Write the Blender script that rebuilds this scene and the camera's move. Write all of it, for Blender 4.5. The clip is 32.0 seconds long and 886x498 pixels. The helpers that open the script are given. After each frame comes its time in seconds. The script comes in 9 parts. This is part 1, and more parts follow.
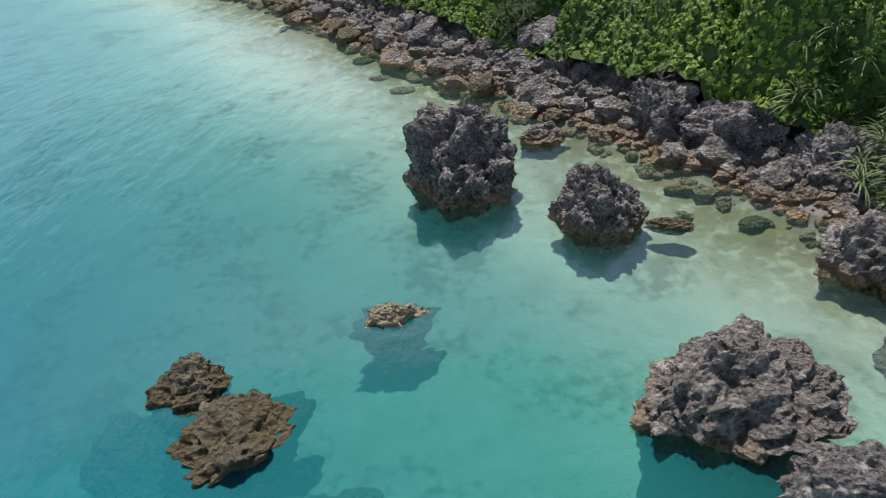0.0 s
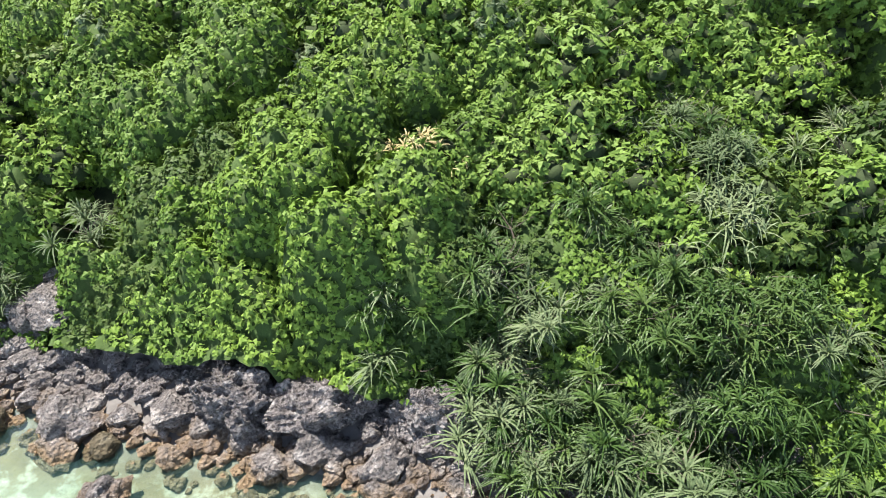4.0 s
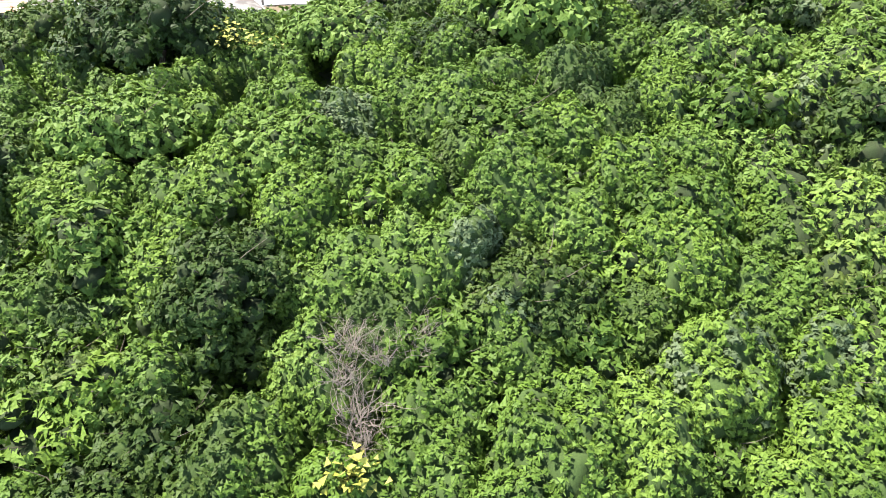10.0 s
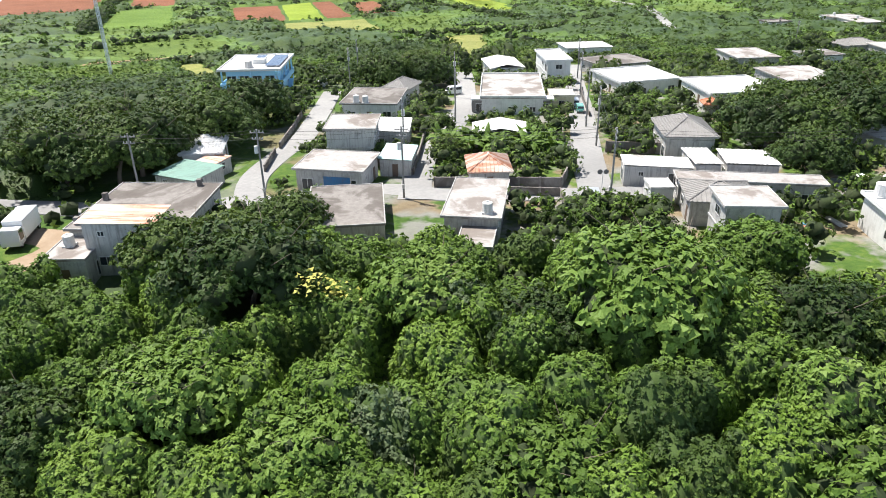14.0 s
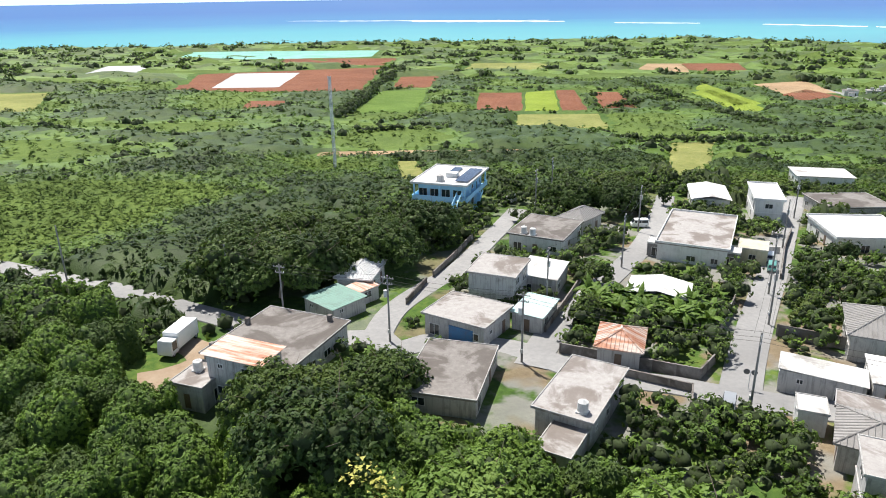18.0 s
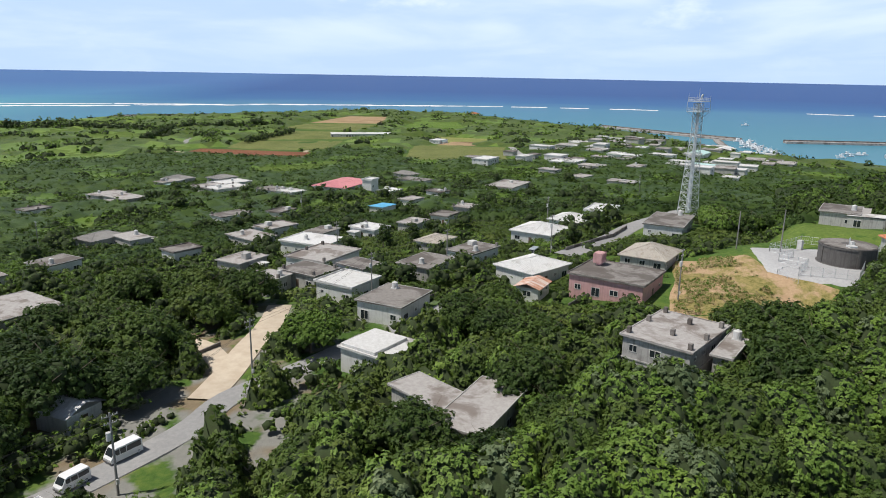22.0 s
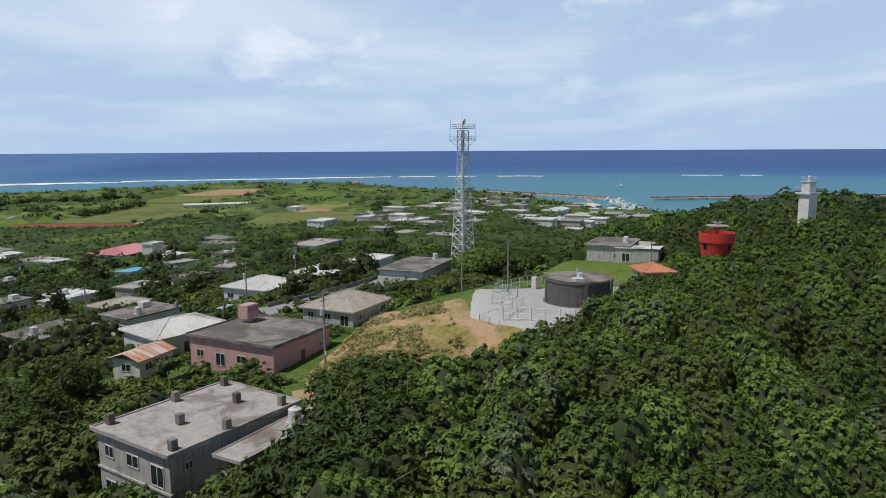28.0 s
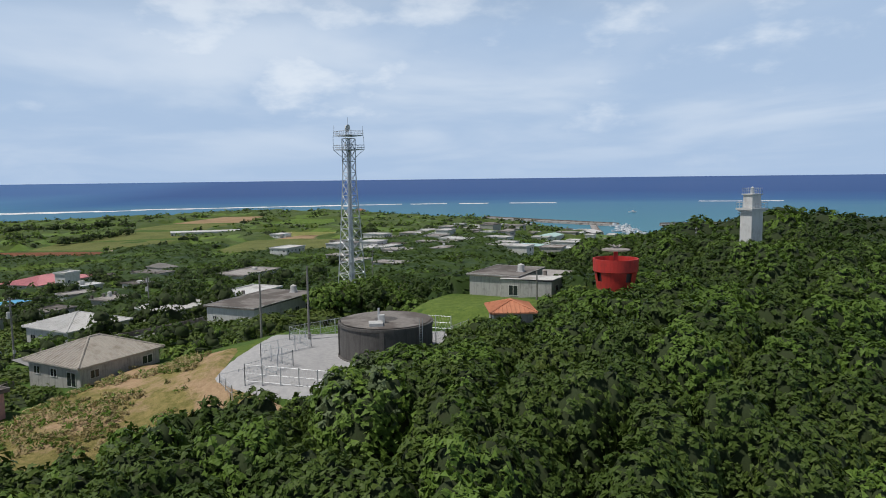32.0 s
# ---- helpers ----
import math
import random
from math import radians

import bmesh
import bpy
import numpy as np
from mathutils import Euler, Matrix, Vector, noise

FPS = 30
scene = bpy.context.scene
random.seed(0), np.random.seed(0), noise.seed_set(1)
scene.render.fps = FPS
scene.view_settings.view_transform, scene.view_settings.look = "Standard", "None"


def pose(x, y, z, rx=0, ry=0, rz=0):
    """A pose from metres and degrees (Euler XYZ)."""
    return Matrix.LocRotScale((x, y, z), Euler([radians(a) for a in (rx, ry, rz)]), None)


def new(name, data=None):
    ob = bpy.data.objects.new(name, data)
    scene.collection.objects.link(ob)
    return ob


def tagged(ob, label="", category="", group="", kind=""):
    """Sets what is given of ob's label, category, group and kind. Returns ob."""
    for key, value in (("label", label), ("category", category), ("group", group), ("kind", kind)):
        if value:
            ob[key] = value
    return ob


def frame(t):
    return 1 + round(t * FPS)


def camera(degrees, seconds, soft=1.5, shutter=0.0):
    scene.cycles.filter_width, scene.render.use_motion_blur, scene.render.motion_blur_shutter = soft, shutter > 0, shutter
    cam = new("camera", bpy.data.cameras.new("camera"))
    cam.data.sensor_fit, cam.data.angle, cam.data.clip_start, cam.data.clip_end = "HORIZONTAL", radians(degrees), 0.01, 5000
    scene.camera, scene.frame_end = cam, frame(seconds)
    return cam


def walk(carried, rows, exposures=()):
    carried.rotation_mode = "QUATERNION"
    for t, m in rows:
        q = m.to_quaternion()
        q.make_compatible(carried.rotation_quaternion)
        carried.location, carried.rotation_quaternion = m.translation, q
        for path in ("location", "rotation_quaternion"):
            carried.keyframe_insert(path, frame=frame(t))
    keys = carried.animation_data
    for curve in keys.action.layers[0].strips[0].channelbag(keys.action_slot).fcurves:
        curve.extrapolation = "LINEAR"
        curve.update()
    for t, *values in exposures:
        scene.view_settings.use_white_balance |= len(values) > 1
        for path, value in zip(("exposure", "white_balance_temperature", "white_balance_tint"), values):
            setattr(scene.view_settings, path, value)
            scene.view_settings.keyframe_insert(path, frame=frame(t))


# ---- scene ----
cam = camera(65.1, 32.0, soft=0.95)
METRES, EYE, TILT, LEAN, TURN = 240.0, 21.6, -33.75, 2.0, 0.0
ROWS = [
    (0.0, 0.0, 0.0, 0.0, 0.0, 0.0, -0.0),
    (0.5, -0.0, 0.0014, 0.0088, -1.91, -0.95, 1.15),
    (1.0, 0.0009, 0.0041, 0.019, -4.71, -2.03, 2.84),
    (1.5, 0.0038, 0.0077, 0.03, -7.89, -3.08, 4.73),
    (2.0, 0.0073, 0.0123, 0.0398, -11.34, -3.61, 6.83),
    (2.5, 0.0117, 0.0178, 0.0493, -16.75, -4.4, 9.96),
    (3.0, 0.0172, 0.022, 0.0603, -22.42, -5.62, 13.15),
    (3.5, 0.0233, 0.0256, 0.0725, -28.22, -7.11, 16.25),
    (4.0, 0.0304, 0.0294, 0.0854, -34.09, -8.86, 19.12),
    (4.5, 0.039, 0.0328, 0.0984, -39.44, -10.77, 21.52),
    (6.5, 0.082, 0.0437, 0.1469, -47.01, -13.33, 24.65),
    (7.0, 0.0931, 0.0447, 0.157, -48.21, -13.16, 25.11),
    (7.5, 0.1038, 0.0446, 0.1661, -50.52, -13.42, 25.97),
    (8.0, 0.1144, 0.044, 0.1736, -52.95, -13.73, 26.85),
    (8.5, 0.1246, 0.0424, 0.1803, -54.75, -13.84, 27.45),
    (9.0, 0.1344, 0.0396, 0.1868, -55.67, -13.51, 27.78),
    (9.5, 0.1446, 0.0366, 0.193, -56.17, -13.02, 28.0),
    (10.0, 0.1549, 0.0326, 0.1993, -56.25, -12.32, 28.09),
    (10.5, 0.1649, 0.028, 0.2055, -56.27, -11.63, 28.12),
    (11.0, 0.1749, 0.0226, 0.2123, -56.19, -10.9, 28.19),
    (11.5, 0.1841, 0.0166, 0.2187, -56.13, -10.11, 28.24),
    (12.0, 0.1937, 0.0107, 0.2245, -56.09, -9.36, 28.31),
    (12.5, 0.2044, 0.0055, 0.2297, -55.79, -8.44, 28.25),
    (13.0, 0.2161, 0.0019, 0.2353, -52.68, -6.19, 27.34),
    (13.5, 0.2281, -0.0011, 0.2407, -45.86, -2.43, 24.96),
    (14.0, 0.2391, -0.0037, 0.2458, -36.09, 2.11, 20.75),
    (14.5, 0.2505, -0.0065, 0.2493, -22.13, 6.9, 13.36),
    (15.0, 0.2623, -0.0095, 0.252, -16.55, 8.67, 10.02),
    (15.5, 0.272, -0.0123, 0.2552, -13.35, 9.84, 7.94),
    (17.5, 0.3042, -0.0315, 0.277, -14.02, 12.43, 8.03),
    (18.0, 0.3103, -0.0368, 0.2815, -17.36, 12.53, 10.03),
    (18.5, 0.3167, -0.0419, 0.2842, -22.29, 12.23, 12.85),
    (19.0, 0.324, -0.0465, 0.2842, -28.91, 11.23, 16.46),
    (19.5, 0.3331, -0.0507, 0.2818, -42.15, 7.49, 22.67),
    (20.0, 0.3429, -0.0533, 0.2807, -55.9, 2.38, 27.59),
    (20.5, 0.3547, -0.0561, 0.2796, -66.42, -1.95, 30.26),
    (21.0, 0.3665, -0.061, 0.2771, -75.91, -6.17, 31.79),
    (21.5, 0.3788, -0.0672, 0.2721, -84.55, -10.08, 32.56),
    (22.0, 0.3908, -0.0753, 0.2653, -92.34, -13.59, 32.78),
    (22.5, 0.4029, -0.0842, 0.2574, -96.4, -15.1, 32.73),
    (23.0, 0.4145, -0.0947, 0.2471, -96.53, -14.42, 32.83),
    (23.5, 0.4259, -0.1062, 0.2348, -98.81, -14.93, 32.79),
    (24.0, 0.4374, -0.1182, 0.2227, -101.03, -15.42, 32.79),
    (24.5, 0.4488, -0.1312, 0.2104, -101.54, -15.01, 32.94),
    (25.0, 0.4599, -0.145, 0.1976, -101.57, -14.43, 33.09),
    (25.5, 0.4709, -0.1592, 0.1841, -101.58, -13.87, 33.22),
    (27.5, 0.5167, -0.2096, 0.1215, -101.5, -12.59, 33.78),
    (28.0, 0.5279, -0.2236, 0.1081, -101.5, -12.6, 33.88),
    (28.5, 0.5401, -0.2397, 0.097, -101.5, -12.59, 33.93),
    (29.0, 0.5525, -0.2561, 0.0861, -101.54, -12.42, 34.0),
    (29.5, 0.565, -0.2724, 0.0745, -101.55, -12.08, 34.03),
    (30.0, 0.5778, -0.2884, 0.0628, -101.57, -11.73, 34.07),
    (30.5, 0.5913, -0.3037, 0.0504, -101.62, -11.42, 34.1),
    (31.0, 0.6054, -0.3178, 0.0374, -101.66, -11.07, 34.12),
    (31.5, 0.62, -0.3307, 0.0241, -101.68, -10.73, 34.14),
    (32.0, 0.6345, -0.343, 0.0118, -99.11, -8.94, 34.37),
]

EXPOSURES = [(0, 0.27), (2, 0.42), (3, 0.8), (4, 1.4), (7, 1.58), (9, 1.54), (11, 1.5), (12, 1.25), (15, 0.75), (18, 0.5), (20, -0.1), (22, -0.23), (23, -0.38), (28, -0.6), (32, -0.7)]
walk(cam, [(t, pose(0, 0, EYE, TILT, LEAN, TURN) @ pose(METRES * x, METRES * y, METRES * z, 90 + pitch, roll, yaw)) for t, x, y, z, yaw, pitch, roll in ROWS], EXPOSURES)

# ---- light ----
SUN_AZ, SUN_EL = 102.0, 63.0   # degrees, counter-clockwise from +x, and above the horizon
world = bpy.data.worlds.new("world")
scene.world = world
world.use_nodes = True
sun_data = bpy.data.lights.new("sun", "SUN")
sun_data.energy, sun_data.angle, sun_data.color = 5.0, radians(0.6), (1.0, 0.95, 0.88)
sun = new("sun", sun_data)
sun.rotation_euler = (radians(90 - SUN_EL), 0, radians(SUN_AZ + 90))


def wire(tree, kind, **inputs):
    """A node of that kind; keyword values set inputs (or link them, where they are sockets)."""
    node = tree.nodes.new(kind)
    for key, value in inputs.items():
        sock = node.inputs[int(key[1:])] if key[0] == "i" and key[1:].isdigit() else node.inputs[key.replace("_", " ")]
        if isinstance(value, bpy.types.NodeSocket):
            tree.links.new(value, sock)
        else:
            sock.default_value = value
    return node


def maths(tree, op, a, b=0.0, clamp=False):
    node = wire(tree, "ShaderNodeMath", i0=a, i1=b)
    node.operation, node.use_clamp = op, clamp
    return node.outputs[0]


def ramp(tree, fac, *stops, smooth=False):
    node = wire(tree, "ShaderNodeValToRGB", i0=fac)
    while len(node.color_ramp.elements) < len(stops):
        node.color_ramp.elements.new(0.5)
    for el, (at, col) in zip(node.color_ramp.elements, stops):
        el.position = at
        el.color = (*col, 1) if isinstance(col, tuple) else (col, col, col, 1)
    node.color_ramp.interpolation = "EASE" if smooth else "LINEAR"
    return node.outputs[0]


def mixed(tree, fac, a, b, mode="MIX"):
    node = tree.nodes.new("ShaderNodeMix")
    node.data_type, node.blend_type = "RGBA", mode
    for i, v in ((0, fac), (6, a), (7, b)):
        if isinstance(v, bpy.types.NodeSocket):
            tree.links.new(v, node.inputs[i])
        else:
            node.inputs[i].default_value = (*v, 1) if isinstance(v, tuple) and len(v) == 3 else v
    return node.outputs[2]


def sky():
    """Daylight sky with a broken layer of cloud that thins out overhead."""
    t = world.node_tree
    t.nodes.clear()
    blue = t.nodes.new("ShaderNodeTexSky")
    blue.sky_type, blue.sun_disc = "NISHITA", False
    blue.sun_elevation, blue.sun_rotation = radians(SUN_EL), radians(90 - SUN_AZ)
    blue.air_density, blue.dust_density, blue.ozone_density = 1.0, 1.0, 1.6
    where = t.nodes.new("ShaderNodeTexCoord").outputs["Generated"]
    xyz = wire(t, "ShaderNodeSeparateXYZ", i0=where).outputs
    up = maths(t, "MAXIMUM", xyz[2], 0.0)
    lift = maths(t, "ADD", up, 0.09)
    flat = wire(t, "ShaderNodeCombineXYZ", i0=maths(t, "DIVIDE", xyz[0], lift), i1=maths(t, "DIVIDE", xyz[1], lift)).outputs[0]
    streak = wire(t, "ShaderNodeMapping", Vector=flat, Rotation=(0, 0, radians(-20)), Scale=(0.55, 0.8, 1)).outputs[0]
    wisps = wire(t, "ShaderNodeTexNoise", Vector=streak, Scale=0.7, Detail=5.0, Roughness=0.5, Distortion=0.3).outputs[0]
    veil = ramp(t, wisps, (0.40, 0.0), (0.72, 0.45), smooth=True)
    lumps = wire(t, "ShaderNodeMapping", Vector=where, Location=(0.31, 0.13, 0.0), Scale=(3.4, 3.4, 8.0)).outputs[0]
    puffs = wire(t, "ShaderNodeTexNoise", Vector=lumps, Scale=1.2, Detail=6.0, Roughness=0.55).outputs[0]
    puff = ramp(t, puffs, (0.50, 0.0), (0.68, 0.65), smooth=True)
    cover = maths(t, "MAXIMUM", veil, puff)
    cover = maths(t, "MULTIPLY", cover, ramp(t, up, (0.0, 0.15), (0.10, 1.0), (0.26, 0.8), (0.42, 0.05)))
    a = wire(t, "ShaderNodeBackground", Color=blue.outputs[0], Strength=0.052).outputs[0]
    low = wire(t, "ShaderNodeBackground", Color=(0.55, 0.73, 1.0, 1), Strength=1.28).outputs[0]
    b = wire(t, "ShaderNodeBackground", Color=(0.90, 0.95, 1.0, 1), Strength=1.6).outputs[0]
    air = wire(t, "ShaderNodeMixShader", i0=ramp(t, up, (0.0, 0.95), (0.2, 0.9), (0.28, 0.7), (0.42, 0.0)), i1=a, i2=low).outputs[0]
    out = wire(t, "ShaderNodeMixShader", i0=cover, i1=air, i2=b).outputs[0]
    wire(t, "ShaderNodeOutputWorld", Surface=out)


sky()
# ---- materials ----


def material(name):
    m = bpy.data.materials.new(name)
    m.use_nodes = True
    m.node_tree.nodes.clear()
    return m, m.node_tree


def finish(t, colour, rough=0.8, bump=None, height=0.05, metal=0.0, spec=0.4, alpha=None):
    p = wire(t, "ShaderNodeBsdfPrincipled", Base_Color=colour, Roughness=rough, Metallic=metal)
    p.inputs["Specular IOR Level"].default_value = spec
    if bump is not None:
        t.links.new(wire(t, "ShaderNodeBump", Height=bump, Strength=1.0, Distance=height).outputs[0], p.inputs["Normal"])
    wire(t, "ShaderNodeOutputMaterial", Surface=p.outputs[0])


def position(t):
    return t.nodes.new("ShaderNodeNewGeometry").outputs["Position"]


def noisy(t, scale, detail=4.0, rough=0.55, where=None):
    return wire(t, "ShaderNodeTexNoise", Vector=where or position(t), Scale=scale, Detail=detail, Roughness=rough).outputs[0]


def painted(name, a, b, rough=0.75, stain=(0.12, 0.11, 0.10), dirt=0.5, metal=0.0, bump=0.01, streaks=0.0, patch=0.7):
    """A surface between two colours with fine grain, soft stains and, where wanted, streaks that run down."""
    m, t = material(name)
    grain, blot = noisy(t, 9.0, 5), noisy(t, patch, 6, 0.7)
    colour = mixed(t, ramp(t, grain, (0.3, 0.0), (0.7, 1.0)), a, b)
    one = t.nodes.new("ShaderNodeObjectInfo").outputs["Random"]
    colour = mixed(t, 0.35, colour, mixed(t, one, a, b))
    if streaks:
        down = wire(t, "ShaderNodeMapping", Vector=position(t), Scale=(3.0, 3.0, 0.25)).outputs[0]
        run = ramp(t, noisy(t, 1.0, 5, 0.6, down), (0.5, 0.0), (0.72, streaks))
        colour = mixed(t, run, colour, stain)
    colour = mixed(t, ramp(t, blot, (0.5, 0.0), (0.72, dirt)), colour, stain)
    finish(t, colour, rough, grain, bump, metal)
    return m


def foliage_material(name, *stops, gloss=0.58):
    """Leaves: hue by tree, by patch and by leaf."""
    m, t = material(name)
    where = position(t)
    leaf = t.nodes.new("ShaderNodeNewGeometry").outputs["Random Per Island"]
    tree_hue = t.nodes.new("ShaderNodeObjectInfo").outputs["Random"]
    patch = noisy(t, 0.13, 3, 0.5, where)
    fine = noisy(t, 2.6, 4, 0.6, where)
    pick = maths(t, "ADD", maths(t, "MULTIPLY", patch, 0.62), maths(t, "MULTIPLY", leaf, 0.12))
    pick = maths(t, "ADD", pick, maths(t, "ADD", maths(t, "MULTIPLY", tree_hue, 0.28), 0.04))
    pick = maths(t, "ADD", pick, maths(t, "MULTIPLY", fine, 0.14))
    colour = ramp(t, pick, *[(at, tuple(0.86 * c for c in tone)) for at, tone in stops])
    crumbs = wire(t, "ShaderNodeTexVoronoi", Vector=where, Scale=4.2).outputs["Distance"]
    p = wire(t, "ShaderNodeBsdfPrincipled", Base_Color=colour, Roughness=gloss)
    p.inputs["Specular IOR Level"].default_value = 0.2
    t.links.new(wire(t, "ShaderNodeBump", Height=crumbs, Strength=0.7, Distance=0.07).outputs[0], p.inputs["Normal"])
    thin = wire(t, "ShaderNodeBsdfTranslucent", Color=mixed(t, 0.5, colour, (0.20, 0.32, 0.03)))
    both = wire(t, "ShaderNodeMixShader", i0=0.09, i1=p.outputs[0], i2=thin.outputs[0])
    wire(t, "ShaderNodeOutputMaterial", Surface=both.outputs[0])
    return m


GREEN = ((0.34, (0.034, 0.066, 0.012)), (0.50, (0.082, 0.145, 0.022)), (0.66, (0.125, 0.212, 0.034)), (0.88, (0.19, 0.285, 0.062)))
leaf_green = foliage_material("leaf_green", *GREEN)
leaf_dark = foliage_material("leaf_dark", (0.34, (0.018, 0.036, 0.009)), (0.52, (0.042, 0.078, 0.016)), (0.72, (0.085, 0.135, 0.026)), (0.95, (0.15, 0.19, 0.042)))
leaf_lime = foliage_material("leaf_lime", (0.34, (0.075, 0.125, 0.016)), (0.52, (0.118, 0.205, 0.026)), (0.72, (0.172, 0.268, 0.042)), (0.95, (0.25, 0.335, 0.08)))
leaf_grey = foliage_material("leaf_grey", (0.36, (0.045, 0.075, 0.03)), (0.6, (0.11, 0.155, 0.07)), (0.9, (0.22, 0.27, 0.14)))
leaf_yellow = foliage_material("leaf_yellow", (0.36, (0.35, 0.36, 0.06)), (0.6, (0.58, 0.55, 0.14)), (0.9, (0.75, 0.70, 0.30)))
leaf_blade = foliage_material("leaf_blade", (0.36, (0.024, 0.052, 0.014)), (0.6, (0.05, 0.098, 0.024)), (0.9, (0.11, 0.165, 0.05)), gloss=0.42)
leaf_dry = foliage_material("leaf_dry", (0.36, (0.30, 0.23, 0.10)), (0.6, (0.45, 0.37, 0.18)), (0.9, (0.60, 0.52, 0.30)))
# Crown cores: shade between the leaves is put into these dark tones.
crown_shade = painted("crown_shade", (0.020, 0.034, 0.010), (0.042, 0.062, 0.020), 0.95, (0.03, 0.025, 0.018), 0.4)
crown_half_shade = painted("crown_half_shade", (0.036, 0.066, 0.014), (0.066, 0.108, 0.026), 0.95, (0.03, 0.035, 0.018), 0.3)
bark = painted("bark", (0.13, 0.10, 0.075), (0.20, 0.165, 0.13), 0.9, bump=0.03)
dead_wood = painted("dead_wood", (0.20, 0.165, 0.13), (0.30, 0.255, 0.21), 0.85)



def slab(name, pale, mid, stain, share):
    """Weathered roof concrete: pale, with large dark-brown rain stains and fine speckle, paler along the edges."""
    m, t = material(name)
    where = position(t)
    one = t.nodes.new("ShaderNodeObjectInfo").outputs["Random"]
    shift = wire(t, "ShaderNodeCombineXYZ", i0=maths(t, "MULTIPLY", one, 97.0), i1=0.0, i2=0.0).outputs[0]
    moved = wire(t, "ShaderNodeVectorMath", i0=where, i1=shift).outputs[0]
    big = wire(t, "ShaderNodeTexNoise", Vector=moved, Scale=0.16, Detail=7.0, Roughness=0.62, Distortion=0.6).outputs[0]
    fine, grit = noisy(t, 1.3, 6, 0.7, where), noisy(t, 11.0, 3, 0.6, where)
    colour = mixed(t, ramp(t, fine, (0.35, 0.0), (0.65, 1.0)), pale, mid)
    colour = mixed(t, ramp(t, big, (0.50 - share, 0.0), (0.58 - share, 0.75), (0.75, 1.0)), colour, stain)
    colour = mixed(t, ramp(t, grit, (0.55, 0.0), (0.75, 0.35)), colour, tuple(c * 0.5 for c in mid))
    finish(t, colour, 0.88, grit, 0.008)
    return m


concrete_roof = slab("concrete_roof", (0.43, 0.41, 0.395), (0.33, 0.31, 0.295), (0.17, 0.14, 0.12), 0.0)
concrete_dark = slab("concrete_dark", (0.27, 0.25, 0.235), (0.20, 0.185, 0.17), (0.10, 0.085, 0.075), 0.04)
concrete_wall = painted("concrete_wall", (0.40, 0.39, 0.38), (0.50, 0.49, 0.47), 0.85, (0.12, 0.115, 0.11), 0.55, streaks=0.6)
white_wall = painted("white_wall", (0.60, 0.60, 0.59), (0.68, 0.68, 0.66), 0.7, (0.32, 0.31, 0.29), 0.45, streaks=0.4)
white_roof = slab("white_roof", (0.68, 0.68, 0.675), (0.58, 0.58, 0.575), (0.40, 0.39, 0.375), -0.05)
pale_roof = slab("pale_roof", (0.64, 0.64, 0.63), (0.52, 0.515, 0.50), (0.30, 0.28, 0.26), -0.04)
pink_wall = painted("pink_wall", (0.52, 0.30, 0.30), (0.58, 0.35, 0.345), 0.75, (0.25, 0.16, 0.16), 0.4, streaks=0.4)
concrete_dark_wall = painted("concrete_dark_wall", (0.16, 0.155, 0.15), (0.22, 0.215, 0.21), 0.85, (0.08, 0.075, 0.07), 0.5, streaks=0.5)
cream_wall = painted("cream_wall", (0.50, 0.45, 0.30), (0.58, 0.53, 0.37), 0.8, (0.28, 0.25, 0.18), 0.4, streaks=0.4)
cream_roof = slab("cream_roof", (0.62, 0.58, 0.44), (0.54, 0.50, 0.38), (0.36, 0.33, 0.25), -0.06)
pale_pink_wall = painted("pale_pink_wall", (0.58, 0.54, 0.52), (0.66, 0.62, 0.60), 0.75, (0.36, 0.33, 0.31), 0.4, streaks=0.4)
pink_roof = painted("pink_roof", (0.62, 0.25, 0.28), (0.70, 0.32, 0.34), 0.6, (0.35, 0.18, 0.18), 0.3)
cyan_wall = painted("cyan_wall", (0.33, 0.62, 0.82), (0.40, 0.68, 0.86), 0.6, (0.25, 0.42, 0.52), 0.25)
blue_shutter = painted("blue_shutter", (0.04, 0.16, 0.34), (0.05, 0.19, 0.40), 0.5)
blue_sheet = painted("blue_sheet", (0.10, 0.38, 0.62), (0.13, 0.44, 0.68), 0.5)
aqua_roof = painted("aqua_roof", (0.42, 0.60, 0.58), (0.50, 0.68, 0.66), 0.5, (0.30, 0.36, 0.33), 0.5)
green_roof = painted("green_roof", (0.14, 0.26, 0.22), (0.18, 0.32, 0.27), 0.55, (0.10, 0.14, 0.12), 0.6)
old_rust = painted("rust_roof", (0.52, 0.25, 0.14), (0.66, 0.46, 0.36), 0.75, (0.30, 0.10, 0.05), 0.9, streaks=0.5)
m, t = material("rust_roof")
local = t.nodes.new("ShaderNodeTexCoord").outputs["Object"]
along = wire(t, "ShaderNodeMapping", Vector=local, Scale=(1.1, 0.10, 0.3)).outputs[0]
band = ramp(t, noisy(t, 1.0, 4, 0.6, along), (0.42, 0.0), (0.56, 1.0))
spot = ramp(t, noisy(t, 1.6, 5, 0.65), (0.45, 0.0), (0.62, 1.0))
tone = mixed(t, maths(t, "MULTIPLY", band, 0.85), (0.62, 0.52, 0.46), mixed(t, spot, (0.42, 0.15, 0.07), (0.52, 0.26, 0.15)))
finish(t, tone, 0.8, noisy(t, 9.0, 4), 0.01)
rust_roof = m
orange_tile = painted("orange_tile", (0.50, 0.19, 0.10), (0.60, 0.27, 0.16), 0.8, (0.25, 0.11, 0.07), 0.5)
grey_tile = painted("grey_tile", (0.24, 0.23, 0.22), (0.33, 0.32, 0.31), 0.75, (0.12, 0.11, 0.10), 0.5)
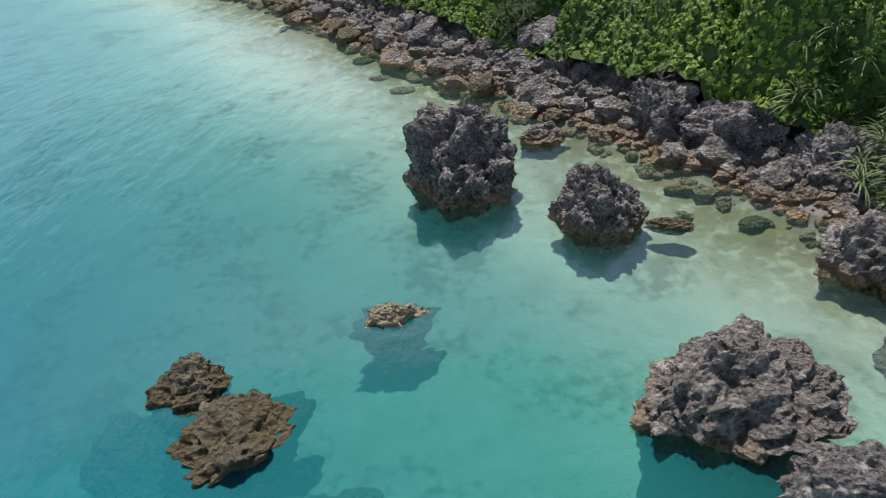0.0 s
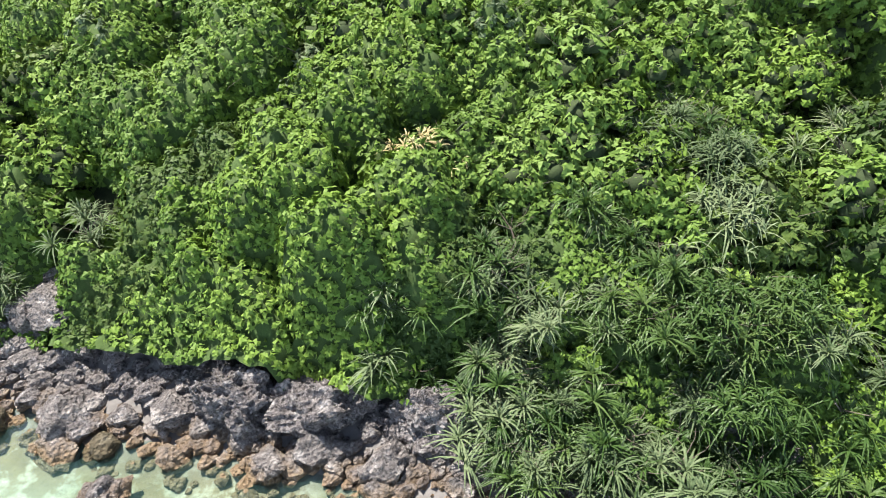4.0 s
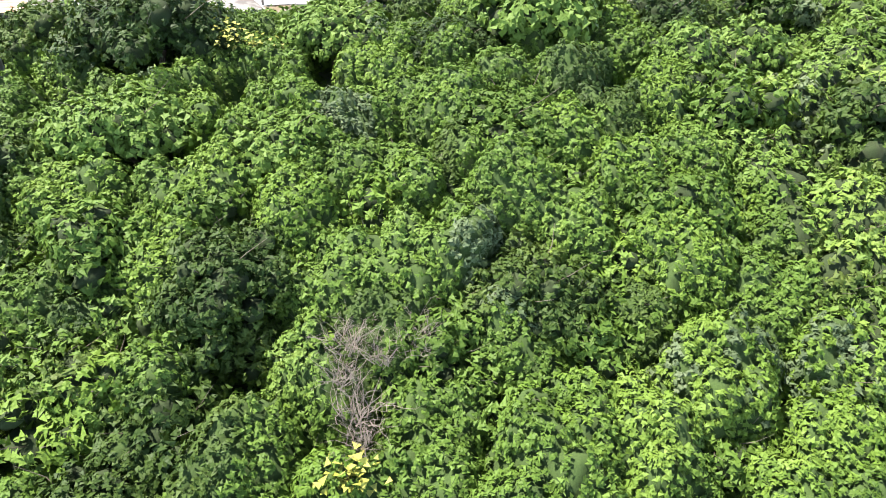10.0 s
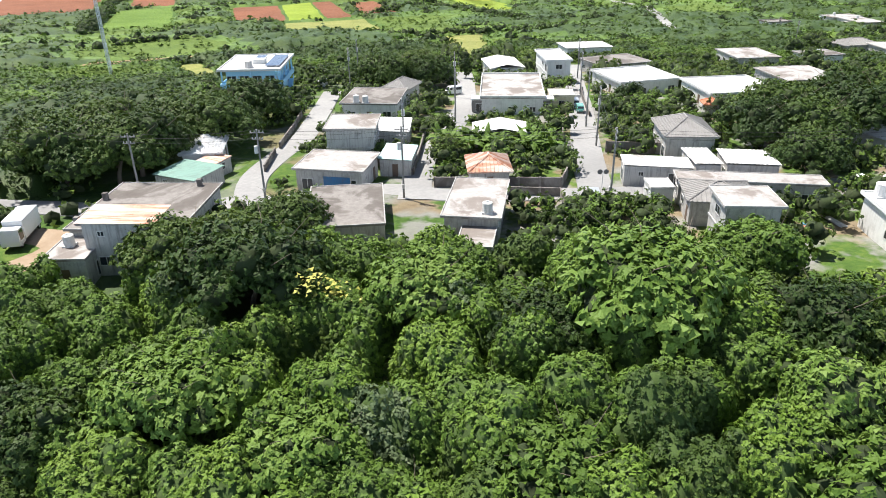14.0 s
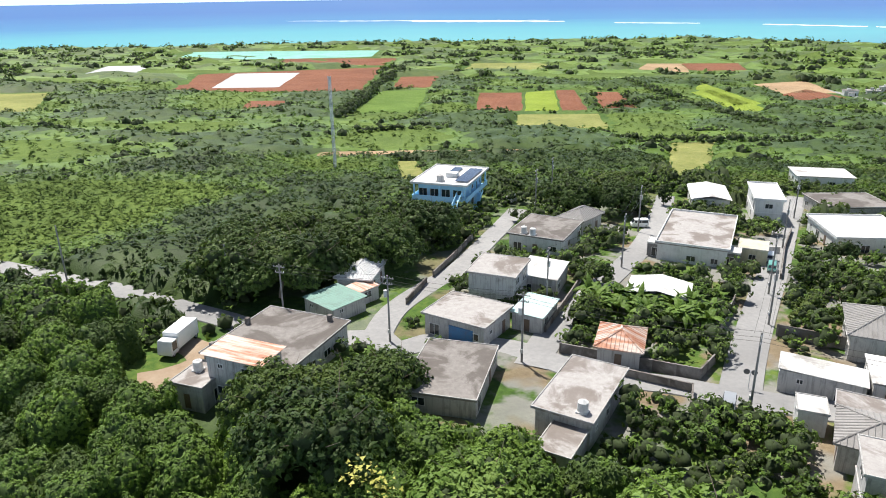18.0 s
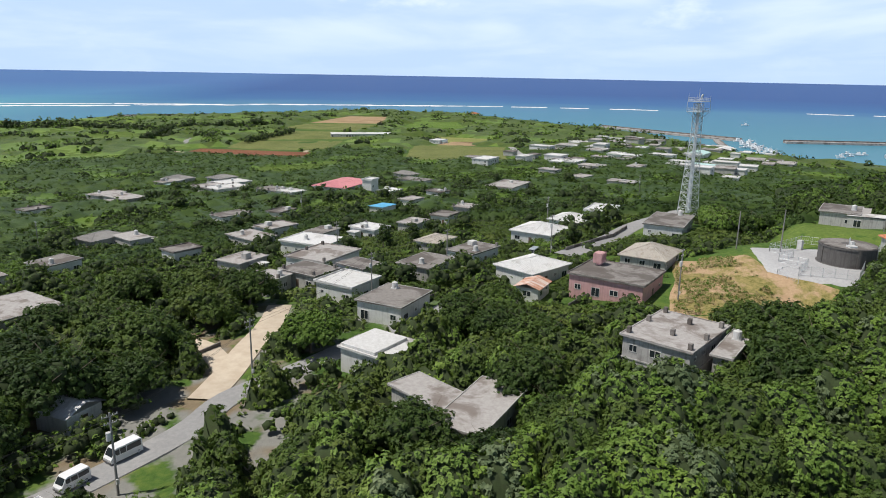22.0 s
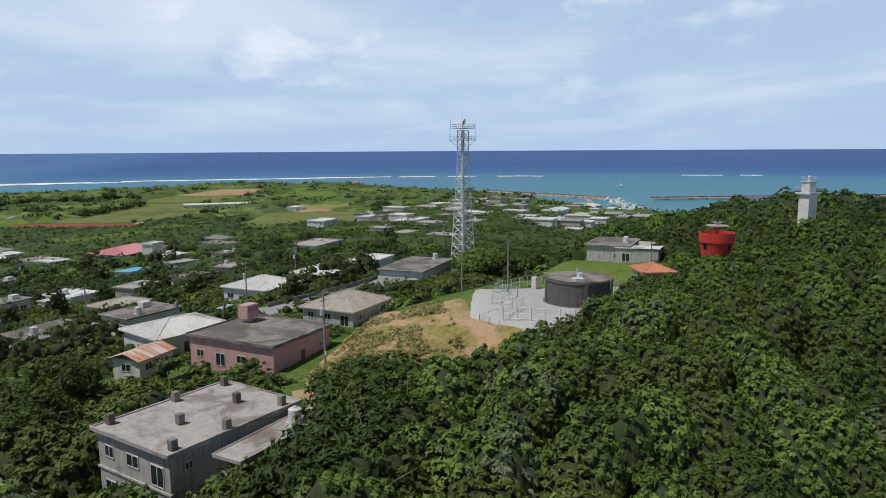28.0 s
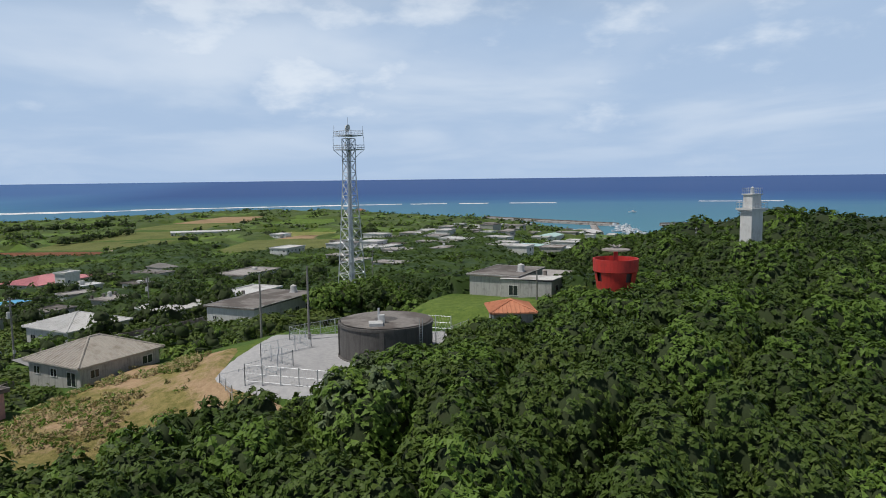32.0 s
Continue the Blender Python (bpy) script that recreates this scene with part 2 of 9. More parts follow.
ruin_tile = painted("ruin_tile", (0.36, 0.33, 0.29), (0.50, 0.46, 0.41), 0.8, (0.20, 0.17, 0.13), 0.7)
red_paint = painted("red_paint", (0.52, 0.035, 0.03), (0.60, 0.055, 0.045), 0.5, (0.22, 0.03, 0.03), 0.5, streaks=0.5)
tank_wall = painted("tank_wall", (0.10, 0.095, 0.09), (0.15, 0.14, 0.135), 0.8, (0.05, 0.045, 0.045), 0.6, streaks=0.6)
steel = painted("steel", (0.50, 0.53, 0.56), (0.60, 0.63, 0.66), 0.45, (0.30, 0.28, 0.26), 0.3, metal=0.3)
pole_grey = painted("pole_grey", (0.22, 0.21, 0.20), (0.28, 0.27, 0.26), 0.8)
cable_black = painted("cable_black", (0.03, 0.03, 0.03), (0.04, 0.04, 0.04), 0.6)
frame_dark = painted("frame_dark", (0.10, 0.10, 0.10), (0.14, 0.14, 0.14), 0.5)
frame_pale = painted("frame_pale", (0.55, 0.55, 0.54), (0.62, 0.62, 0.61), 0.5)
door_brown = painted("door_brown", (0.12, 0.08, 0.06), (0.17, 0.12, 0.09), 0.6)
car_white = painted("car_white", (0.78, 0.79, 0.80), (0.82, 0.83, 0.84), 0.25, dirt=0.1)
car_green = painted("car_green", (0.10, 0.28, 0.25), (0.12, 0.32, 0.28), 0.25, dirt=0.1)
car_silver = painted("car_silver", (0.42, 0.44, 0.46), (0.48, 0.50, 0.52), 0.3, metal=0.4, dirt=0.1)
tyre_black = painted("tyre_black", (0.02, 0.02, 0.02), (0.03, 0.03, 0.03), 0.85)
solar_blue = painted("solar_blue", (0.02, 0.035, 0.08), (0.03, 0.05, 0.10), 0.2)
boat_white = painted("boat_white", (0.72, 0.74, 0.76), (0.80, 0.81, 0.82), 0.4, dirt=0.2)

m, t = material("window_glass")
finish(t, (0.025, 0.032, 0.038, 1), 0.12, spec=0.6)
window_glass = m


def soil(name, a, b, row=0.0, turn=0.0, bump=0.25, scale=0.5):
    """Worked earth or crop, with furrows where row is their spacing in metres."""
    m, t = material(name)
    where = position(t)
    colour = mixed(t, ramp(t, noisy(t, scale, 6, 0.65, where), (0.35, 0.0), (0.65, 1.0)), a, b)
    colour = mixed(t, ramp(t, noisy(t, 0.035, 4, 0.6, where), (0.40, 0.0), (0.65, 0.55)), colour, tuple(c * 0.62 for c in a))
    height = noisy(t, 2.0, 4, 0.6, where)
    if row:
        lines = wire(t, "ShaderNodeMapping", Vector=where, Rotation=(0, 0, radians(turn))).outputs[0]
        wave = wire(t, "ShaderNodeTexWave", Vector=lines, Scale=0.314 / row, Distortion=1.5, Detail=2.0).outputs[1]
        colour = mixed(t, maths(t, "MULTIPLY", wave, 0.45), colour, tuple(c * 0.6 for c in a))
        height = maths(t, "ADD", height, wave)
    finish(t, colour, 0.95, height, bump, spec=0.2)
    return m


SOIL = {
    "red_soil": soil("red_soil", (0.22, 0.085, 0.045), (0.29, 0.13, 0.075), 3.0, 62),
    "tan_soil": soil("tan_soil", (0.34, 0.23, 0.13), (0.43, 0.31, 0.19)),
    "bright_crop": soil("bright_crop", (0.22, 0.31, 0.03), (0.30, 0.37, 0.06), 2.0, 62),
    "green_crop": soil("green_crop", (0.11, 0.20, 0.03), (0.19, 0.27, 0.06), 2.5, 62),
    "yellow_grass": soil("yellow_grass", (0.20, 0.23, 0.06), (0.32, 0.31, 0.11)),
    "crop_rows": soil("crop_rows", (0.14, 0.18, 0.05), (0.25, 0.24, 0.09), 6.0, 5),
    "plastic": soil("plastic", (0.56, 0.58, 0.60), (0.66, 0.67, 0.69), 3.0, 62),
    "net_turquoise": soil("net_turquoise", (0.24, 0.52, 0.44), (0.30, 0.60, 0.52), 8.0, 62),
    "lawn": soil("lawn", (0.085, 0.14, 0.028), (0.15, 0.21, 0.045), bump=0.2, scale=0.9),
    "dry_grass": soil("dry_grass", (0.26, 0.21, 0.08), (0.40, 0.30, 0.14), bump=0.3, scale=0.3),
    "dirt_yard": soil("dirt_yard", (0.30, 0.22, 0.15), (0.38, 0.30, 0.22), bump=0.06),
    "gravel": soil("gravel", (0.38, 0.38, 0.39), (0.47, 0.47, 0.47), bump=0.04, scale=2.0),
    "road": soil("road", (0.30, 0.30, 0.30), (0.37, 0.365, 0.36), bump=0.01, scale=1.5),
    "track": soil("track", (0.52, 0.43, 0.33), (0.62, 0.54, 0.43), bump=0.05),
}


m, t = material("dry_grass")
where = position(t)
straw = mixed(t, ramp(t, noisy(t, 0.9, 6, 0.7, where), (0.35, 0.0), (0.62, 1.0)), (0.17, 0.17, 0.05), (0.36, 0.29, 0.12))
bare = mixed(t, noisy(t, 1.6, 5, 0.65, where), (0.34, 0.21, 0.12), (0.60, 0.45, 0.29))
patches = ramp(t, wire(t, "ShaderNodeTexNoise", Vector=where, Scale=0.13, Detail=8.0, Roughness=0.68).outputs[0], (0.47, 0.0), (0.56, 1.0))
finish(t, mixed(t, patches, straw, bare), 0.95, noisy(t, 1.8, 6, 0.7, where), 0.35, spec=0.15)
SOIL["dry_grass"] = m


def rock_material(name, lo, hi, pale, tan):
    m, t = material(name)
    where = position(t)
    big, small = noisy(t, 0.9, 6, 0.7, where), noisy(t, 5.0, 5, 0.7, where)
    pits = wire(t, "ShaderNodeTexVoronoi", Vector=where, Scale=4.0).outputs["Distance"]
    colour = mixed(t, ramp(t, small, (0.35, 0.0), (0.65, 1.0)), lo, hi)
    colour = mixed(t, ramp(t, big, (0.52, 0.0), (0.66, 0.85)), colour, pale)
    # Pit bottoms coloured darker: the shade of the hollows is painted into the rock.
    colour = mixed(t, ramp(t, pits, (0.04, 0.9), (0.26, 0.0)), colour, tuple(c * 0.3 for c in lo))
    z = wire(t, "ShaderNodeSeparateXYZ", i0=where).outputs[2]
    tide = maths(t, "ADD", z, maths(t, "MULTIPLY", big, 1.2))
    colour = mixed(t, ramp(t, maths(t, "MULTIPLY", tide, 0.4), (0.30, 0.75), (0.62, 0.0)), colour, tan)
    height = maths(t, "ADD", maths(t, "MULTIPLY", pits, 0.8), small)
    finish(t, colour, 0.9, height, 0.5, spec=0.25)
    return m


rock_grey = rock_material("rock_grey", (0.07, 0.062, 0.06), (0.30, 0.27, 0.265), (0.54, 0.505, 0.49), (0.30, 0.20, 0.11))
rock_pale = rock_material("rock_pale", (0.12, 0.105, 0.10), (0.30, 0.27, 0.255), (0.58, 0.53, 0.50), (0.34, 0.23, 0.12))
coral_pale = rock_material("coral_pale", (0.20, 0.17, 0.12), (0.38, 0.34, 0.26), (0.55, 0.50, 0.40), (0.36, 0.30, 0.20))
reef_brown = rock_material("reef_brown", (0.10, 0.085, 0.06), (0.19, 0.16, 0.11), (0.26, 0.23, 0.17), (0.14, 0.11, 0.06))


def inland(t, where):
    """Distance from the near shore, in metres, positive on land."""
    dot = wire(t, "ShaderNodeVectorMath", i0=where, i1=(0.78, 0.62, 0.0))
    dot.operation = "DOT_PRODUCT"
    return maths(t, "SUBTRACT", dot.outputs["Value"], 35.5)


def ground_material():
    m, t = material("ground")
    where = position(t)
    s = inland(t, where)
    z = wire(t, "ShaderNodeSeparateXYZ", i0=where).outputs[2]
    coarse, fine = noisy(t, 0.05, 5, 0.6, where), noisy(t, 0.8, 6, 0.65, where)
    grass = ramp(t, maths(t, "ADD", maths(t, "MULTIPLY", coarse, 0.6), maths(t, "MULTIPLY", fine, 0.5)), (0.35, (0.03, 0.065, 0.015)), (0.55, (0.07, 0.13, 0.025)), (0.72, (0.14, 0.19, 0.04)))
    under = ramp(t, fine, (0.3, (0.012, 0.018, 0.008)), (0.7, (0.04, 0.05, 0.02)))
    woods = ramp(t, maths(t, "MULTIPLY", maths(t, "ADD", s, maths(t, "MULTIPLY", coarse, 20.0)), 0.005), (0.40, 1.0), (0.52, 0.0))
    hub = wire(t, "ShaderNodeVectorMath", i0=where, i1=(175.0, 95.0, 32.0))
    hub.operation = "DISTANCE"
    lived = ramp(t, maths(t, "MULTIPLY", hub.outputs["Value"], 0.005), (0.30, 1.0), (0.55, 0.0))
    yard = ramp(t, noisy(t, 0.14, 4, 0.55, where), (0.44, 0.0), (0.52, 0.9))
    bare = mixed(t, ramp(t, noisy(t, 0.09, 2, 0.5, where), (0.45, 0.0), (0.52, 1.0)), mixed(t, fine, (0.16, 0.115, 0.075), (0.30, 0.23, 0.16)), mixed(t, fine, (0.20, 0.195, 0.185), (0.30, 0.29, 0.275)))
    grass = mixed(t, maths(t, "MULTIPLY", lived, yard), grass, bare)
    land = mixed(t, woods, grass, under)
    sand = ramp(t, maths(t, "ADD", maths(t, "MULTIPLY", noisy(t, 0.16, 5, 0.6, where), 0.7), maths(t, "MULTIPLY", noisy(t, 1.4, 3, 0.5, where), 0.3)), (0.38, (0.28, 0.265, 0.20)), (0.47, (0.46, 0.435, 0.35)), (0.8, (0.58, 0.55, 0.46)))
    stony = maths(t, "MULTIPLY", maths(t, "MULTIPLY", maths(t, "ADD", s, 7.0), 0.15, clamp=True), ramp(t, noisy(t, 0.9, 4, 0.6, where), (0.36, 0.15), (0.52, 0.95)))
    sand = mixed(t, stony, sand, mixed(t, fine, (0.12, 0.095, 0.06), (0.30, 0.235, 0.14)))
    weed = ramp(t, noisy(t, 0.35, 4, 0.6, where), (0.55, 0.0), (0.66, 0.8))
    sand = mixed(t, maths(t, "MULTIPLY", weed, ramp(t, maths(t, "MULTIPLY", s, -0.01), (0.02, 1.0), (0.09, 0.25))), sand, (0.22, 0.19, 0.09))
    colour = mixed(t, ramp(t, maths(t, "ADD", z, 0.9), (0.3, 0.0), (0.95, 1.0)), sand, mixed(t, ramp(t, maths(t, "MULTIPLY", s, 0.1), (0.7, 0.0), (0.98, 1.0)), mixed(t, fine, (0.09, 0.085, 0.08), (0.27, 0.25, 0.235)), land))
    finish(t, colour, 0.95, fine, 0.25, spec=0.2)
    return m


def water_material():
    """Clear shallows over sand, turquoise lagoon, deep blue beyond the reef; small waves."""
    m, t = material("sea_water")
    where = position(t)
    s = inland(t, where)
    off = wire(t, "ShaderNodeVectorMath", i0=where, i1=(100.0, 0.0, 0.0))
    off.operation = "DISTANCE"
    reach = off.outputs["Value"]
    blot = noisy(t, 0.03, 4, 0.6, where)
    depth = maths(t, "ADD", maths(t, "MULTIPLY", maths(t, "SUBTRACT", s, 3.5), -0.01), maths(t, "MULTIPLY", maths(t, "SUBTRACT", blot, 0.5), 0.16))
    body = ramp(t, depth, (0.0, 0.03), (0.13, 0.09), (0.24, 0.38), (0.45, 0.60))
    near = ramp(t, depth, (0.03, (0.11, 0.28, 0.255)), (0.15, (0.018, 0.20, 0.20)), (0.40, (0.013, 0.18, 0.225)))
    out = maths(t, "ADD", maths(t, "MULTIPLY", reach, 0.0002), maths(t, "MULTIPLY", maths(t, "SUBTRACT", noisy(t, 0.006, 3, 0.5, where), 0.5), 0.05))
    far = ramp(t, out, (0.20, (0.080, 0.225, 0.305)), (0.35, (0.072, 0.195, 0.318)), (0.42, (0.045, 0.130, 0.300)), (0.58, (0.036, 0.090, 0.260)))
    north = ramp(t, maths(t, "MULTIPLY", wire(t, "ShaderNodeSeparateXYZ", i0=where).outputs[1], 0.0004), (0.26, 0.0), (0.42, 1.0))
    lagoon = ramp(t, out, (0.20, (0.13, 0.36, 0.36)), (0.36, (0.10, 0.31, 0.37)), (0.48, (0.075, 0.20, 0.36)), (0.7, (0.06, 0.14, 0.33)))
    far = mixed(t, north, far, lagoon)
    away = ramp(t, out, (0.08, 0.0), (0.12, 1.0))
    colour = mixed(t, away, near, far)
    solid = maths(t, "MAXIMUM", body, away)
    ripple = wire(t, "ShaderNodeMapping", Vector=where, Rotation=(0, 0, radians(35)), Scale=(1.0, 0.45, 1.0)).outputs[0]
    waves = maths(t, "ADD", noisy(t, 0.9, 5, 0.6, ripple), maths(t, "MULTIPLY", noisy(t, 0.12, 3, 0.5, ripple), 2.0))
    normal = wire(t, "ShaderNodeBump", Height=waves, Strength=0.55, Distance=0.16).outputs[0]
    see = wire(t, "ShaderNodeBsdfTransparent", Color=ramp(t, depth, (0.0, (0.84, 0.92, 0.89)), (0.12, (0.70, 0.88, 0.86)), (0.22, (0.44, 0.79, 0.78)), (0.45, (0.28, 0.68, 0.73)))).outputs[0]
    mass = wire(t, "ShaderNodeBsdfDiffuse", Color=colour, Normal=normal).outputs[0]
    inside = wire(t, "ShaderNodeMixShader", i0=solid, i1=see, i2=mass).outputs[0]
    shine = wire(t, "ShaderNodeBsdfGlossy", Color=(1, 1, 1, 1), Roughness=0.08, Normal=normal).outputs[0]
    edge = wire(t, "ShaderNodeFresnel", IOR=1.33, Normal=normal).outputs[0]
    top = wire(t, "ShaderNodeMixShader", i0=maths(t, "MULTIPLY", edge, ramp(t, out, (0.02, 0.22), (0.2, 0.10))), i1=inside, i2=shine).outputs[0]
    wire(t, "ShaderNodeOutputMaterial", Surface=top)
    return m


ground_mat, sea_mat = ground_material(), water_material()
foam_white = painted("foam_white", (0.80, 0.82, 0.83), (0.88, 0.89, 0.90), 0.8, dirt=0.0)
# ---- the lie of the land ----
NEAR_S = [-400, -120, -40, -9, 0.5, 3.5, 8, 11.5, 41, 61, 80, 100, 160, 205, 260, 400, 700, 1200]
NEAR_Z = [-9, -7, -4, -1.6, -0.6, 0.3, 2.0, 4.8, 18, 26.5, 31.5, 33, 32, 29.5, 26, 17, 7, 4]
FAR_D = [-900, -60, -10, 0, 15, 100, 300, 500, 700, 900]
FAR_Z = [-6, -2, -0.6, 0.4, 3, 8, 15, 24, 31, 34]
RIM_A = [-180, -90, -60, -45, -30, -23, -14.7, -8.4, -3.2, 5.6, 11.7, 20.8, 29, 42.7, 53, 67, 88, 106, 130, 180]
RIM_R = [500, 600, 650, 700, 760, 800, 1040, 1150, 1340, 1450, 1309, 1237, 1175, 1219, 1320, 1254, 1288, 1426, 1500, 500]
PAD = (238.0, -69.0)   # the water works' yard


def shore(x, y):
    return 0.78 * x + 0.62 * y - 35.5


def rim(x, y):
    dx, dy = np.asarray(x) - 100.0, np.asarray(y) * 1.0
    return np.interp(np.degrees(np.arctan2(dy, dx)), RIM_A, RIM_R) - np.hypot(dx, dy)


def ground(x, y):
    """Height of the ground: a slope up from the near shore, a plateau that sinks towards the far one, and the lookout hill."""
    x, y = np.asarray(x) * 1.0, np.asarray(y) * 1.0
    s = shore(x, y)
    z = np.minimum(np.interp(s, NEAR_S, NEAR_Z), np.interp(rim(x, y), FAR_D, FAR_Z))
    z = z + 12.5 * np.exp(-((x - 225) / 100) ** 2 - ((y + 115) / 110) ** 2) * np.clip((s + 2) / 40, 0, 1)
    z = z + 14 * np.exp(-((x - 325) / 90) ** 2 - ((y + 200) / 75) ** 2) * np.clip((s + 2) / 40, 0, 1)
    z = z + 9 * np.exp(-((x - 325) / 55) ** 2 - ((y + 190) / 60) ** 2) * np.clip((s + 2) / 40, 0, 1)
    flat = np.clip((27 - np.hypot(x - PAD[0], y - PAD[1])) / 10, 0, 1)
    z = z * (1 - flat) + 43.4 * flat
    lawn = np.clip((31 - np.hypot(x - 263, y + 99)) / 10, 0, 1) * (1 - flat)
    rise = 43.3 + 2.2 * np.clip(((274 - x) * 0.84 + (-95 - y) * 0.545) / 22, 0, 1.3)
    return z * (1 - lawn) + rise * lawn


def gz(x, y):
    return float(ground(x, y))


def linked(name, mesh, mat, parent=None, label="", m=None):
    ob = new(name, mesh)
    if mat and not mesh.materials:
        mesh.materials.append(mat)
    if parent:
        ob.parent = parent
    if m is not None:
        ob.matrix_basis = m
    if label:
        ob["label"] = label
    return ob


def raw_mesh(name, verts, faces, smooth=False):
    """A mesh from arrays: verts (n, 3), faces (n, 3) or (n, 4)."""
    verts, faces = np.asarray(verts, np.float32), np.asarray(faces, np.int32)
    me = bpy.data.meshes.new(name)
    k = faces.shape[1]
    me.vertices.add(len(verts))
    me.vertices.foreach_set("co", verts.ravel())
    me.loops.add(faces.size)
    me.loops.foreach_set("vertex_index", faces.ravel())
    me.polygons.add(len(faces))
    me.polygons.foreach_set("loop_start", np.arange(0, faces.size, k, dtype=np.int32))
    me.polygons.foreach_set("use_smooth", np.full(len(faces), smooth))
    me.update()
    me.validate()
    return me


def grid_faces(nu, nv):
    i = np.arange(nu - 1)[:, None] * nv + np.arange(nv - 1)[None, :]
    return np.stack([i, i + nv, i + nv + 1, i + 1], -1).reshape(-1, 4)


def stretch(lo, hi, step, far):
    """Even steps from lo to hi, then ever wider ones out to far on both sides."""
    mid = np.arange(lo, hi + 1e-6, step)
    grow, d = [], step
    while sum(grow) < far:
        d *= 1.16
        grow.append(d)
    more = np.cumsum(grow)
    return np.concatenate([lo - more[::-1], mid, hi + more])


gx, gy = stretch(-60, 340, 2.5, 4300), stretch(-160, 220, 2.5, 4400)
X, Y = np.meshgrid(gx, gy, indexing="ij")
Z = ground(X, Y)
rough = np.array([noise.noise((a * 0.11, b * 0.11, 0.0)) for a, b in zip(X.ravel(), Y.ravel())]).reshape(X.shape)
Z = Z + rough * np.where(Z < 0.3, 0.45, 0.25) * (np.hypot(X - 100, Y) < 900)
faces = grid_faces(len(gx), len(gy))[:, ::-1]
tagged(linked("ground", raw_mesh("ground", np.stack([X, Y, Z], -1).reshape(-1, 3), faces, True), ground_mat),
       "green island ground sloping from a sandy seabed up to a plateau", "ground", kind="structure")

# the sea: level to beyond the reef, lifted a little at its far rim to where the true horizon lies
rings = np.concatenate([np.linspace(2, 200, 60), np.geomspace(210, 4650, 60)])
turns = np.radians(np.linspace(0, 360, 181))
Rr, Tt = np.meshgrid(rings, turns, indexing="ij")
Zs = 54 * np.clip((Rr - 2300) / 2350, 0, 1) ** 2
sea = np.stack([100 + Rr * np.cos(Tt), Rr * np.sin(Tt), Zs], -1).reshape(-1, 3)
sea_ob = tagged(linked("water", raw_mesh("water", sea, grid_faces(len(rings), len(turns))[:, ::-1], True), sea_mat),
                "clear turquoise sea with small waves, deep blue beyond the reef", "sea", kind="structure")

BLOCKED = []   # discs (x, y, r) in which nothing wild grows
PLOTS = []     # four-cornered plots that stay clear


def drape(name, corners, mat, lift, n=12, label="", category="field", wobble=1.2):
    """A sheet with four corners that lies on the ground, lift above it, with its edges turned down."""
    a, b, c, d = [np.array(p) for p in corners]
    u = np.linspace(0, 1, n)
    U, V = np.meshgrid(u, u, indexing="ij")
    P = (1 - U)[..., None] * ((1 - V)[..., None] * a + V[..., None] * d) + U[..., None] * ((1 - V)[..., None] * b + V[..., None] * c)
    P = P + (np.array([[noise.noise((x * 0.05, y * 0.05, 3.0)), noise.noise((x * 0.05, y * 0.05, 9.0))] for x, y in P.reshape(-1, 2)]) * wobble).reshape(P.shape)
    edge = np.minimum(np.minimum(U, 1 - U), np.minimum(V, 1 - V)) < 1e-6
    zz = ground(P[..., 0], P[..., 1]) + np.where(edge, -0.3, lift)
    me = raw_mesh(name, np.concatenate([P, zz[..., None]], -1).reshape(-1, 3), grid_faces(n, n), True)
    me.flip_normals() if np.cross(b - a, d - a) < 0 else None
    PLOTS.append([a, b, c, d])
    return tagged(linked(name, me, mat), label, category, kind="structure")


FIELD_WORDS = {
    "red_soil": "freshly tilled red-brown farm soil with furrows", "tan_soil": "dry tan earth with sparse weeds", "bright_crop": "bright yellow-green young crop plot",
    "green_crop": "green crop plot in even rows", "yellow_grass": "yellowish mown grass plot", "crop_rows": "olive and straw coloured strips of crops",
    "plastic": "field covered with pale grey plastic sheeting", "net_turquoise": "field under turquoise shade netting", "lawn": "short mown green lawn",
    "dry_grass": "dry yellow grass with bare sandy earth", "dirt_yard": "bare trodden brown earth yard", "gravel": "pale grey gravel yard"}


def field(kind, *corners, lift=0.35):
    if kind == "plastic":
        lift = 0.65
    return drape(kind + "_field" if kind not in ("lawn", "dirt_yard", "gravel") else kind, corners, SOIL[kind], lift, label=FIELD_WORDS[kind], wobble=0.4 if kind == "gravel" else 1.2)


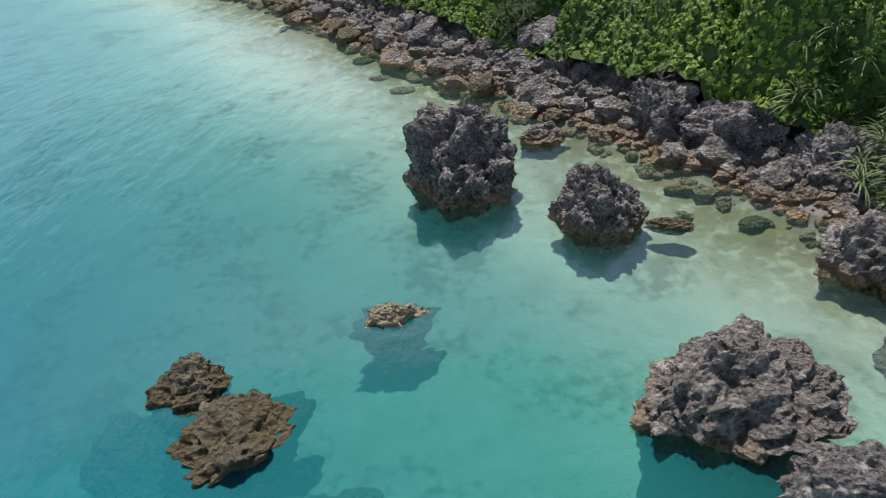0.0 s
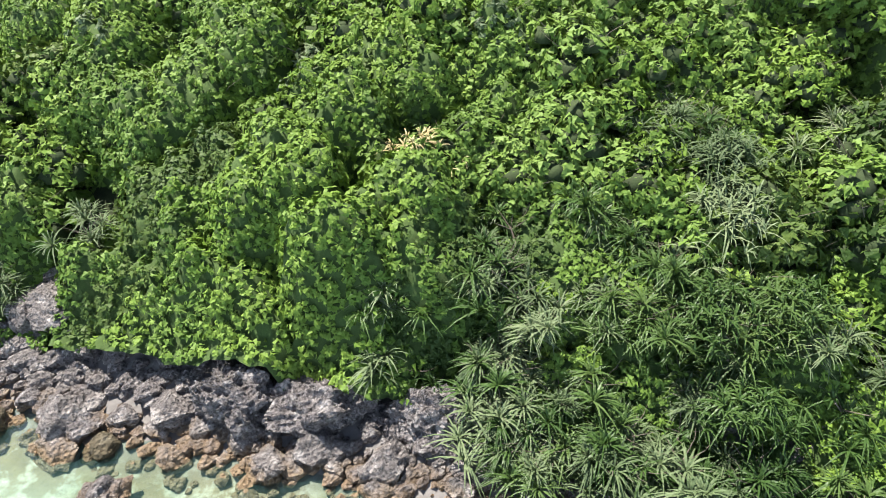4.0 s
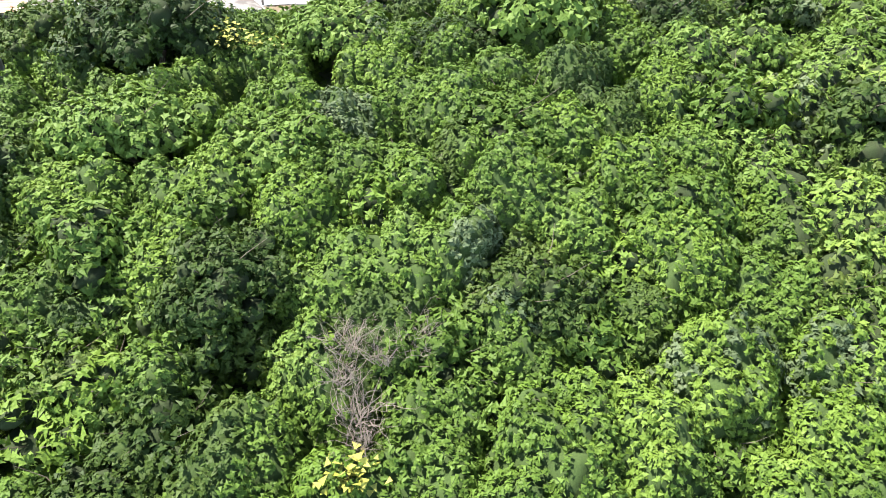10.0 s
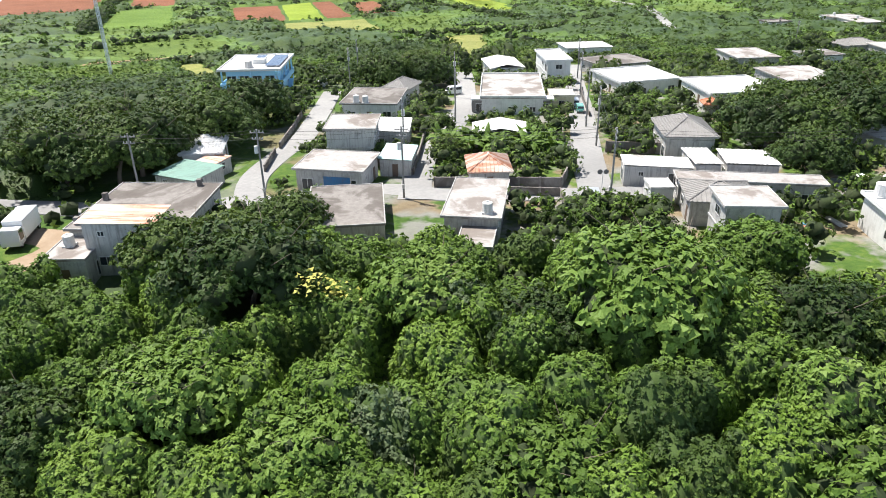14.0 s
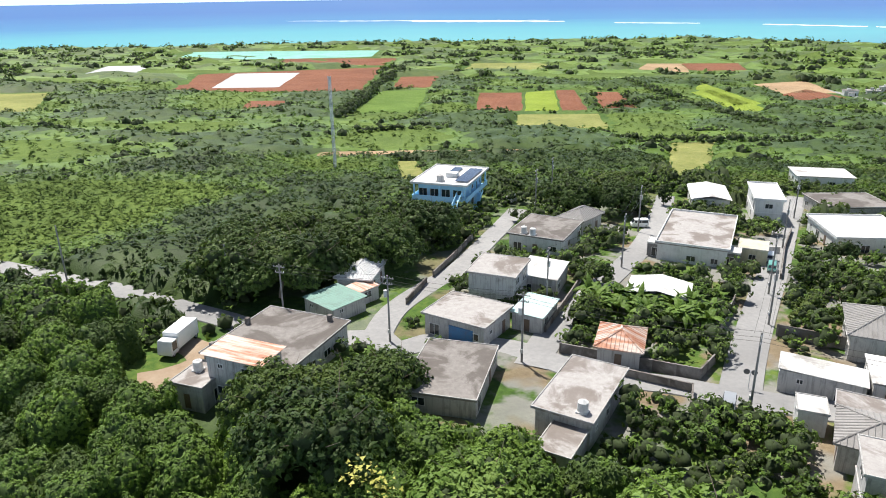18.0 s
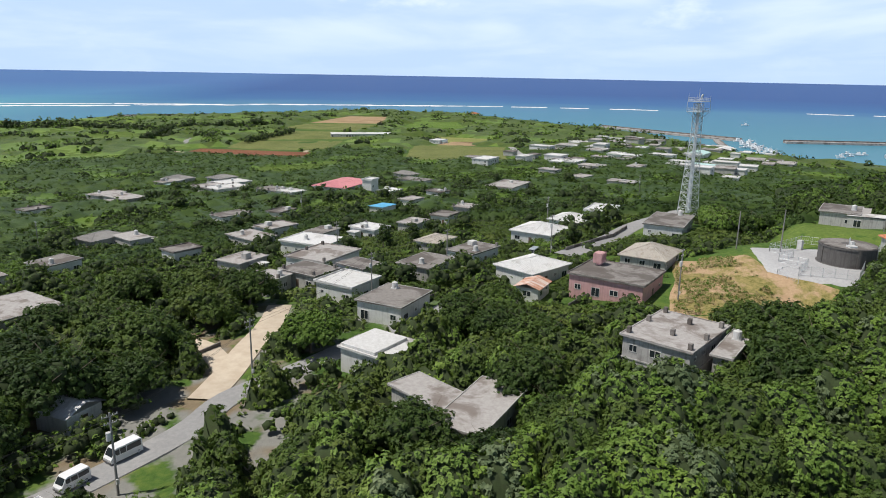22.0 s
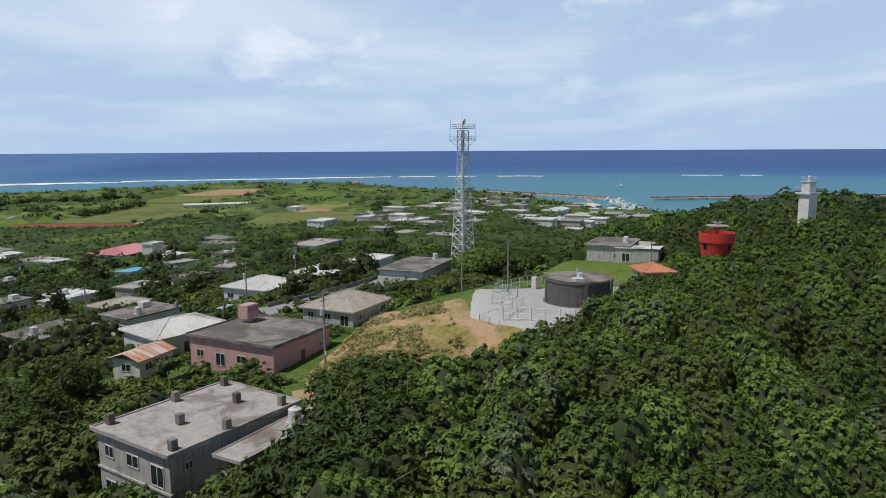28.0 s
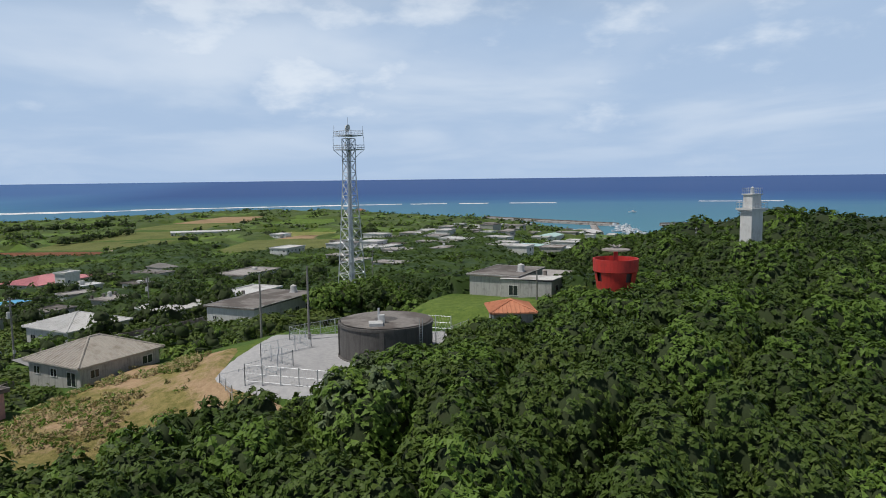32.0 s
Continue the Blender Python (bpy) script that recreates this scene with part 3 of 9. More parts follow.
def strip_road(kind, width, *points):
    """A road or track along a line of points, as a slab that lies on the ground."""
    pts = [Vector((*p, 0)) for p in points]
    line = []
    for i in range(len(pts) - 1):
        a, b = pts[i], pts[i + 1]
        before, after = pts[max(i - 1, 0)], pts[min(i + 2, len(pts) - 1)]
        n = max(2, int((b - a).length / 2.0))
        for k in range(n):
            f = k / n
            line.append(0.5 * (2 * a + (b - before) * f + (2 * before - 5 * a + 4 * b - after) * f * f + (3 * a - before - 3 * b + after) * f ** 3))
    line.append(pts[-1])
    verts, n = [], len(line)
    for i, p in enumerate(line):
        way = (line[min(i + 1, n - 1)] - line[max(i - 1, 0)]).normalized()
        side = Vector((way.y, -way.x, 0))
        BLOCKED.append((p.x, p.y, width / 2 + 0.9))
        top = max(gz(*(p + side * w).xy) for w in (-width / 2, 0, width / 2)) + (0.13 if kind == "road" else 0.10)
        for off, drop in ((-0.55, -0.5), (-0.5, 0), (-0.17, 0.03), (0.17, 0.03), (0.5, 0), (0.55, -0.5)):
            q = p + side * width * off
            verts.append((q.x, q.y, top + drop))
    ob = linked(kind, raw_mesh(kind, verts, grid_faces(n, 6), False), SOIL[kind])
    words = {"road": "worn pale grey concrete village lane", "track": "pale sandy unpaved track"}[kind]
    return tagged(ob, words, "road", kind="structure")


# ---- lanes and fields ----
strip_road('road', 5.0, (134.4, 86.5), (144.5, 96.0), (157.5, 107.4), (177.3, 124.3), (207.9, 151.3), (228.1, 168.3))
strip_road('road', 4.6, (115.0, 103.7), (127.4, 116.6), (138.6, 124.5), (158.3, 140.5), (182.3, 166.1), (193.4, 179.1))
strip_road('road', 4.4, (97.8, 119.5), (102.8, 127.7), (111.1, 135.3), (119.3, 141.6), (131.7, 155.8), (148.4, 176.8))
strip_road('road', 4.4, (98.1, 120.5), (99.7, 114.2), (104.4, 115.6), (114.8, 109.6), (119.4, 102.1), (124.4, 96.7), (129.8, 92.8), (133.0, 89.7), (135.9, 87.4))
strip_road('track', 5.0, (191.5, 51.9), (201.0, 50.7), (210.2, 50.2), (224.0, 49.0), (237.9, 49.6))
strip_road('track', 4.0, (201.0, 50.7), (213.8, 58.3), (218.3, 64.4))
strip_road('road', 4.5, (36.7, 175.5), (48.6, 164.1), (60.3, 153.2), (70.8, 141.2), (77.6, 133.6), (85.2, 124.4), (97.8, 119.5))
strip_road('road', 5.0, (344.4, 202.7), (393.9, 243.1), (442.5, 282.9), (464.2, 309.2), (508.5, 400.3), (544.7, 478.9))
strip_road('road', 6.0, (760.3, -68.3), (665.2, -65.4), (588.0, -64.5))
strip_road('road', 7.0, (928.8, 285.3), (829.2, 260.9), (752.7, 251.1))
strip_road('track', 4.0, (736.4, 244.8), (694.3, 183.4), (661.3, 129.4), (765.8, 120.1))
strip_road('road', 6.0, (263.8, -16.6), (280.2, -32.4), (303.9, -48.1), (331.1, -73.8))
strip_road('road', 4.4, (217.4, 25.3), (219.7, 20.6), (230.0, 13.2))
field('red_soil', (223.6, 390.5), (269.4, 492.1), (301.4, 483.8), (253.3, 384.9))
field('bright_crop', (253.3, 384.9), (301.4, 483.8), (331.5, 492.6), (273.2, 379.7))
field('red_soil', (273.2, 379.7), (331.5, 492.6), (345.5, 489.0), (288.7, 373.1))
field('red_soil', (297.5, 375.8), (348.8, 471.6), (368.3, 466.5), (320.7, 369.7))
field('yellow_grass', (213.5, 316.0), (242.8, 377.3), (292.1, 367.2), (262.2, 308.2))
field('tan_soil', (109.8, 259.1), (114.1, 273.2), (197.3, 260.6), (189.8, 246.3))
field('red_soil', (59.9, 556.3), (79.5, 722.0), (284.5, 769.8), (190.8, 504.5))
field('red_soil', (167.4, 847.2), (193.2, 945.7), (330.2, 879.6), (284.5, 769.8))
field('plastic', (87.3, 567.5), (118.0, 719.7), (183.5, 710.9), (141.7, 558.9))
field('plastic', (-14.3, 731.3), (-0.7, 857.5), (45.7, 856.1), (36.0, 747.3))
field('green_crop', (152.0, 390.6), (206.3, 524.8), (244.6, 523.6), (192.3, 390.1))
field('red_soil', (218.8, 539.1), (254.8, 637.9), (293.5, 634.7), (246.0, 527.7))
field('net_turquoise', (53.1, 941.5), (77.7, 1140.3), (353.1, 1025.4), (309.4, 909.4))
field('yellow_grass', (-37.7, 425.7), (-62.7, 532.0), (-4.2, 555.9), (3.8, 422.0))
field('bright_crop', (434.2, 466.3), (476.8, 512.4), (410.3, 367.6), (378.1, 354.5))
field('tan_soil', (496.2, 632.2), (545.8, 684.5), (581.9, 667.8), (524.6, 578.6))
field('red_soil', (536.9, 601.9), (576.8, 670.2), (637.5, 642.1), (580.9, 565.1))
field('yellow_grass', (130.0, 214.8), (138.6, 249.9), (146.1, 248.6), (137.9, 213.2))
field('yellow_grass', (208.4, 200.3), (261.5, 267.3), (283.5, 264.2), (223.1, 197.6))
field('yellow_grass', (331.1, 690.0), (378.5, 777.6), (456.9, 741.1), (427.6, 662.7))
field('red_soil', (100.9, 424.1), (109.6, 472.9), (133.8, 471.9), (123.8, 422.5))
field('bright_crop', (415.4, 447.5), (445.4, 463.3), (392.9, 345.9), (361.2, 334.9))
field('red_soil', (453.8, 407.8), (517.2, 440.9), (488.8, 373.1), (435.3, 363.4))
field('tan_soil', (502.5, 483.1), (573.7, 494.3), (508.5, 400.3), (464.0, 410.6))
field('red_soil', (711.9, 233.2), (773.8, 236.3), (714.4, 110.7), (650.4, 110.9))
field('crop_rows', (769.3, 211.6), (852.1, 211.6), (868.8, 93.6), (716.7, 102.1))
field('crop_rows', (852.1, 211.6), (999.3, 202.0), (986.0, 94.8), (882.0, 89.4))
field('crop_rows', (1027.8, 208.4), (1132.2, 187.1), (1118.6, 70.7), (994.4, 89.0))
field('tan_soil', (1132.2, 187.1), (1329.0, 141.2), (1321.1, 66.4), (1130.9, 71.6))
field('crop_rows', (642.4, 36.9), (799.4, 26.7), (760.3, -68.3), (611.9, -49.1))
field('tan_soil', (790.5, 5.0), (839.1, -17.6), (829.3, -40.3), (773.0, -37.3))
field('yellow_grass', (893.7, 42.7), (929.8, 6.4), (862.3, -72.5), (796.0, -38.6))
field('green_crop', (1048.8, 51.3), (1205.8, 26.0), (1198.1, -42.7), (1036.4, -51.4))
strip_road('road', 4.6, (136.0, 87.0), (148.0, 77.5), (159.0, 70.0), (168.3, 61.0), (181.9, 51.6), (192.0, 48.0), (203.0, 38.0), (214.0, 29.0))
field("dry_grass", (206.0, -51.0), (212.0, -24.0), (251.0, -39.0), (243.0, -53.5), lift=0.4)
field("dry_grass", (205.0, -49.0), (222.0, -44.0), (232.0, -51.5), (217.0, -64.5), lift=0.30)
field("dry_grass", (197.5, -40.0), (203.0, -25.0), (213.0, -23.5), (209.0, -50.0), lift=0.22)
field("lawn", (246.0, -66.0), (262.0, -58.0), (281.0, -92.0), (253.0, -103.0), lift=0.15)
field("dirt_yard", (64.5, 113.5), (63.5, 124.0), (73.0, 131.0), (78.5, 124.0), lift=0.12)
field("gravel", (218.5, -63.0), (225.0, -50.0), (250.0, -54.0), (247.0, -87.0), lift=0.25)


def part(name, bm, mat, parent, label="", m=None):
    me = bpy.data.meshes.new(name)
    bm.to_mesh(me)
    bm.free()
    return linked(name, me, mat, parent, label, m)


def box(bm, x0, y0, z0, x1, y1, z1, bevel=0.0):
    made = bmesh.ops.create_cube(bm, size=1.0)["verts"]
    for v in made:
        v.co = Vector(((x0 + x1) / 2 + v.co.x * (x1 - x0), (y0 + y1) / 2 + v.co.y * (y1 - y0), (z0 + z1) / 2 + v.co.z * (z1 - z0)))
    if bevel:
        bmesh.ops.bevel(bm, geom=list({e for v in made for e in v.link_edges}), offset=bevel, segments=1, affect="EDGES")
    return made


def boxed(*args, bevel=0.0):
    bm = bmesh.new()
    box(bm, *args, bevel=bevel)
    return bm


def rod(bm, a, b, r0, r1=None, n=6):
    """A round bar from a to b."""
    a, b = Vector(a), Vector(b)
    way = b - a
    made = bmesh.ops.create_cone(bm, cap_ends=True, segments=n, radius1=r0, radius2=r0 if r1 is None else r1, depth=way.length)["verts"]
    turn = Matrix.Translation((a + b) / 2) @ way.to_track_quat("Z", "Y").to_matrix().to_4x4()
    bmesh.ops.transform(bm, matrix=turn, verts=made)


def rodded(a, b, r0, r1=None, n=8):
    bm = bmesh.new()
    rod(bm, a, b, r0, r1, n)
    return bm


def thing(name, m, label, category, group="", kind=""):
    ob = new(name)
    ob.empty_display_size = 0.5
    ob.matrix_basis = m
    return tagged(ob, label, category, group, kind)


def cleared(P, pad):
    """Which of the places P (..., 2) are clear of houses, roads, plots and named plants."""
    keep = np.ones(P.shape[:-1], bool)
    for a, b, r in BLOCKED:
        keep &= (P[..., 0] - a) ** 2 + (P[..., 1] - b) ** 2 > (r + pad) ** 2
    for plot in PLOTS:
        turn = np.sign(np.cross(plot[1] - plot[0], plot[2] - plot[1]))
        inside = np.ones(P.shape[:-1], bool)
        for k in range(4):
            e = plot[(k + 1) % 4] - plot[k]
            side = (e[0] * (P[..., 1] - plot[k][1]) - e[1] * (P[..., 0] - plot[k][0])) * turn / np.linalg.norm(e)
            inside &= side > -pad
        keep &= ~inside
    return keep


def free(x, y, pad=0.0):
    return bool(cleared(np.array([[x, y]]), pad)[0])
# ---- houses ----
GLASS_MESH, FRAME_MESH = {}, {}


def window(parent, x, y, z, w, h, turn, frame_mat=None):
    """A window on a wall: a frame with a mullion, standing proud, and a dark pane in it."""
    key = (round(w, 2), round(h, 2), (frame_mat or frame_pale).name)
    if key not in FRAME_MESH:
        bm = bmesh.new()
        for x0, z0, x1, z1 in ((-w / 2, 0, w / 2, 0.08), (-w / 2, h - 0.08, w / 2, h), (-w / 2, 0.08, -w / 2 + 0.08, h - 0.08), (w / 2 - 0.08, 0.08, w / 2, h - 0.08), (-0.04, 0.08, 0.04, h - 0.08)):
            box(bm, x0, -0.07, z0, x1, 0.05, z1)
        me = bpy.data.meshes.new("window")
        bm.to_mesh(me)
        bm.free()
        pane = bpy.data.meshes.new("pane")
        bm = boxed(-w / 2 + 0.06, -0.025, 0.06, w / 2 - 0.06, 0.02, h - 0.06)
        bm.to_mesh(pane)
        bm.free()
        FRAME_MESH[key], GLASS_MESH[key] = me, pane
    fr = linked("window", FRAME_MESH[key], frame_mat or frame_pale, parent, m=pose(x, y, z, 0, 0, turn))
    linked("pane", GLASS_MESH[key], window_glass, fr)
    return fr


def openings(ob, w, d, floors, rng, sides="swen", z0=0.0, frame_mat=None, storey=3.1, plain=False):
    """Doors and windows round a box of w by d, spaced by chance but seeded."""
    for side in sides:
        run = w if side in "sn" else d
        for k in range(floors):
            n = max(1, int(run / 3.2))
            for i in range(n):
                if rng.random() < 0.22:
                    continue
                at = -run / 2 + run * (i + 0.5) / n
                ww, hh, sill = rng.choice(((1.7, 1.15, 0.95), (1.3, 1.1, 1.0), (0.8, 0.7, 1.45), (1.75, 1.85, 0.15)))
                x, y, turn = {"s": (at, -d / 2, 0), "n": (at, d / 2, 180), "w": (-w / 2, at, 270), "e": (w / 2, at, 90)}[side]
                if k == 0 and i == n // 2 and rng.random() < 0.45 and not plain:
                    part("door", boxed(-0.45, -0.05, 0.02, 0.45, 0.05, 2.02, bevel=0.02), door_brown, ob, m=pose(x, y, z0, 0, 0, turn))
                else:
                    window(ob, x, y, z0 + k * storey + sill, min(ww, run / n - 0.5), hh, turn, frame_mat)


def roof_tank(parent, x, y, z, mat=None, r=0.62, h=1.3, name="water_tank"):
    bm = rodded((0, 0, 0.18), (0, 0, h), r, r * 0.97, 14)
    rod(bm, (0, 0, h), (0, 0, h + 0.16), r * 0.95, r * 0.35, 14)
    rod(bm, (0, 0, h + 0.16), (0, 0, h + 0.24), 0.18, 0.18, 8)
    box(bm, -r, -r, 0, r, r, 0.18)
    return part(name, bm, mat or frame_pale, parent, "drum-shaped rooftop water tank", pose(x, y, z))


def hip_roof(parent, w, d, z, rise, mat, over=0.6, tiles=True, name="roof"):
    """A hipped roof with rolls of tile down its slopes."""
    W, D = w / 2 + over, d / 2 + over
    ridge = max(W - D, 0.0), max(D - W, 0.0)
    bm = bmesh.new()
    low = [bm.verts.new(p) for p in ((-W, -D, z), (W, -D, z), (W, D, z), (-W, D, z))]
    base = [bm.verts.new((v.co.x, v.co.y, z - 0.18)) for v in low]
    a, b = bm.verts.new((-ridge[0], -ridge[1], z + rise)), bm.verts.new((ridge[0] + 1e-3, ridge[1] + 1e-3, z + rise))
    if W >= D:
        for f in ((low[0], low[1], b, a), (low[1], low[2], b), (low[2], low[3], a, b), (low[3], low[0], a)):
            bm.faces.new(f)
    else:
        for f in ((low[0], low[1], a), (low[1], low[2], b, a), (low[2], low[3], b), (low[3], low[0], a, b)):
            bm.faces.new(f)
    for i in range(4):
        bm.faces.new((base[i], base[(i + 1) % 4], low[(i + 1) % 4], low[i]))
    bm.faces.new(base[::-1])
    roof = part(name, bm, mat, parent)
    bm = bmesh.new()
    if tiles:
        m = min(W, D)
        for side in range(4):
            half, deep = (W, D) if side % 2 == 0 else (D, W)
            n = int(half * 2 / 0.55)
            for i in range(1, n):
                u = -half + i * 2 * half / n
                top = min(1.0, (half - abs(u)) / m)
                if top < 0.08:
                    continue
                p0, p1 = Vector((u, -deep, z + 0.03)), Vector((u, -deep + m * top, z + rise * top + 0.03))
                turn = Matrix.Rotation(radians(90 * side), 4, "Z")
                rod(bm, turn @ p0, turn @ p1, 0.07, 0.07, 4)
    rod(bm, (-ridge[0], -ridge[1], z + rise + 0.02), (ridge[0] + 0.02, ridge[1] + 0.02, z + rise + 0.02), 0.16, 0.16, 6)
    for sx, sy in ((-1, -1), (1, -1), (1, 1), (-1, 1)):
        rod(bm, (sx * W, sy * D, z + 0.04), (sx * ridge[0] + 0.001, sy * ridge[1] + 0.001, z + rise + 0.04), 0.11, 0.11, 5)
    part("tile_layer", bm, mat, parent)
    return roof


def sheet_roof(parent, w, d, z, rise, mat, over=0.35, gable=False):
    """A corrugated sheet roof, one slope or two."""
    W, D = w / 2 + over, d / 2 + over
    n = max(6, int(2 * W / 0.28))
    rows = [-D, 0.0, D] if gable else [-D, D]
    tops = [0.0, rise, 0.0] if gable else [0.0, rise]
    verts = [(-W + 2 * W * i / n, y, z + h + (0.05 if i % 2 else 0.0)) for y, h in zip(rows, tops) for i in range(n + 1)]
    verts += [(x, y, q - 0.07) for x, y, q in verts]
    f = grid_faces(len(rows), n + 1)
    k = len(rows) * (n + 1)
    return linked("roof", raw_mesh("roof", verts, np.concatenate([f[:, ::-1], f + k])), mat, parent)


def house(x, y, w, d, turn, h, wall, roof, words, kind="flat", over=0.45, parapet=0.0, tanks=(), stubs=(), sides="swen", group="houses of the village", rise=1.7, floors=0, seed=0, base=None, blocks=True, plain=False):
    """A house: walls on a footing, roof of its kind, openings, roof tanks and column stubs."""
    rng = random.Random(int(x * 31 + y * 17) + seed)
    z = gz(x, y) if base is None else base
    ob = thing("house", pose(x, y, z, 0, 0, turn), words, "house", group)
    W, D = w - 2 * over, d - 2 * over
    part("wall", boxed(-W / 2, -D / 2, -1.6, W / 2, D / 2, h - 0.22), wall, ob)
    floors = floors or max(1, int(h / 3.0))
    openings(ob, W, D, floors, rng, sides, 0.1)
    if kind == "flat":
        part("roof", boxed(-w / 2, -d / 2, h - 0.25, w / 2, d / 2, h, bevel=0.03), roof, ob, "flat concrete roof slab")
        if floors > 1:
            part("floor_band", boxed(-W / 2 - 0.12, -D / 2 - 0.12, 2.95, W / 2 + 0.12, D / 2 + 0.12, 3.15), wall, ob)
        lip = bmesh.new()
        for a in ((-w / 2, -d / 2, w / 2, -d / 2 + 0.12), (-w / 2, d / 2 - 0.12, w / 2, d / 2), (-w / 2, -d / 2 + 0.12, -w / 2 + 0.12, d / 2 - 0.12), (w / 2 - 0.12, -d / 2 + 0.12, w / 2, d / 2 - 0.12)):
            box(lip, a[0], a[1], h, a[2], a[3], h + 0.09)
        if not parapet:
            part("roof_edge", lip, concrete_wall if roof != white_roof else white_wall, ob, "pale raised roof edge")
        if plain:
            if rng.random() < 0.45:
                tanks = ((rng.uniform(-0.6, 0.6), rng.uniform(-0.6, 0.6)),)
            if rng.random() < 0.4:
                part("roof_box", boxed(-1.0, -0.8, 0, 1.0, 0.8, rng.uniform(0.5, 1.8), bevel=0.03), wall, ob, "small block on the roof", pose(rng.uniform(-0.25, 0.25) * w, rng.uniform(-0.25, 0.25) * d, h))
            if rng.random() < 0.35:
                stubs = tuple((a, b) for a in (-0.85, 0.0, 0.85) for b in (-0.85, 0.85) if rng.random() < 0.6)
            if rng.random() < 0.6:
                q, side = rng.uniform(0.25, 0.5) * w, rng.choice((-1, 1))
                annex = part("annex", boxed(-q / 2, -1.6, -1.6, q / 2, 1.6, 2.5), wall, ob, "low annex with a slab roof", pose(rng.uniform(-0.2, 0.2) * w, side * (D / 2 + 1.58), 0))
                part("annex_roof", boxed(-q / 2 - 0.25, -1.85, 2.502, q / 2 + 0.25, 1.85, 2.66), rng.choice((roof, pale_roof, concrete_roof, aqua_roof)), annex)
        if parapet:
            lip.free()
            bm = bmesh.new()
            for a in ((-w / 2, -d / 2, w / 2, -d / 2 + 0.18), (-w / 2, d / 2 - 0.18, w / 2, d / 2), (-w / 2, -d / 2 + 0.18, -w / 2 + 0.18, d / 2 - 0.18), (w / 2 - 0.18, -d / 2 + 0.18, w / 2, d / 2 - 0.18)):
                box(bm, a[0], a[1], h, a[2], a[3], h + parapet)
            part("parapet", bm, wall if parapet > 0.3 else roof, ob)
    elif kind == "hip":
        part("eave", boxed(-w / 2, -d / 2, h - 0.3, w / 2, d / 2, h - 0.18), wall, ob)
        hip_roof(ob, w - 1.0, d - 1.0, h, rise, roof)
    else:
        sheet_roof(ob, w - 0.6, d - 0.6, h - 0.15, 0.25 if kind == "sheet" else rise, roof, gable=kind == "gable")
    for a, b in tanks:
        roof_tank(ob, a * w / 2, b * d / 2, h)
    for a, b in stubs:
        part("column_stub", boxed(-0.3, -0.3, -0.02, 0.3, 0.3, 0.95, bevel=0.03), concrete_dark, ob, "dark stub of a concrete column", pose(a * w / 2, b * d / 2, h))
    if blocks:
        spin = Matrix.Rotation(radians(turn), 2)
        PLOTS.append([np.array(Vector((x, y)) + spin @ Vector((i * (w / 2 + 0.5), j * (d / 2 + 0.5)))) for i, j in ((-1, -1), (1, -1), (1, 1), (-1, 1))])
    return ob


house(115.2, 91.0, 13.4, 7.3, 40, 4.0, concrete_wall, concrete_roof, "grey flat-roofed concrete house with a stained slab and drum tank", tanks=((-0.75, -0.5),))
house(103.3, 102.8, 13.9, 9.8, 55, 2.8, concrete_wall, concrete_dark, "low grey flat-roofed concrete garage at the forest edge", over=0.2)
shutter_house = house(111.3, 117.0, 9.1, 10.8, 38, 3.6, concrete_wall, concrete_roof, "low grey concrete house with a blue roller shutter")
house(120.3, 125.9, 9.0, 8.4, 48, 6.2, concrete_wall, concrete_roof, "two-storey grey concrete house with stained flat roof")
house(121.9, 115.9, 7.6, 5.1, 43, 3.0, concrete_wall, aqua_roof, "small annex with a pale aqua sheet roof", kind='sheet', over=0.2)
house(78.8, 110.6, 5.4, 8.7, 50, 6.4, concrete_wall, rust_roof, "two-storey concrete house with a rusted corrugated roof", kind='sheet', floors=2)
house(83.7, 117.4, 15.5, 13.8, 47, 3.8, concrete_wall, concrete_dark, "wide flat-roofed concrete house with stained grey slab", stubs=((-0.8,0.85),(0.2,0.9),(0.85,-0.6)))
house(94.1, 130.5, 7.1, 7.2, 29, 2.8, concrete_wall, green_roof, "long low shed with a dull green sheet roof", kind='sheet', over=0.2)
house(100.6, 139.7, 9.3, 6.6, 58, 3.3, white_wall, white_roof, "small house with a white hipped roof", kind='hip', rise=1.3)
house(141.3, 149.1, 14.0, 11.7, 43, 3.8, white_wall, concrete_dark, "cream house with a dark stained flat roof", tanks=((-0.8, 0.45), (-0.86, 0.12)))
house(153.9, 156.7, 9.0, 6.5, 29, 3.5, concrete_wall, grey_tile, "house with a grey hipped tile roof", kind='hip')
blue_house = house(135.3, 188.2, 19.2, 14.4, 51, 7.2, cyan_wall, white_roof, "two-storey sky-blue house with a white flat roof", over=1.6, floors=2, parapet=0.25)
house(169.3, 137.2, 22.8, 13.4, 45, 4.2, white_wall, concrete_roof, "large white flat-roofed house with a stained slab", parapet=0.35)
house(197.8, 168.0, 14.3, 9.5, 56, 3.5, white_wall, white_roof, "white house with a low pale sheet roof", kind='gable', rise=0.9)
house(202.3, 154.0, 16, 6.8, 53, 6.3, white_wall, white_roof, "white two-storey box-shaped house with a plain facade", parapet=0.3, floors=2)
house(127.8, 101.9, 7.5, 6.4, 51, 3.0, concrete_wall, rust_roof, "small hut with a rusted red hipped sheet roof", kind='hip', rise=1.5)
house(143.8, 115.2, 7.3, 9.8, 47, 3.0, concrete_wall, white_roof, "garden house with a weathered white sheet roof", kind='gable', rise=0.9)
house(161.8, 90.7, 10.7, 8.4, 45, 4.2, concrete_wall, grey_tile, "house with a dark grey hipped tile roof", kind='hip', rise=2.0)
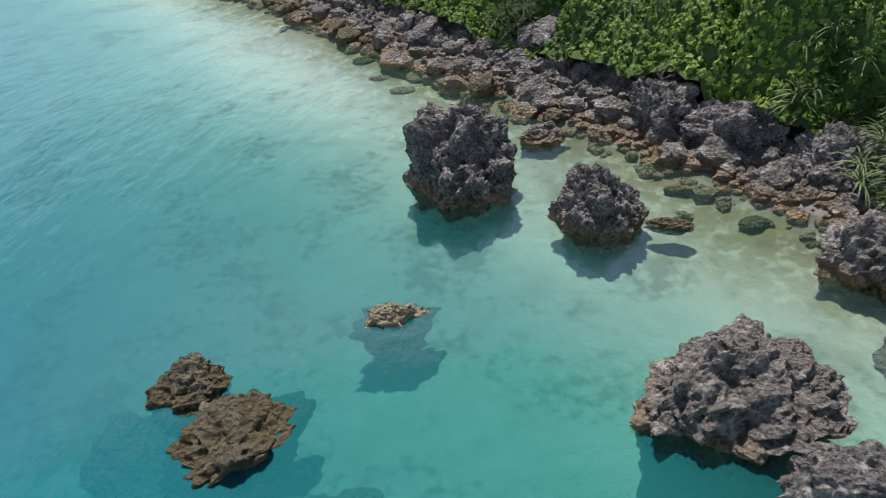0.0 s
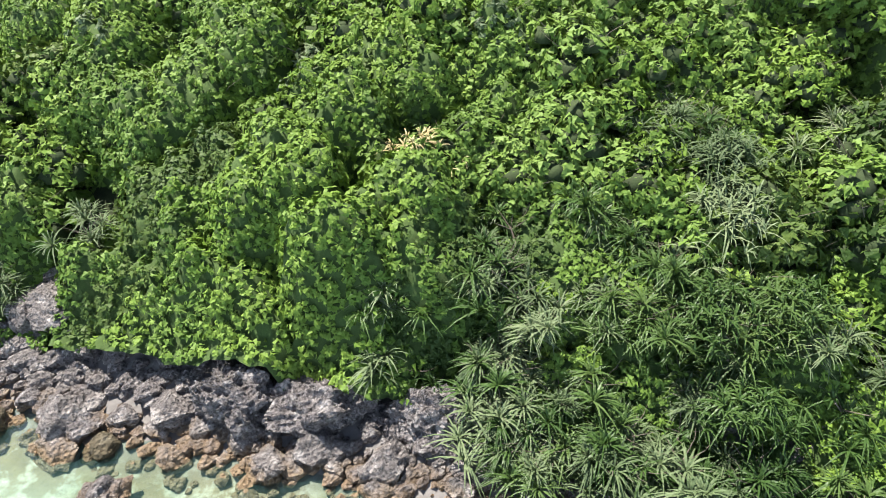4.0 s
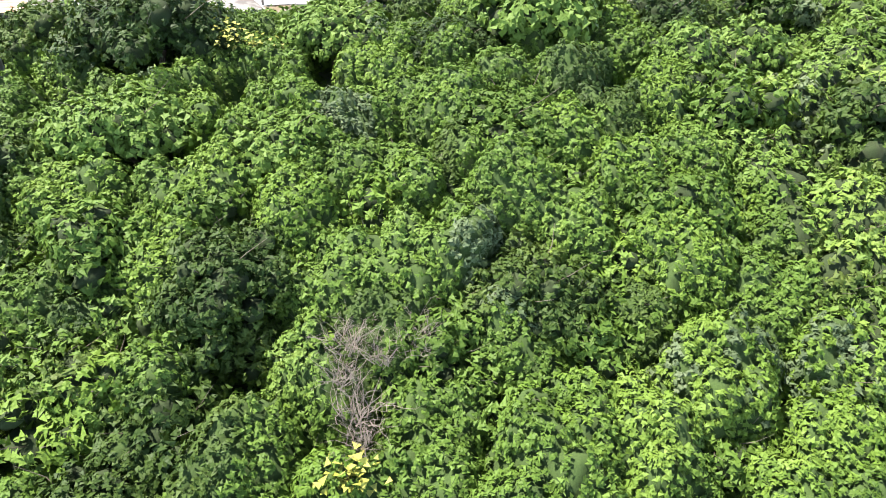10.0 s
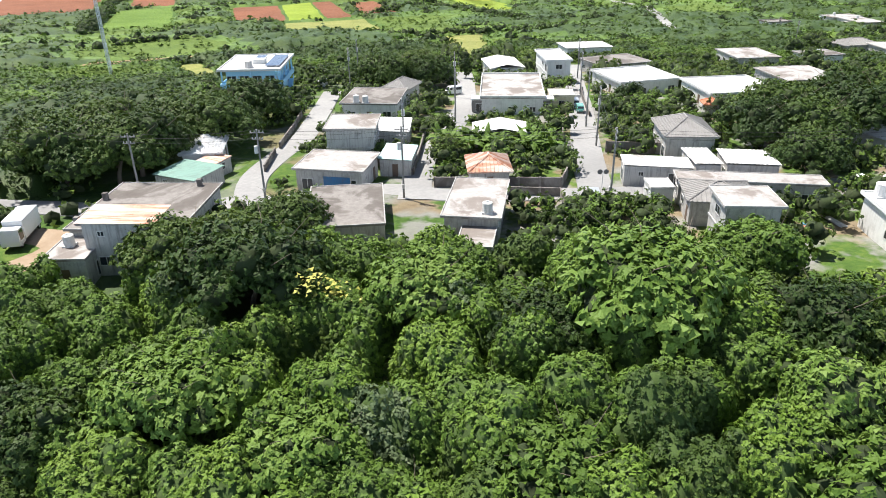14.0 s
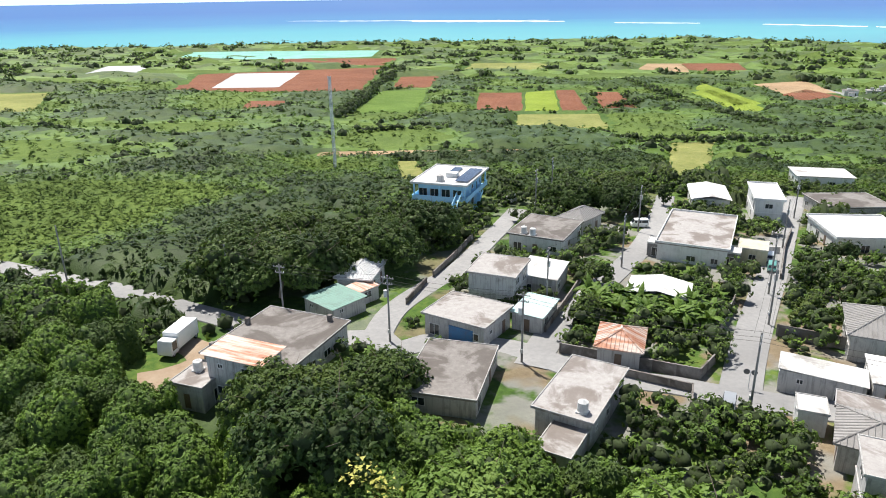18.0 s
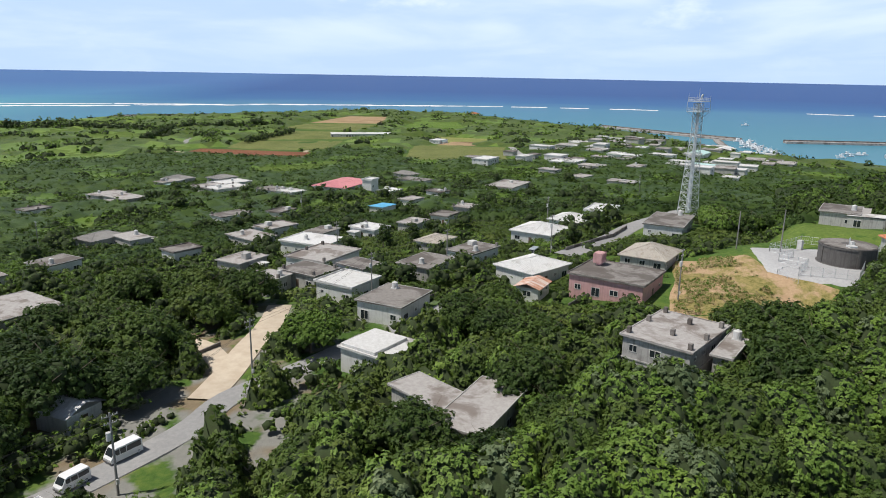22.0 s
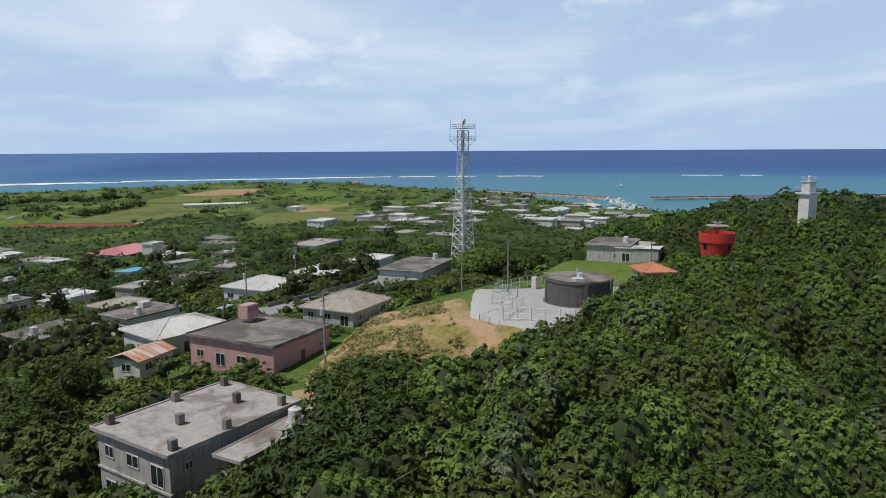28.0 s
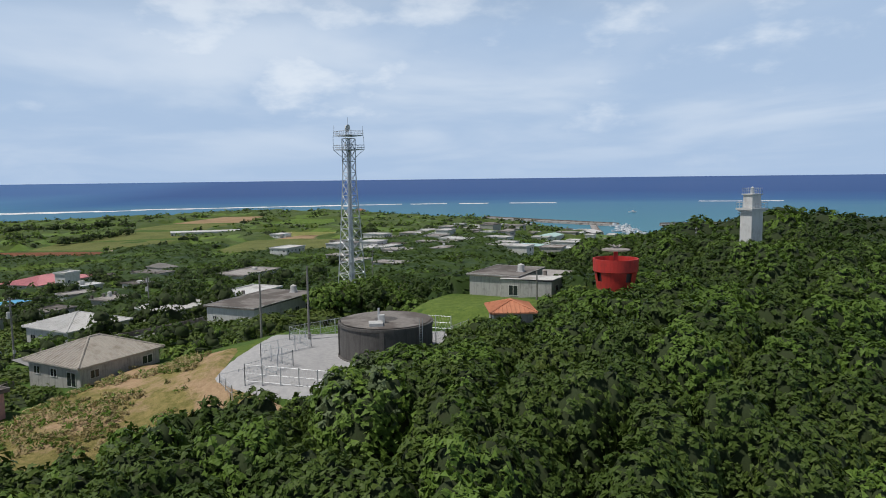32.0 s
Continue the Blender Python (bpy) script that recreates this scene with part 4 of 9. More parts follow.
house(145.8, 85.2, 4.7, 9.8, 42, 3.2, concrete_wall, pale_roof, "long grey house with a pale sheet roof", kind='sheet', over=0.2)
house(152.3, 81.8, 3.9, 8.2, 136, 3.4, concrete_wall, pale_roof, "grey house wing with a pale sheet roof", kind='sheet', over=0.2)
house(156.5, 76.8, 7.4, 7.6, 130, 3.4, concrete_wall, pale_roof, "grey house wing with a wide pale sheet roof", kind='sheet', over=0.2)
house(147.1, 71.8, 3.9, 19.2, 40, 3.6, concrete_wall, concrete_roof, "long grey concrete house with a weathered flat roof")
house(133.0, 65.3, 6.8, 6.6, 135, 6.4, concrete_wall, concrete_roof, "two-storey grey concrete block house with flat roof", floors=2)
house(138.4, 79.8, 3.3, 3.9, 138, 3.0, white_wall, pale_roof, "small white shed with flat roof", over=0.15)
white_house = house(149.6, 50.9, 12.3, 10.2, 133, 4.2, white_wall, white_roof, "white house with a bright white flat roof and low parapet", parapet=0.2, stubs=())
house(204.7, 130.1, 15.6, 16, 154, 3.6, white_wall, white_roof, "white flat-roofed house with a low parapet", parapet=0.3)
house(207.0, 107.1, 16, 16, 145, 3.6, white_wall, white_roof, "long house with bright white flat roof", parapet=0.25)
house(235.1, 104.5, 14.4, 16, 145, 3.6, concrete_wall, concrete_roof, "grey flat-roofed concrete house")
house(266.6, 133.3, 12.9, 16, 143, 3.6, concrete_wall, concrete_roof, "grey flat-roofed concrete house among trees")
house(249.7, 181.0, 15.7, 12.8, 146, 3.6, white_wall, pale_roof, "house with a pale sheet roof at the field edge", kind='sheet')
house(224.5, 150.3, 16, 13.0, 159, 3.6, concrete_wall, concrete_dark, "brownish flat-roofed concrete house")
slab_house = house(200.8, 26.1, 9.6, 10.3, 143, 4.0, white_wall, pale_roof, "pale grey flat-roofed concrete house with a raised slab")
house(182.5, 18.3, 6.0, 11.5, 132, 4.2, concrete_wall, concrete_roof, "abandoned flat-roofed concrete house overgrown by trees")
house(178.0, 11.8, 15.6, 7.2, 150, 4.2, concrete_wall, concrete_roof, "wing of an abandoned concrete house with stained slab")
house(191.9, -18.3, 14.7, 11.0, 137, 6.6, concrete_wall, concrete_roof, "grey concrete house with dark column stubs on its flat roof", stubs=((-0.85,-0.8),(-0.1,-0.85),(0.8,-0.85),(-0.5,0.1),(0.35,0.1),(-0.75,0.85),(0.15,0.9),(0.85,0.85)), floors=2, parapet=0.12)
house(188.6, -25.6, 13.0, 3.2, 142, 5.6, concrete_wall, concrete_roof, "lower annex of a concrete house with a cream drum tank", tanks=((-0.3,0.0),), floors=1)
pink_house = house(230.0, -20.2, 13.5, 16, 144, 4.2, pink_wall, concrete_dark, "pink rendered house with a dark flat roof", parapet=0.2)
house(244.9, -5.5, 13.8, 11.2, 132, 3.5, white_wall, white_roof, "house with a bright white hipped roof", kind='hip', rise=1.6)
house(231.4, -3.4, 7.4, 5.7, 150, 3.0, white_wall, rust_roof, "small shed with a rusty orange tile roof", kind='gable', rise=0.9)
house(226.6, 24.8, 12.5, 10.6, 151, 4.0, white_wall, concrete_dark, "white house with a grey flat roof and drum tank", tanks=((-0.6,-0.4),))
house(242.6, 35.5, 10.7, 10.6, 147, 4.0, white_wall, pale_roof, "white house with pale flat roof and roof box", parapet=0.3)
house(256.7, 46.1, 9.2, 11.9, 145, 3.8, concrete_wall, concrete_dark, "grey flat-roofed house with column stubs", stubs=((-0.8,0.8),(0.8,0.8),(0.8,-0.8)))
house(296.4, 51.1, 12.3, 16, 153, 4.0, white_wall, white_roof, "white flat-roofed house with a dark roof tank", parapet=0.25, tanks=((0.2,-0.2),))

house(256.0, 18.2, 12.5, 9.5, 147, 4.0, concrete_wall, concrete_dark, "grey house with a stained dark flat roof and pale tank", tanks=((0.55, 0.2),))
# farther off
house(369.1, 74.4, 10.5, 7.5, 150, 3.5, white_wall, concrete_dark, "white-walled house with a weathered grey flat roof", parapet=0.3, plain=True)
house(330.7, 68.9, 12.0, 9.6, 140, 3.5, white_wall, concrete_roof, "white-walled house with a weathered grey flat roof", parapet=0.3, plain=True)
house(364.2, 93.0, 14.1, 8.7, 140, 3.5, white_wall, concrete_dark, "white-walled house with a dark stained flat roof", plain=True)
house(276.1, 66.9, 11.0, 8.8, 150, 3.5, concrete_wall, concrete_roof, "grey flat-roofed concrete house", plain=True)
house(251.3, 54.9, 9.5, 7.5, 150, 3.7, concrete_wall, concrete_roof, "grey flat-roofed concrete house", plain=True)
house(317.2, 51.0, 9.5, 7.5, 150, 3.5, white_wall, concrete_dark, "white-walled house with a dark stained flat roof", plain=True)
house(319.4, 36.0, 11.0, 8.8, 55, 3.5, white_wall, white_roof, "white house with bright flat roof", parapet=0.25, plain=True)
house(286.6, 15.2, 10.8, 7.5, 145, 3.7, concrete_wall, ruin_tile, "old house with patched pale roof", kind='hip', rise=1.0, plain=True)
house(268.2, 6.0, 12.4, 8.7, 140, 3.7, white_wall, concrete_dark, "white-walled house with a dark stained flat roof", plain=True)
house(274.8, 45.2, 16.4, 13.1, 150, 3.9, white_wall, concrete_roof, "white-walled house with a weathered grey flat roof", parapet=0.25, plain=True)
house(259.7, 34.3, 9.5, 7.5, 50, 3.7, white_wall, concrete_dark, "white-walled house with a dark stained flat roof", plain=True)
house(475.7, 47.3, 15.8, 9.8, 145, 3.7, white_wall, concrete_dark, "white-walled house with a weathered grey flat roof", parapet=0.3, plain=True)
house(429.1, 33.8, 11.0, 7.7, 140, 3.5, white_wall, white_roof, "white house with bright flat roof", parapet=0.25, plain=True)
house(475.9, 22.0, 17.3, 10.7, 55, 3.9, white_wall, concrete_dark, "white-walled house with a dark stained flat roof", plain=True)
house(416.5, 11.0, 9.5, 7.6, 50, 3.9, white_wall, concrete_dark, "white-walled house with a weathered grey flat roof", parapet=0.25, plain=True)
house(371.6, 34.4, 9.5, 7.5, 145, 3.9, white_wall, blue_sheet, "low shed with a light blue roof", kind='sheet', plain=True)
house(391.9, 23.1, 9.7, 7.5, 140, 3.7, white_wall, concrete_roof, "white-walled house with a weathered grey flat roof", parapet=0.3, plain=True)
house(513.1, 27.5, 13.9, 8.6, 50, 3.7, concrete_wall, grey_tile, "house with a grey hipped tile roof", kind='hip', rise=1.6, plain=True)
house(448.9, 92.8, 18.2, 11.3, 55, 3.5, white_wall, concrete_dark, "white-walled house with a dark stained flat roof", plain=True)
house(485.3, 125.6, 20.4, 14.3, 140, 3.5, white_wall, pale_roof, "distant white flat-roofed house", parapet=0.3, plain=True)
house(506.8, 135.6, 14.4, 11.5, 145, 3.7, concrete_wall, grey_tile, "house with a grey hipped tile roof", kind='hip', rise=1.6, plain=True)
house(507.3, 160.7, 14.7, 11.8, 55, 3.5, concrete_wall, grey_tile, "house with a grey hipped tile roof", kind='hip', rise=1.6, plain=True)
house(438.8, -24.9, 24.0, 14.9, 150, 3.7, white_wall, concrete_roof, "white-walled house with a weathered grey flat roof", parapet=0.3, plain=True)
house(360.9, 1.7, 9.5, 7.5, 150, 3.9, concrete_wall, concrete_roof, "grey flat-roofed concrete house", plain=True)
house(342.1, 10.6, 9.5, 7.6, 150, 3.5, white_wall, concrete_dark, "white-walled house with a weathered grey flat roof", parapet=0.25, plain=True)
house(815.8, -0.4, 18.1, 12.7, 150, 3.7, white_wall, white_roof, "white house with bright flat roof", parapet=0.25, plain=True)
house(696.8, -95.7, 15.2, 9.5, 50, 3.9, concrete_wall, concrete_roof, "grey flat-roofed concrete house", plain=True)
house(739.0, -118.2, 21.9, 17.5, 150, 3.9, concrete_wall, concrete_roof, "grey flat-roofed concrete house", plain=True)
house(780.6, -139.9, 20.5, 12.7, 50, 3.7, white_wall, pale_roof, "distant white flat-roofed house", parapet=0.3, plain=True)
house(682.0, -131.9, 22.6, 14.0, 150, 3.9, white_wall, pale_roof, "distant white flat-roofed house", parapet=0.3, plain=True)
house(580.1, -79.1, 16.3, 10.1, 145, 3.7, white_wall, white_roof, "white house with bright flat roof", parapet=0.25, plain=True)
house(540.4, -92.6, 16.9, 11.9, 55, 3.5, concrete_wall, concrete_roof, "grey flat-roofed concrete house", plain=True)
house(640.0, -136.0, 16.4, 11.5, 145, 3.7, white_wall, pale_roof, "distant white flat-roofed house", parapet=0.3, plain=True)
house(782.2, -177.5, 23.8, 14.7, 140, 3.5, white_wall, white_roof, "white house with bright flat roof", parapet=0.25, plain=True)
house(841.8, -211.9, 22.8, 14.1, 140, 3.9, white_wall, white_roof, "white house with bright flat roof", parapet=0.25, plain=True)
house(522.4, -115.3, 14.6, 9.1, 145, 3.9, concrete_wall, concrete_roof, "grey flat-roofed concrete house", plain=True)
house(438.7, -82.5, 14.5, 9.0, 55, 3.5, concrete_wall, concrete_roof, "grey flat-roofed concrete house", plain=True)
house(468.6, -68.5, 12.5, 8.7, 140, 3.9, concrete_wall, concrete_roof, "grey flat-roofed concrete house", plain=True)
house(515.4, -60.1, 12.3, 8.6, 50, 3.9, concrete_wall, concrete_roof, "grey flat-roofed concrete house", plain=True)
house(625.2, -168.0, 18.5, 11.5, 50, 3.7, white_wall, pale_roof, "distant white flat-roofed house", parapet=0.3, plain=True)
house(741.0, -221.9, 17.1, 12.0, 140, 3.5, white_wall, pale_roof, "distant white flat-roofed house", parapet=0.3, plain=True)
house(586.4, -183.3, 19.6, 13.7, 50, 3.5, white_wall, aqua_roof, "long hall with an aqua roof", kind='gable', rise=1.0, plain=True)
house(794.9, -277.4, 18.9, 15.2, 50, 3.5, white_wall, white_roof, "white house with bright flat roof", parapet=0.25, plain=True)
house(691.7, -273.4, 22.0, 15.4, 150, 3.7, concrete_wall, concrete_roof, "grey flat-roofed concrete house", plain=True)
house(665.4, -287.0, 24.0, 14.9, 145, 3.7, concrete_wall, concrete_roof, "grey flat-roofed concrete house", plain=True)
house(556.4, -192.2, 9.5, 7.5, 145, 3.7, white_wall, concrete_roof, "white-walled house with a weathered grey flat roof", parapet=0.25, plain=True)
house(442.2, 174.9, 16.3, 10.1, 150, 3.9, concrete_wall, concrete_roof, "grey flat-roofed concrete house", plain=True)
house(315.8, 111.9, 12.4, 7.7, 50, 3.9, concrete_wall, concrete_roof, "grey flat-roofed concrete house", plain=True)
house(292.9, 88.5, 9.5, 7.6, 140, 3.7, white_wall, concrete_dark, "white-walled house with a weathered grey flat roof", parapet=0.3, plain=True)
house(463.9, 121.7, 19.6, 13.7, 140, 3.7, white_wall, pale_roof, "distant white flat-roofed house", parapet=0.3, plain=True)
house(433.5, 162.6, 19.3, 12.0, 55, 3.5, concrete_wall, concrete_roof, "grey flat-roofed concrete house", plain=True)
house(317.0, 122.2, 13.1, 9.1, 150, 3.9, concrete_wall, grey_tile, "house with a grey hipped tile roof", kind='hip', rise=1.6, plain=True)
house(395.2, 185.5, 12.0, 8.4, 150, 3.7, white_wall, concrete_dark, "white-walled house with a weathered grey flat roof", parapet=0.3, plain=True)
house(281.1, 118.8, 11.3, 9.1, 150, 3.7, white_wall, concrete_dark, "white-walled house with a dark stained flat roof", plain=True)
house(225.8, 84.1, 9.5, 7.5, 140, 3.7, concrete_wall, grey_tile, "house with a grey hipped tile roof", kind='hip', rise=1.6, plain=True)
house(519.6, 385.6, 9.7, 7.7, 140, 3.7, concrete_wall, concrete_roof, "grey flat-roofed concrete house", plain=True)
house(503.8, 390.6, 9.5, 7.6, 145, 3.7, white_wall, concrete_roof, "white-walled house with a weathered grey flat roof", parapet=0.3, plain=True)
house(550.4, 399.7, 10.2, 8.2, 145, 3.9, concrete_wall, concrete_roof, "grey flat-roofed concrete house", plain=True)
house(434.9, 82.5, 12.2, 9.8, 50, 3.9, white_wall, pale_roof, "distant white flat-roofed house", parapet=0.3, plain=True)
house(465.9, 129.1, 20.4, 14.3, 50, 3.7, white_wall, concrete_roof, "white-walled house with a weathered grey flat roof", parapet=0.3, plain=True)
house(492.5, 161.6, 14.8, 9.2, 145, 3.5, concrete_wall, concrete_roof, "grey flat-roofed concrete house", plain=True)
house(327.4, 21.7, 10.5, 7.5, 150, 3.5, concrete_wall, concrete_roof, "grey flat-roofed concrete house", plain=True)
house(312.6, 73.1, 14.1, 9.9, 50, 3.5, concrete_wall, concrete_roof, "grey flat-roofed concrete house", plain=True)
# placed singly
house(291.1, -15.1, 13.5, 13.0, 145, 3.6, white_wall, white_roof, "house with a large bright white hipped roof", kind='hip', rise=2.0)
house(309.9, -28.2, 12.0, 11.0, 145, 3.6, white_wall, white_roof, "house with a white hipped roof", kind='hip', rise=1.7)
house(284.0, -50.1, 19.0, 11.0, 150, 4.0, white_wall, concrete_dark, "long white-walled house with a brown stained flat roof", tanks=((-0.8, 0.3),))
house(325.0, -42.0, 14.0, 9.0, 150, 4.4, white_wall, white_roof, "white building with a roof block", parapet=0.3, stubs=((0.85, 0.6),))
house(586.0, -27.4, 20.0, 13.0, 150, 6.4, white_wall, white_roof, "white two-storey flat-roofed building", parapet=0.3, floors=2)
house(461.7, 59.7, 30.0, 20.0, 155, 4.2, white_wall, pink_roof, "wide hall with a faded pink-red roof", kind='hip', rise=2.4)
house(440.0, 44.0, 8.0, 6.0, 155, 8.0, white_wall, white_roof, "white church-like block with a tower", parapet=0.5, floors=2)
house(917.0, 87.4, 70.0, 12.0, 100, 3.8, white_wall, white_roof, "very long white greenhouse shed in the fields", kind='gable', rise=1.2)
house(248.3, -33.1, 12.5, 11.0, 145, 2.9, concrete_wall, ruin_tile, "derelict house with a sagging weathered tile roof", kind='hip', rise=2.2)
house(278.0, -95.0, 14.0, 10.0, 145, 3.9, concrete_wall, concrete_dark, "grey house with a dark flat roof on the hill", tanks=((0.1, 0.6),))
house(270.0, -97.5, 6.0, 9.5, 145, 3.2, concrete_wall, pale_roof, "grey wing with a pale sheet roof", kind='sheet', over=0.2)
house(288.0, -106.0, 11.0, 7.0, 145, 4.6, concrete_wall, concrete_roof, "small grey flat-roofed house on the hill", stubs=((0.5, 0.0),))
house(139.5, 72.0, 8.6, 8.0, 130, 3.6, concrete_wall, grey_tile, "old house with a weathered grey tile roof", kind='hip', rise=1.3)
house(185.5, 68.5, 7.0, 6.5, 65, 3.0, white_wall, white_roof, "small house with a white gabled roof under trees", kind='gable', rise=1.2)
house(191.4, 102.4, 3.4, 3.4, 45, 2.3, concrete_wall, orange_tile, "small garden pavilion with a red-brown hipped roof", kind='hip', rise=1.0)
house(243.0, -87.5, 6.6, 6.0, 175, 2.6, concrete_wall, orange_tile, "small grey hut with an orange-red hipped roof", kind='hip', rise=1.1, base=44.4)

house(129.8, 128.4, 9.0, 7.0, 48, 3.6, concrete_wall, white_roof, "lean-to with a bright white sheet roof", kind='sheet', over=0.2)
house(163.6, 131.4, 3.4, 17.0, 45, 3.0, concrete_dark_wall, white_roof, "low front wing with a white slab over dark walls", over=0.15)
house(174.3, 127.4, 6.0, 5.4, 45, 3.3, cream_wall, cream_roof, "cream-coloured garage with a flat roof", over=0.12)
house(143.2, 41.4, 9.6, 4.6, 133, 2.3, pale_pink_wall, white_roof, "low pale annex with a white roof below the white house", over=0.2)
house(73.4, 112.6, 6.0, 5.0, 50, 3.4, concrete_wall, concrete_roof, "low grey annex with a pale slab and a steel roof tank", over=0.1, tanks=((0.2, 0.3),))
house(109.4, 84.8, 7.0, 4.2, 40, 2.6, concrete_wall, concrete_roof, "low grey annex with a stained slab roof", over=0.2)
house(99.0, 133.4, 5.2, 3.4, 29, 2.7, concrete_wall, rust_roof, "small shed with a rusty red sheet roof", kind='sheet', over=0.15)
# ---- rocks of the shore ----


def boulder_mesh(seed, level, jag=0.3, pits=0.12, flat=1.0, undercut=0.0):
    """A pitted, craggy block: a ball pushed in and out by broad, middle and fine noise, with sharp pockets."""
    bm = bmesh.new()
    bmesh.ops.create_icosphere(bm, subdivisions=level, radius=1.0)
    off = Vector((seed * 3.1, seed * 1.7, seed * 0.9))
    rng = random.Random(seed)
    cuts = [(Vector((rng.uniform(-1, 1), rng.uniform(-1, 1), rng.uniform(-0.5, 1))).normalized(), rng.uniform(0.55, 0.85)) for _ in range(10)]
    for v in bm.verts:
        d = v.co.normalized()
        p = d * (1 + jag * noise.noise(d * 1.6 + off))
        for n, at in cuts:
            over = p.dot(n) - at
            if over > 0:
                p = p - n * over * 0.85
        q = p + off
        p = p + d * (0.15 * jag / 0.3 * (noise.noise(q * 3.2)) - pits * max(0.0, 0.42 - noise.voronoi(q * 4.6)[0][0]) + 0.10 * noise.noise(q * 8) + 0.05 * noise.noise(q * 17) + 0.03 * noise.noise(q * 34))
        slim = 1.0 - undercut * min(1.0, max(0.0, 0.35 - p.z) / 0.7)
        v.co = Vector((p.x * slim, p.y * slim, p.z * flat))
    me = bpy.data.meshes.new("boulder")
    bm.to_mesh(me)
    bm.free()
    return me


def sea_rock(x, y, sx, sy, sz, turn, seed, mat, words, z=0.0, level=5, pits=0.4, name="rock"):
    me = boulder_mesh(seed, level, 0.38, pits, undercut=0.18)
    me.materials.append(mat)
    ob = linked(name, me, None, m=pose(x, y, z, 0, 0, turn) @ Matrix.Diagonal((sx, sy, sz, 1)))
    return tagged(ob, words, "rock", "rocks in the shallow water")


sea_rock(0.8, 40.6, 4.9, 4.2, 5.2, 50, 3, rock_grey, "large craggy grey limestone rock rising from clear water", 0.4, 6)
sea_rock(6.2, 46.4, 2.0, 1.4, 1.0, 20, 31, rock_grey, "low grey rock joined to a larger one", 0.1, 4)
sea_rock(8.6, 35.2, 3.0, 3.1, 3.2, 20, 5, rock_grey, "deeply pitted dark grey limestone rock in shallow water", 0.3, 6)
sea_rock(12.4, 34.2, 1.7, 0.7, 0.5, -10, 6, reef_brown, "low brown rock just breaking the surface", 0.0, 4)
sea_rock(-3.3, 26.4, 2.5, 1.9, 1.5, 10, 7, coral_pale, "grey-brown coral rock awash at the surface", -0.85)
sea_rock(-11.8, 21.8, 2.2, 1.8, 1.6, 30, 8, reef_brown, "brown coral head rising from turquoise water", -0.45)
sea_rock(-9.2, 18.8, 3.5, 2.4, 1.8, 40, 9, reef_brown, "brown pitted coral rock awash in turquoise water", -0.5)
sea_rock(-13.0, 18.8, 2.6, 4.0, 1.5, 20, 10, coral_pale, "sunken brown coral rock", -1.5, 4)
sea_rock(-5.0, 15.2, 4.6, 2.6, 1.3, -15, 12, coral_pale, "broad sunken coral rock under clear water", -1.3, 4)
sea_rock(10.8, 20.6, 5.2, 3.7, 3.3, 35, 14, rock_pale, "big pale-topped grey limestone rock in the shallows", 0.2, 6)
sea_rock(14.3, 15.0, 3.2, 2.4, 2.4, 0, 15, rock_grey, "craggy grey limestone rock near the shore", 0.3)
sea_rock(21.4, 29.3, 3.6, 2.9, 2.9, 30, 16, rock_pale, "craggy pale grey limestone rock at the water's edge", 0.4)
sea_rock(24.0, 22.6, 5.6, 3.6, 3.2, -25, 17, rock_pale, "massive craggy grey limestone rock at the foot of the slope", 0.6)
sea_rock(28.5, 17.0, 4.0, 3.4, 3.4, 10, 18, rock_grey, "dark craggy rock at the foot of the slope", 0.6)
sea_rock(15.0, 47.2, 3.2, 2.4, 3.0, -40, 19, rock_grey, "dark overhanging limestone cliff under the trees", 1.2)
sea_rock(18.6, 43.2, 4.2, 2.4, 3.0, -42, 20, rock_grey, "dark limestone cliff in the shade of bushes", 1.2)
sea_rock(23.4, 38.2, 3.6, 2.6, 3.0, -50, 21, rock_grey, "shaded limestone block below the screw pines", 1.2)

SHAPES = []
for i in range(9):
    me = boulder_mesh(60 + i, 3, 0.34, 0.22)
    me.materials.append((rock_grey, rock_pale, rock_pale)[i % 3])
    SHAPES.append(me)
TAN = []
for i in range(4):
    me = boulder_mesh(80 + i, 3, 0.3, 0.2)
    me.materials.append(reef_brown if i % 2 else rock_pale)
    TAN.append(me)
rng = np.random.default_rng(9)
made = 0
for q in np.arange(-14, 112, 1.05):
    for s in np.arange(-2.0, 10.5, 1.5):
        if made >= 298:
            break
        a, b = q + rng.uniform(-0.8, 0.8), s + rng.uniform(-0.7, 0.7)
        wide = np.interp(a, [-14, 10, 25, 40, 112], [1.5, 1.6, 3.0, 6.0, 7.0])
        if abs(b - 5.0) > wide * 0.5 + 1.6 or rng.random() < 0.42:
            continue
        x, y = 0.78 * (b + 35.5) - 0.62 * a, 0.62 * (b + 35.5) + 0.78 * a
        size = float(np.clip(rng.lognormal(-0.15, 0.45), 0.4, 2.3)) * (0.95 if a > 30 else 0.75)
        me = TAN[made % 4] if b < 2.1 else SHAPES[made % 9]
        ob = linked("boulder", me, None, m=pose(x, y, gz(x, y) + size * 0.25, rng.uniform(-25, 25), rng.uniform(-25, 25), rng.uniform(0, 360)) @ Matrix.Diagonal((size * rng.uniform(0.85, 1.25), size, size * rng.uniform(0.6, 0.85), 1)))
        tagged(ob, ("grey pitted limestone boulder on the shore" if b >= 2.1 else "tan weathered boulder at the water's edge"), "rock", "boulders of the shore")
        made += 1

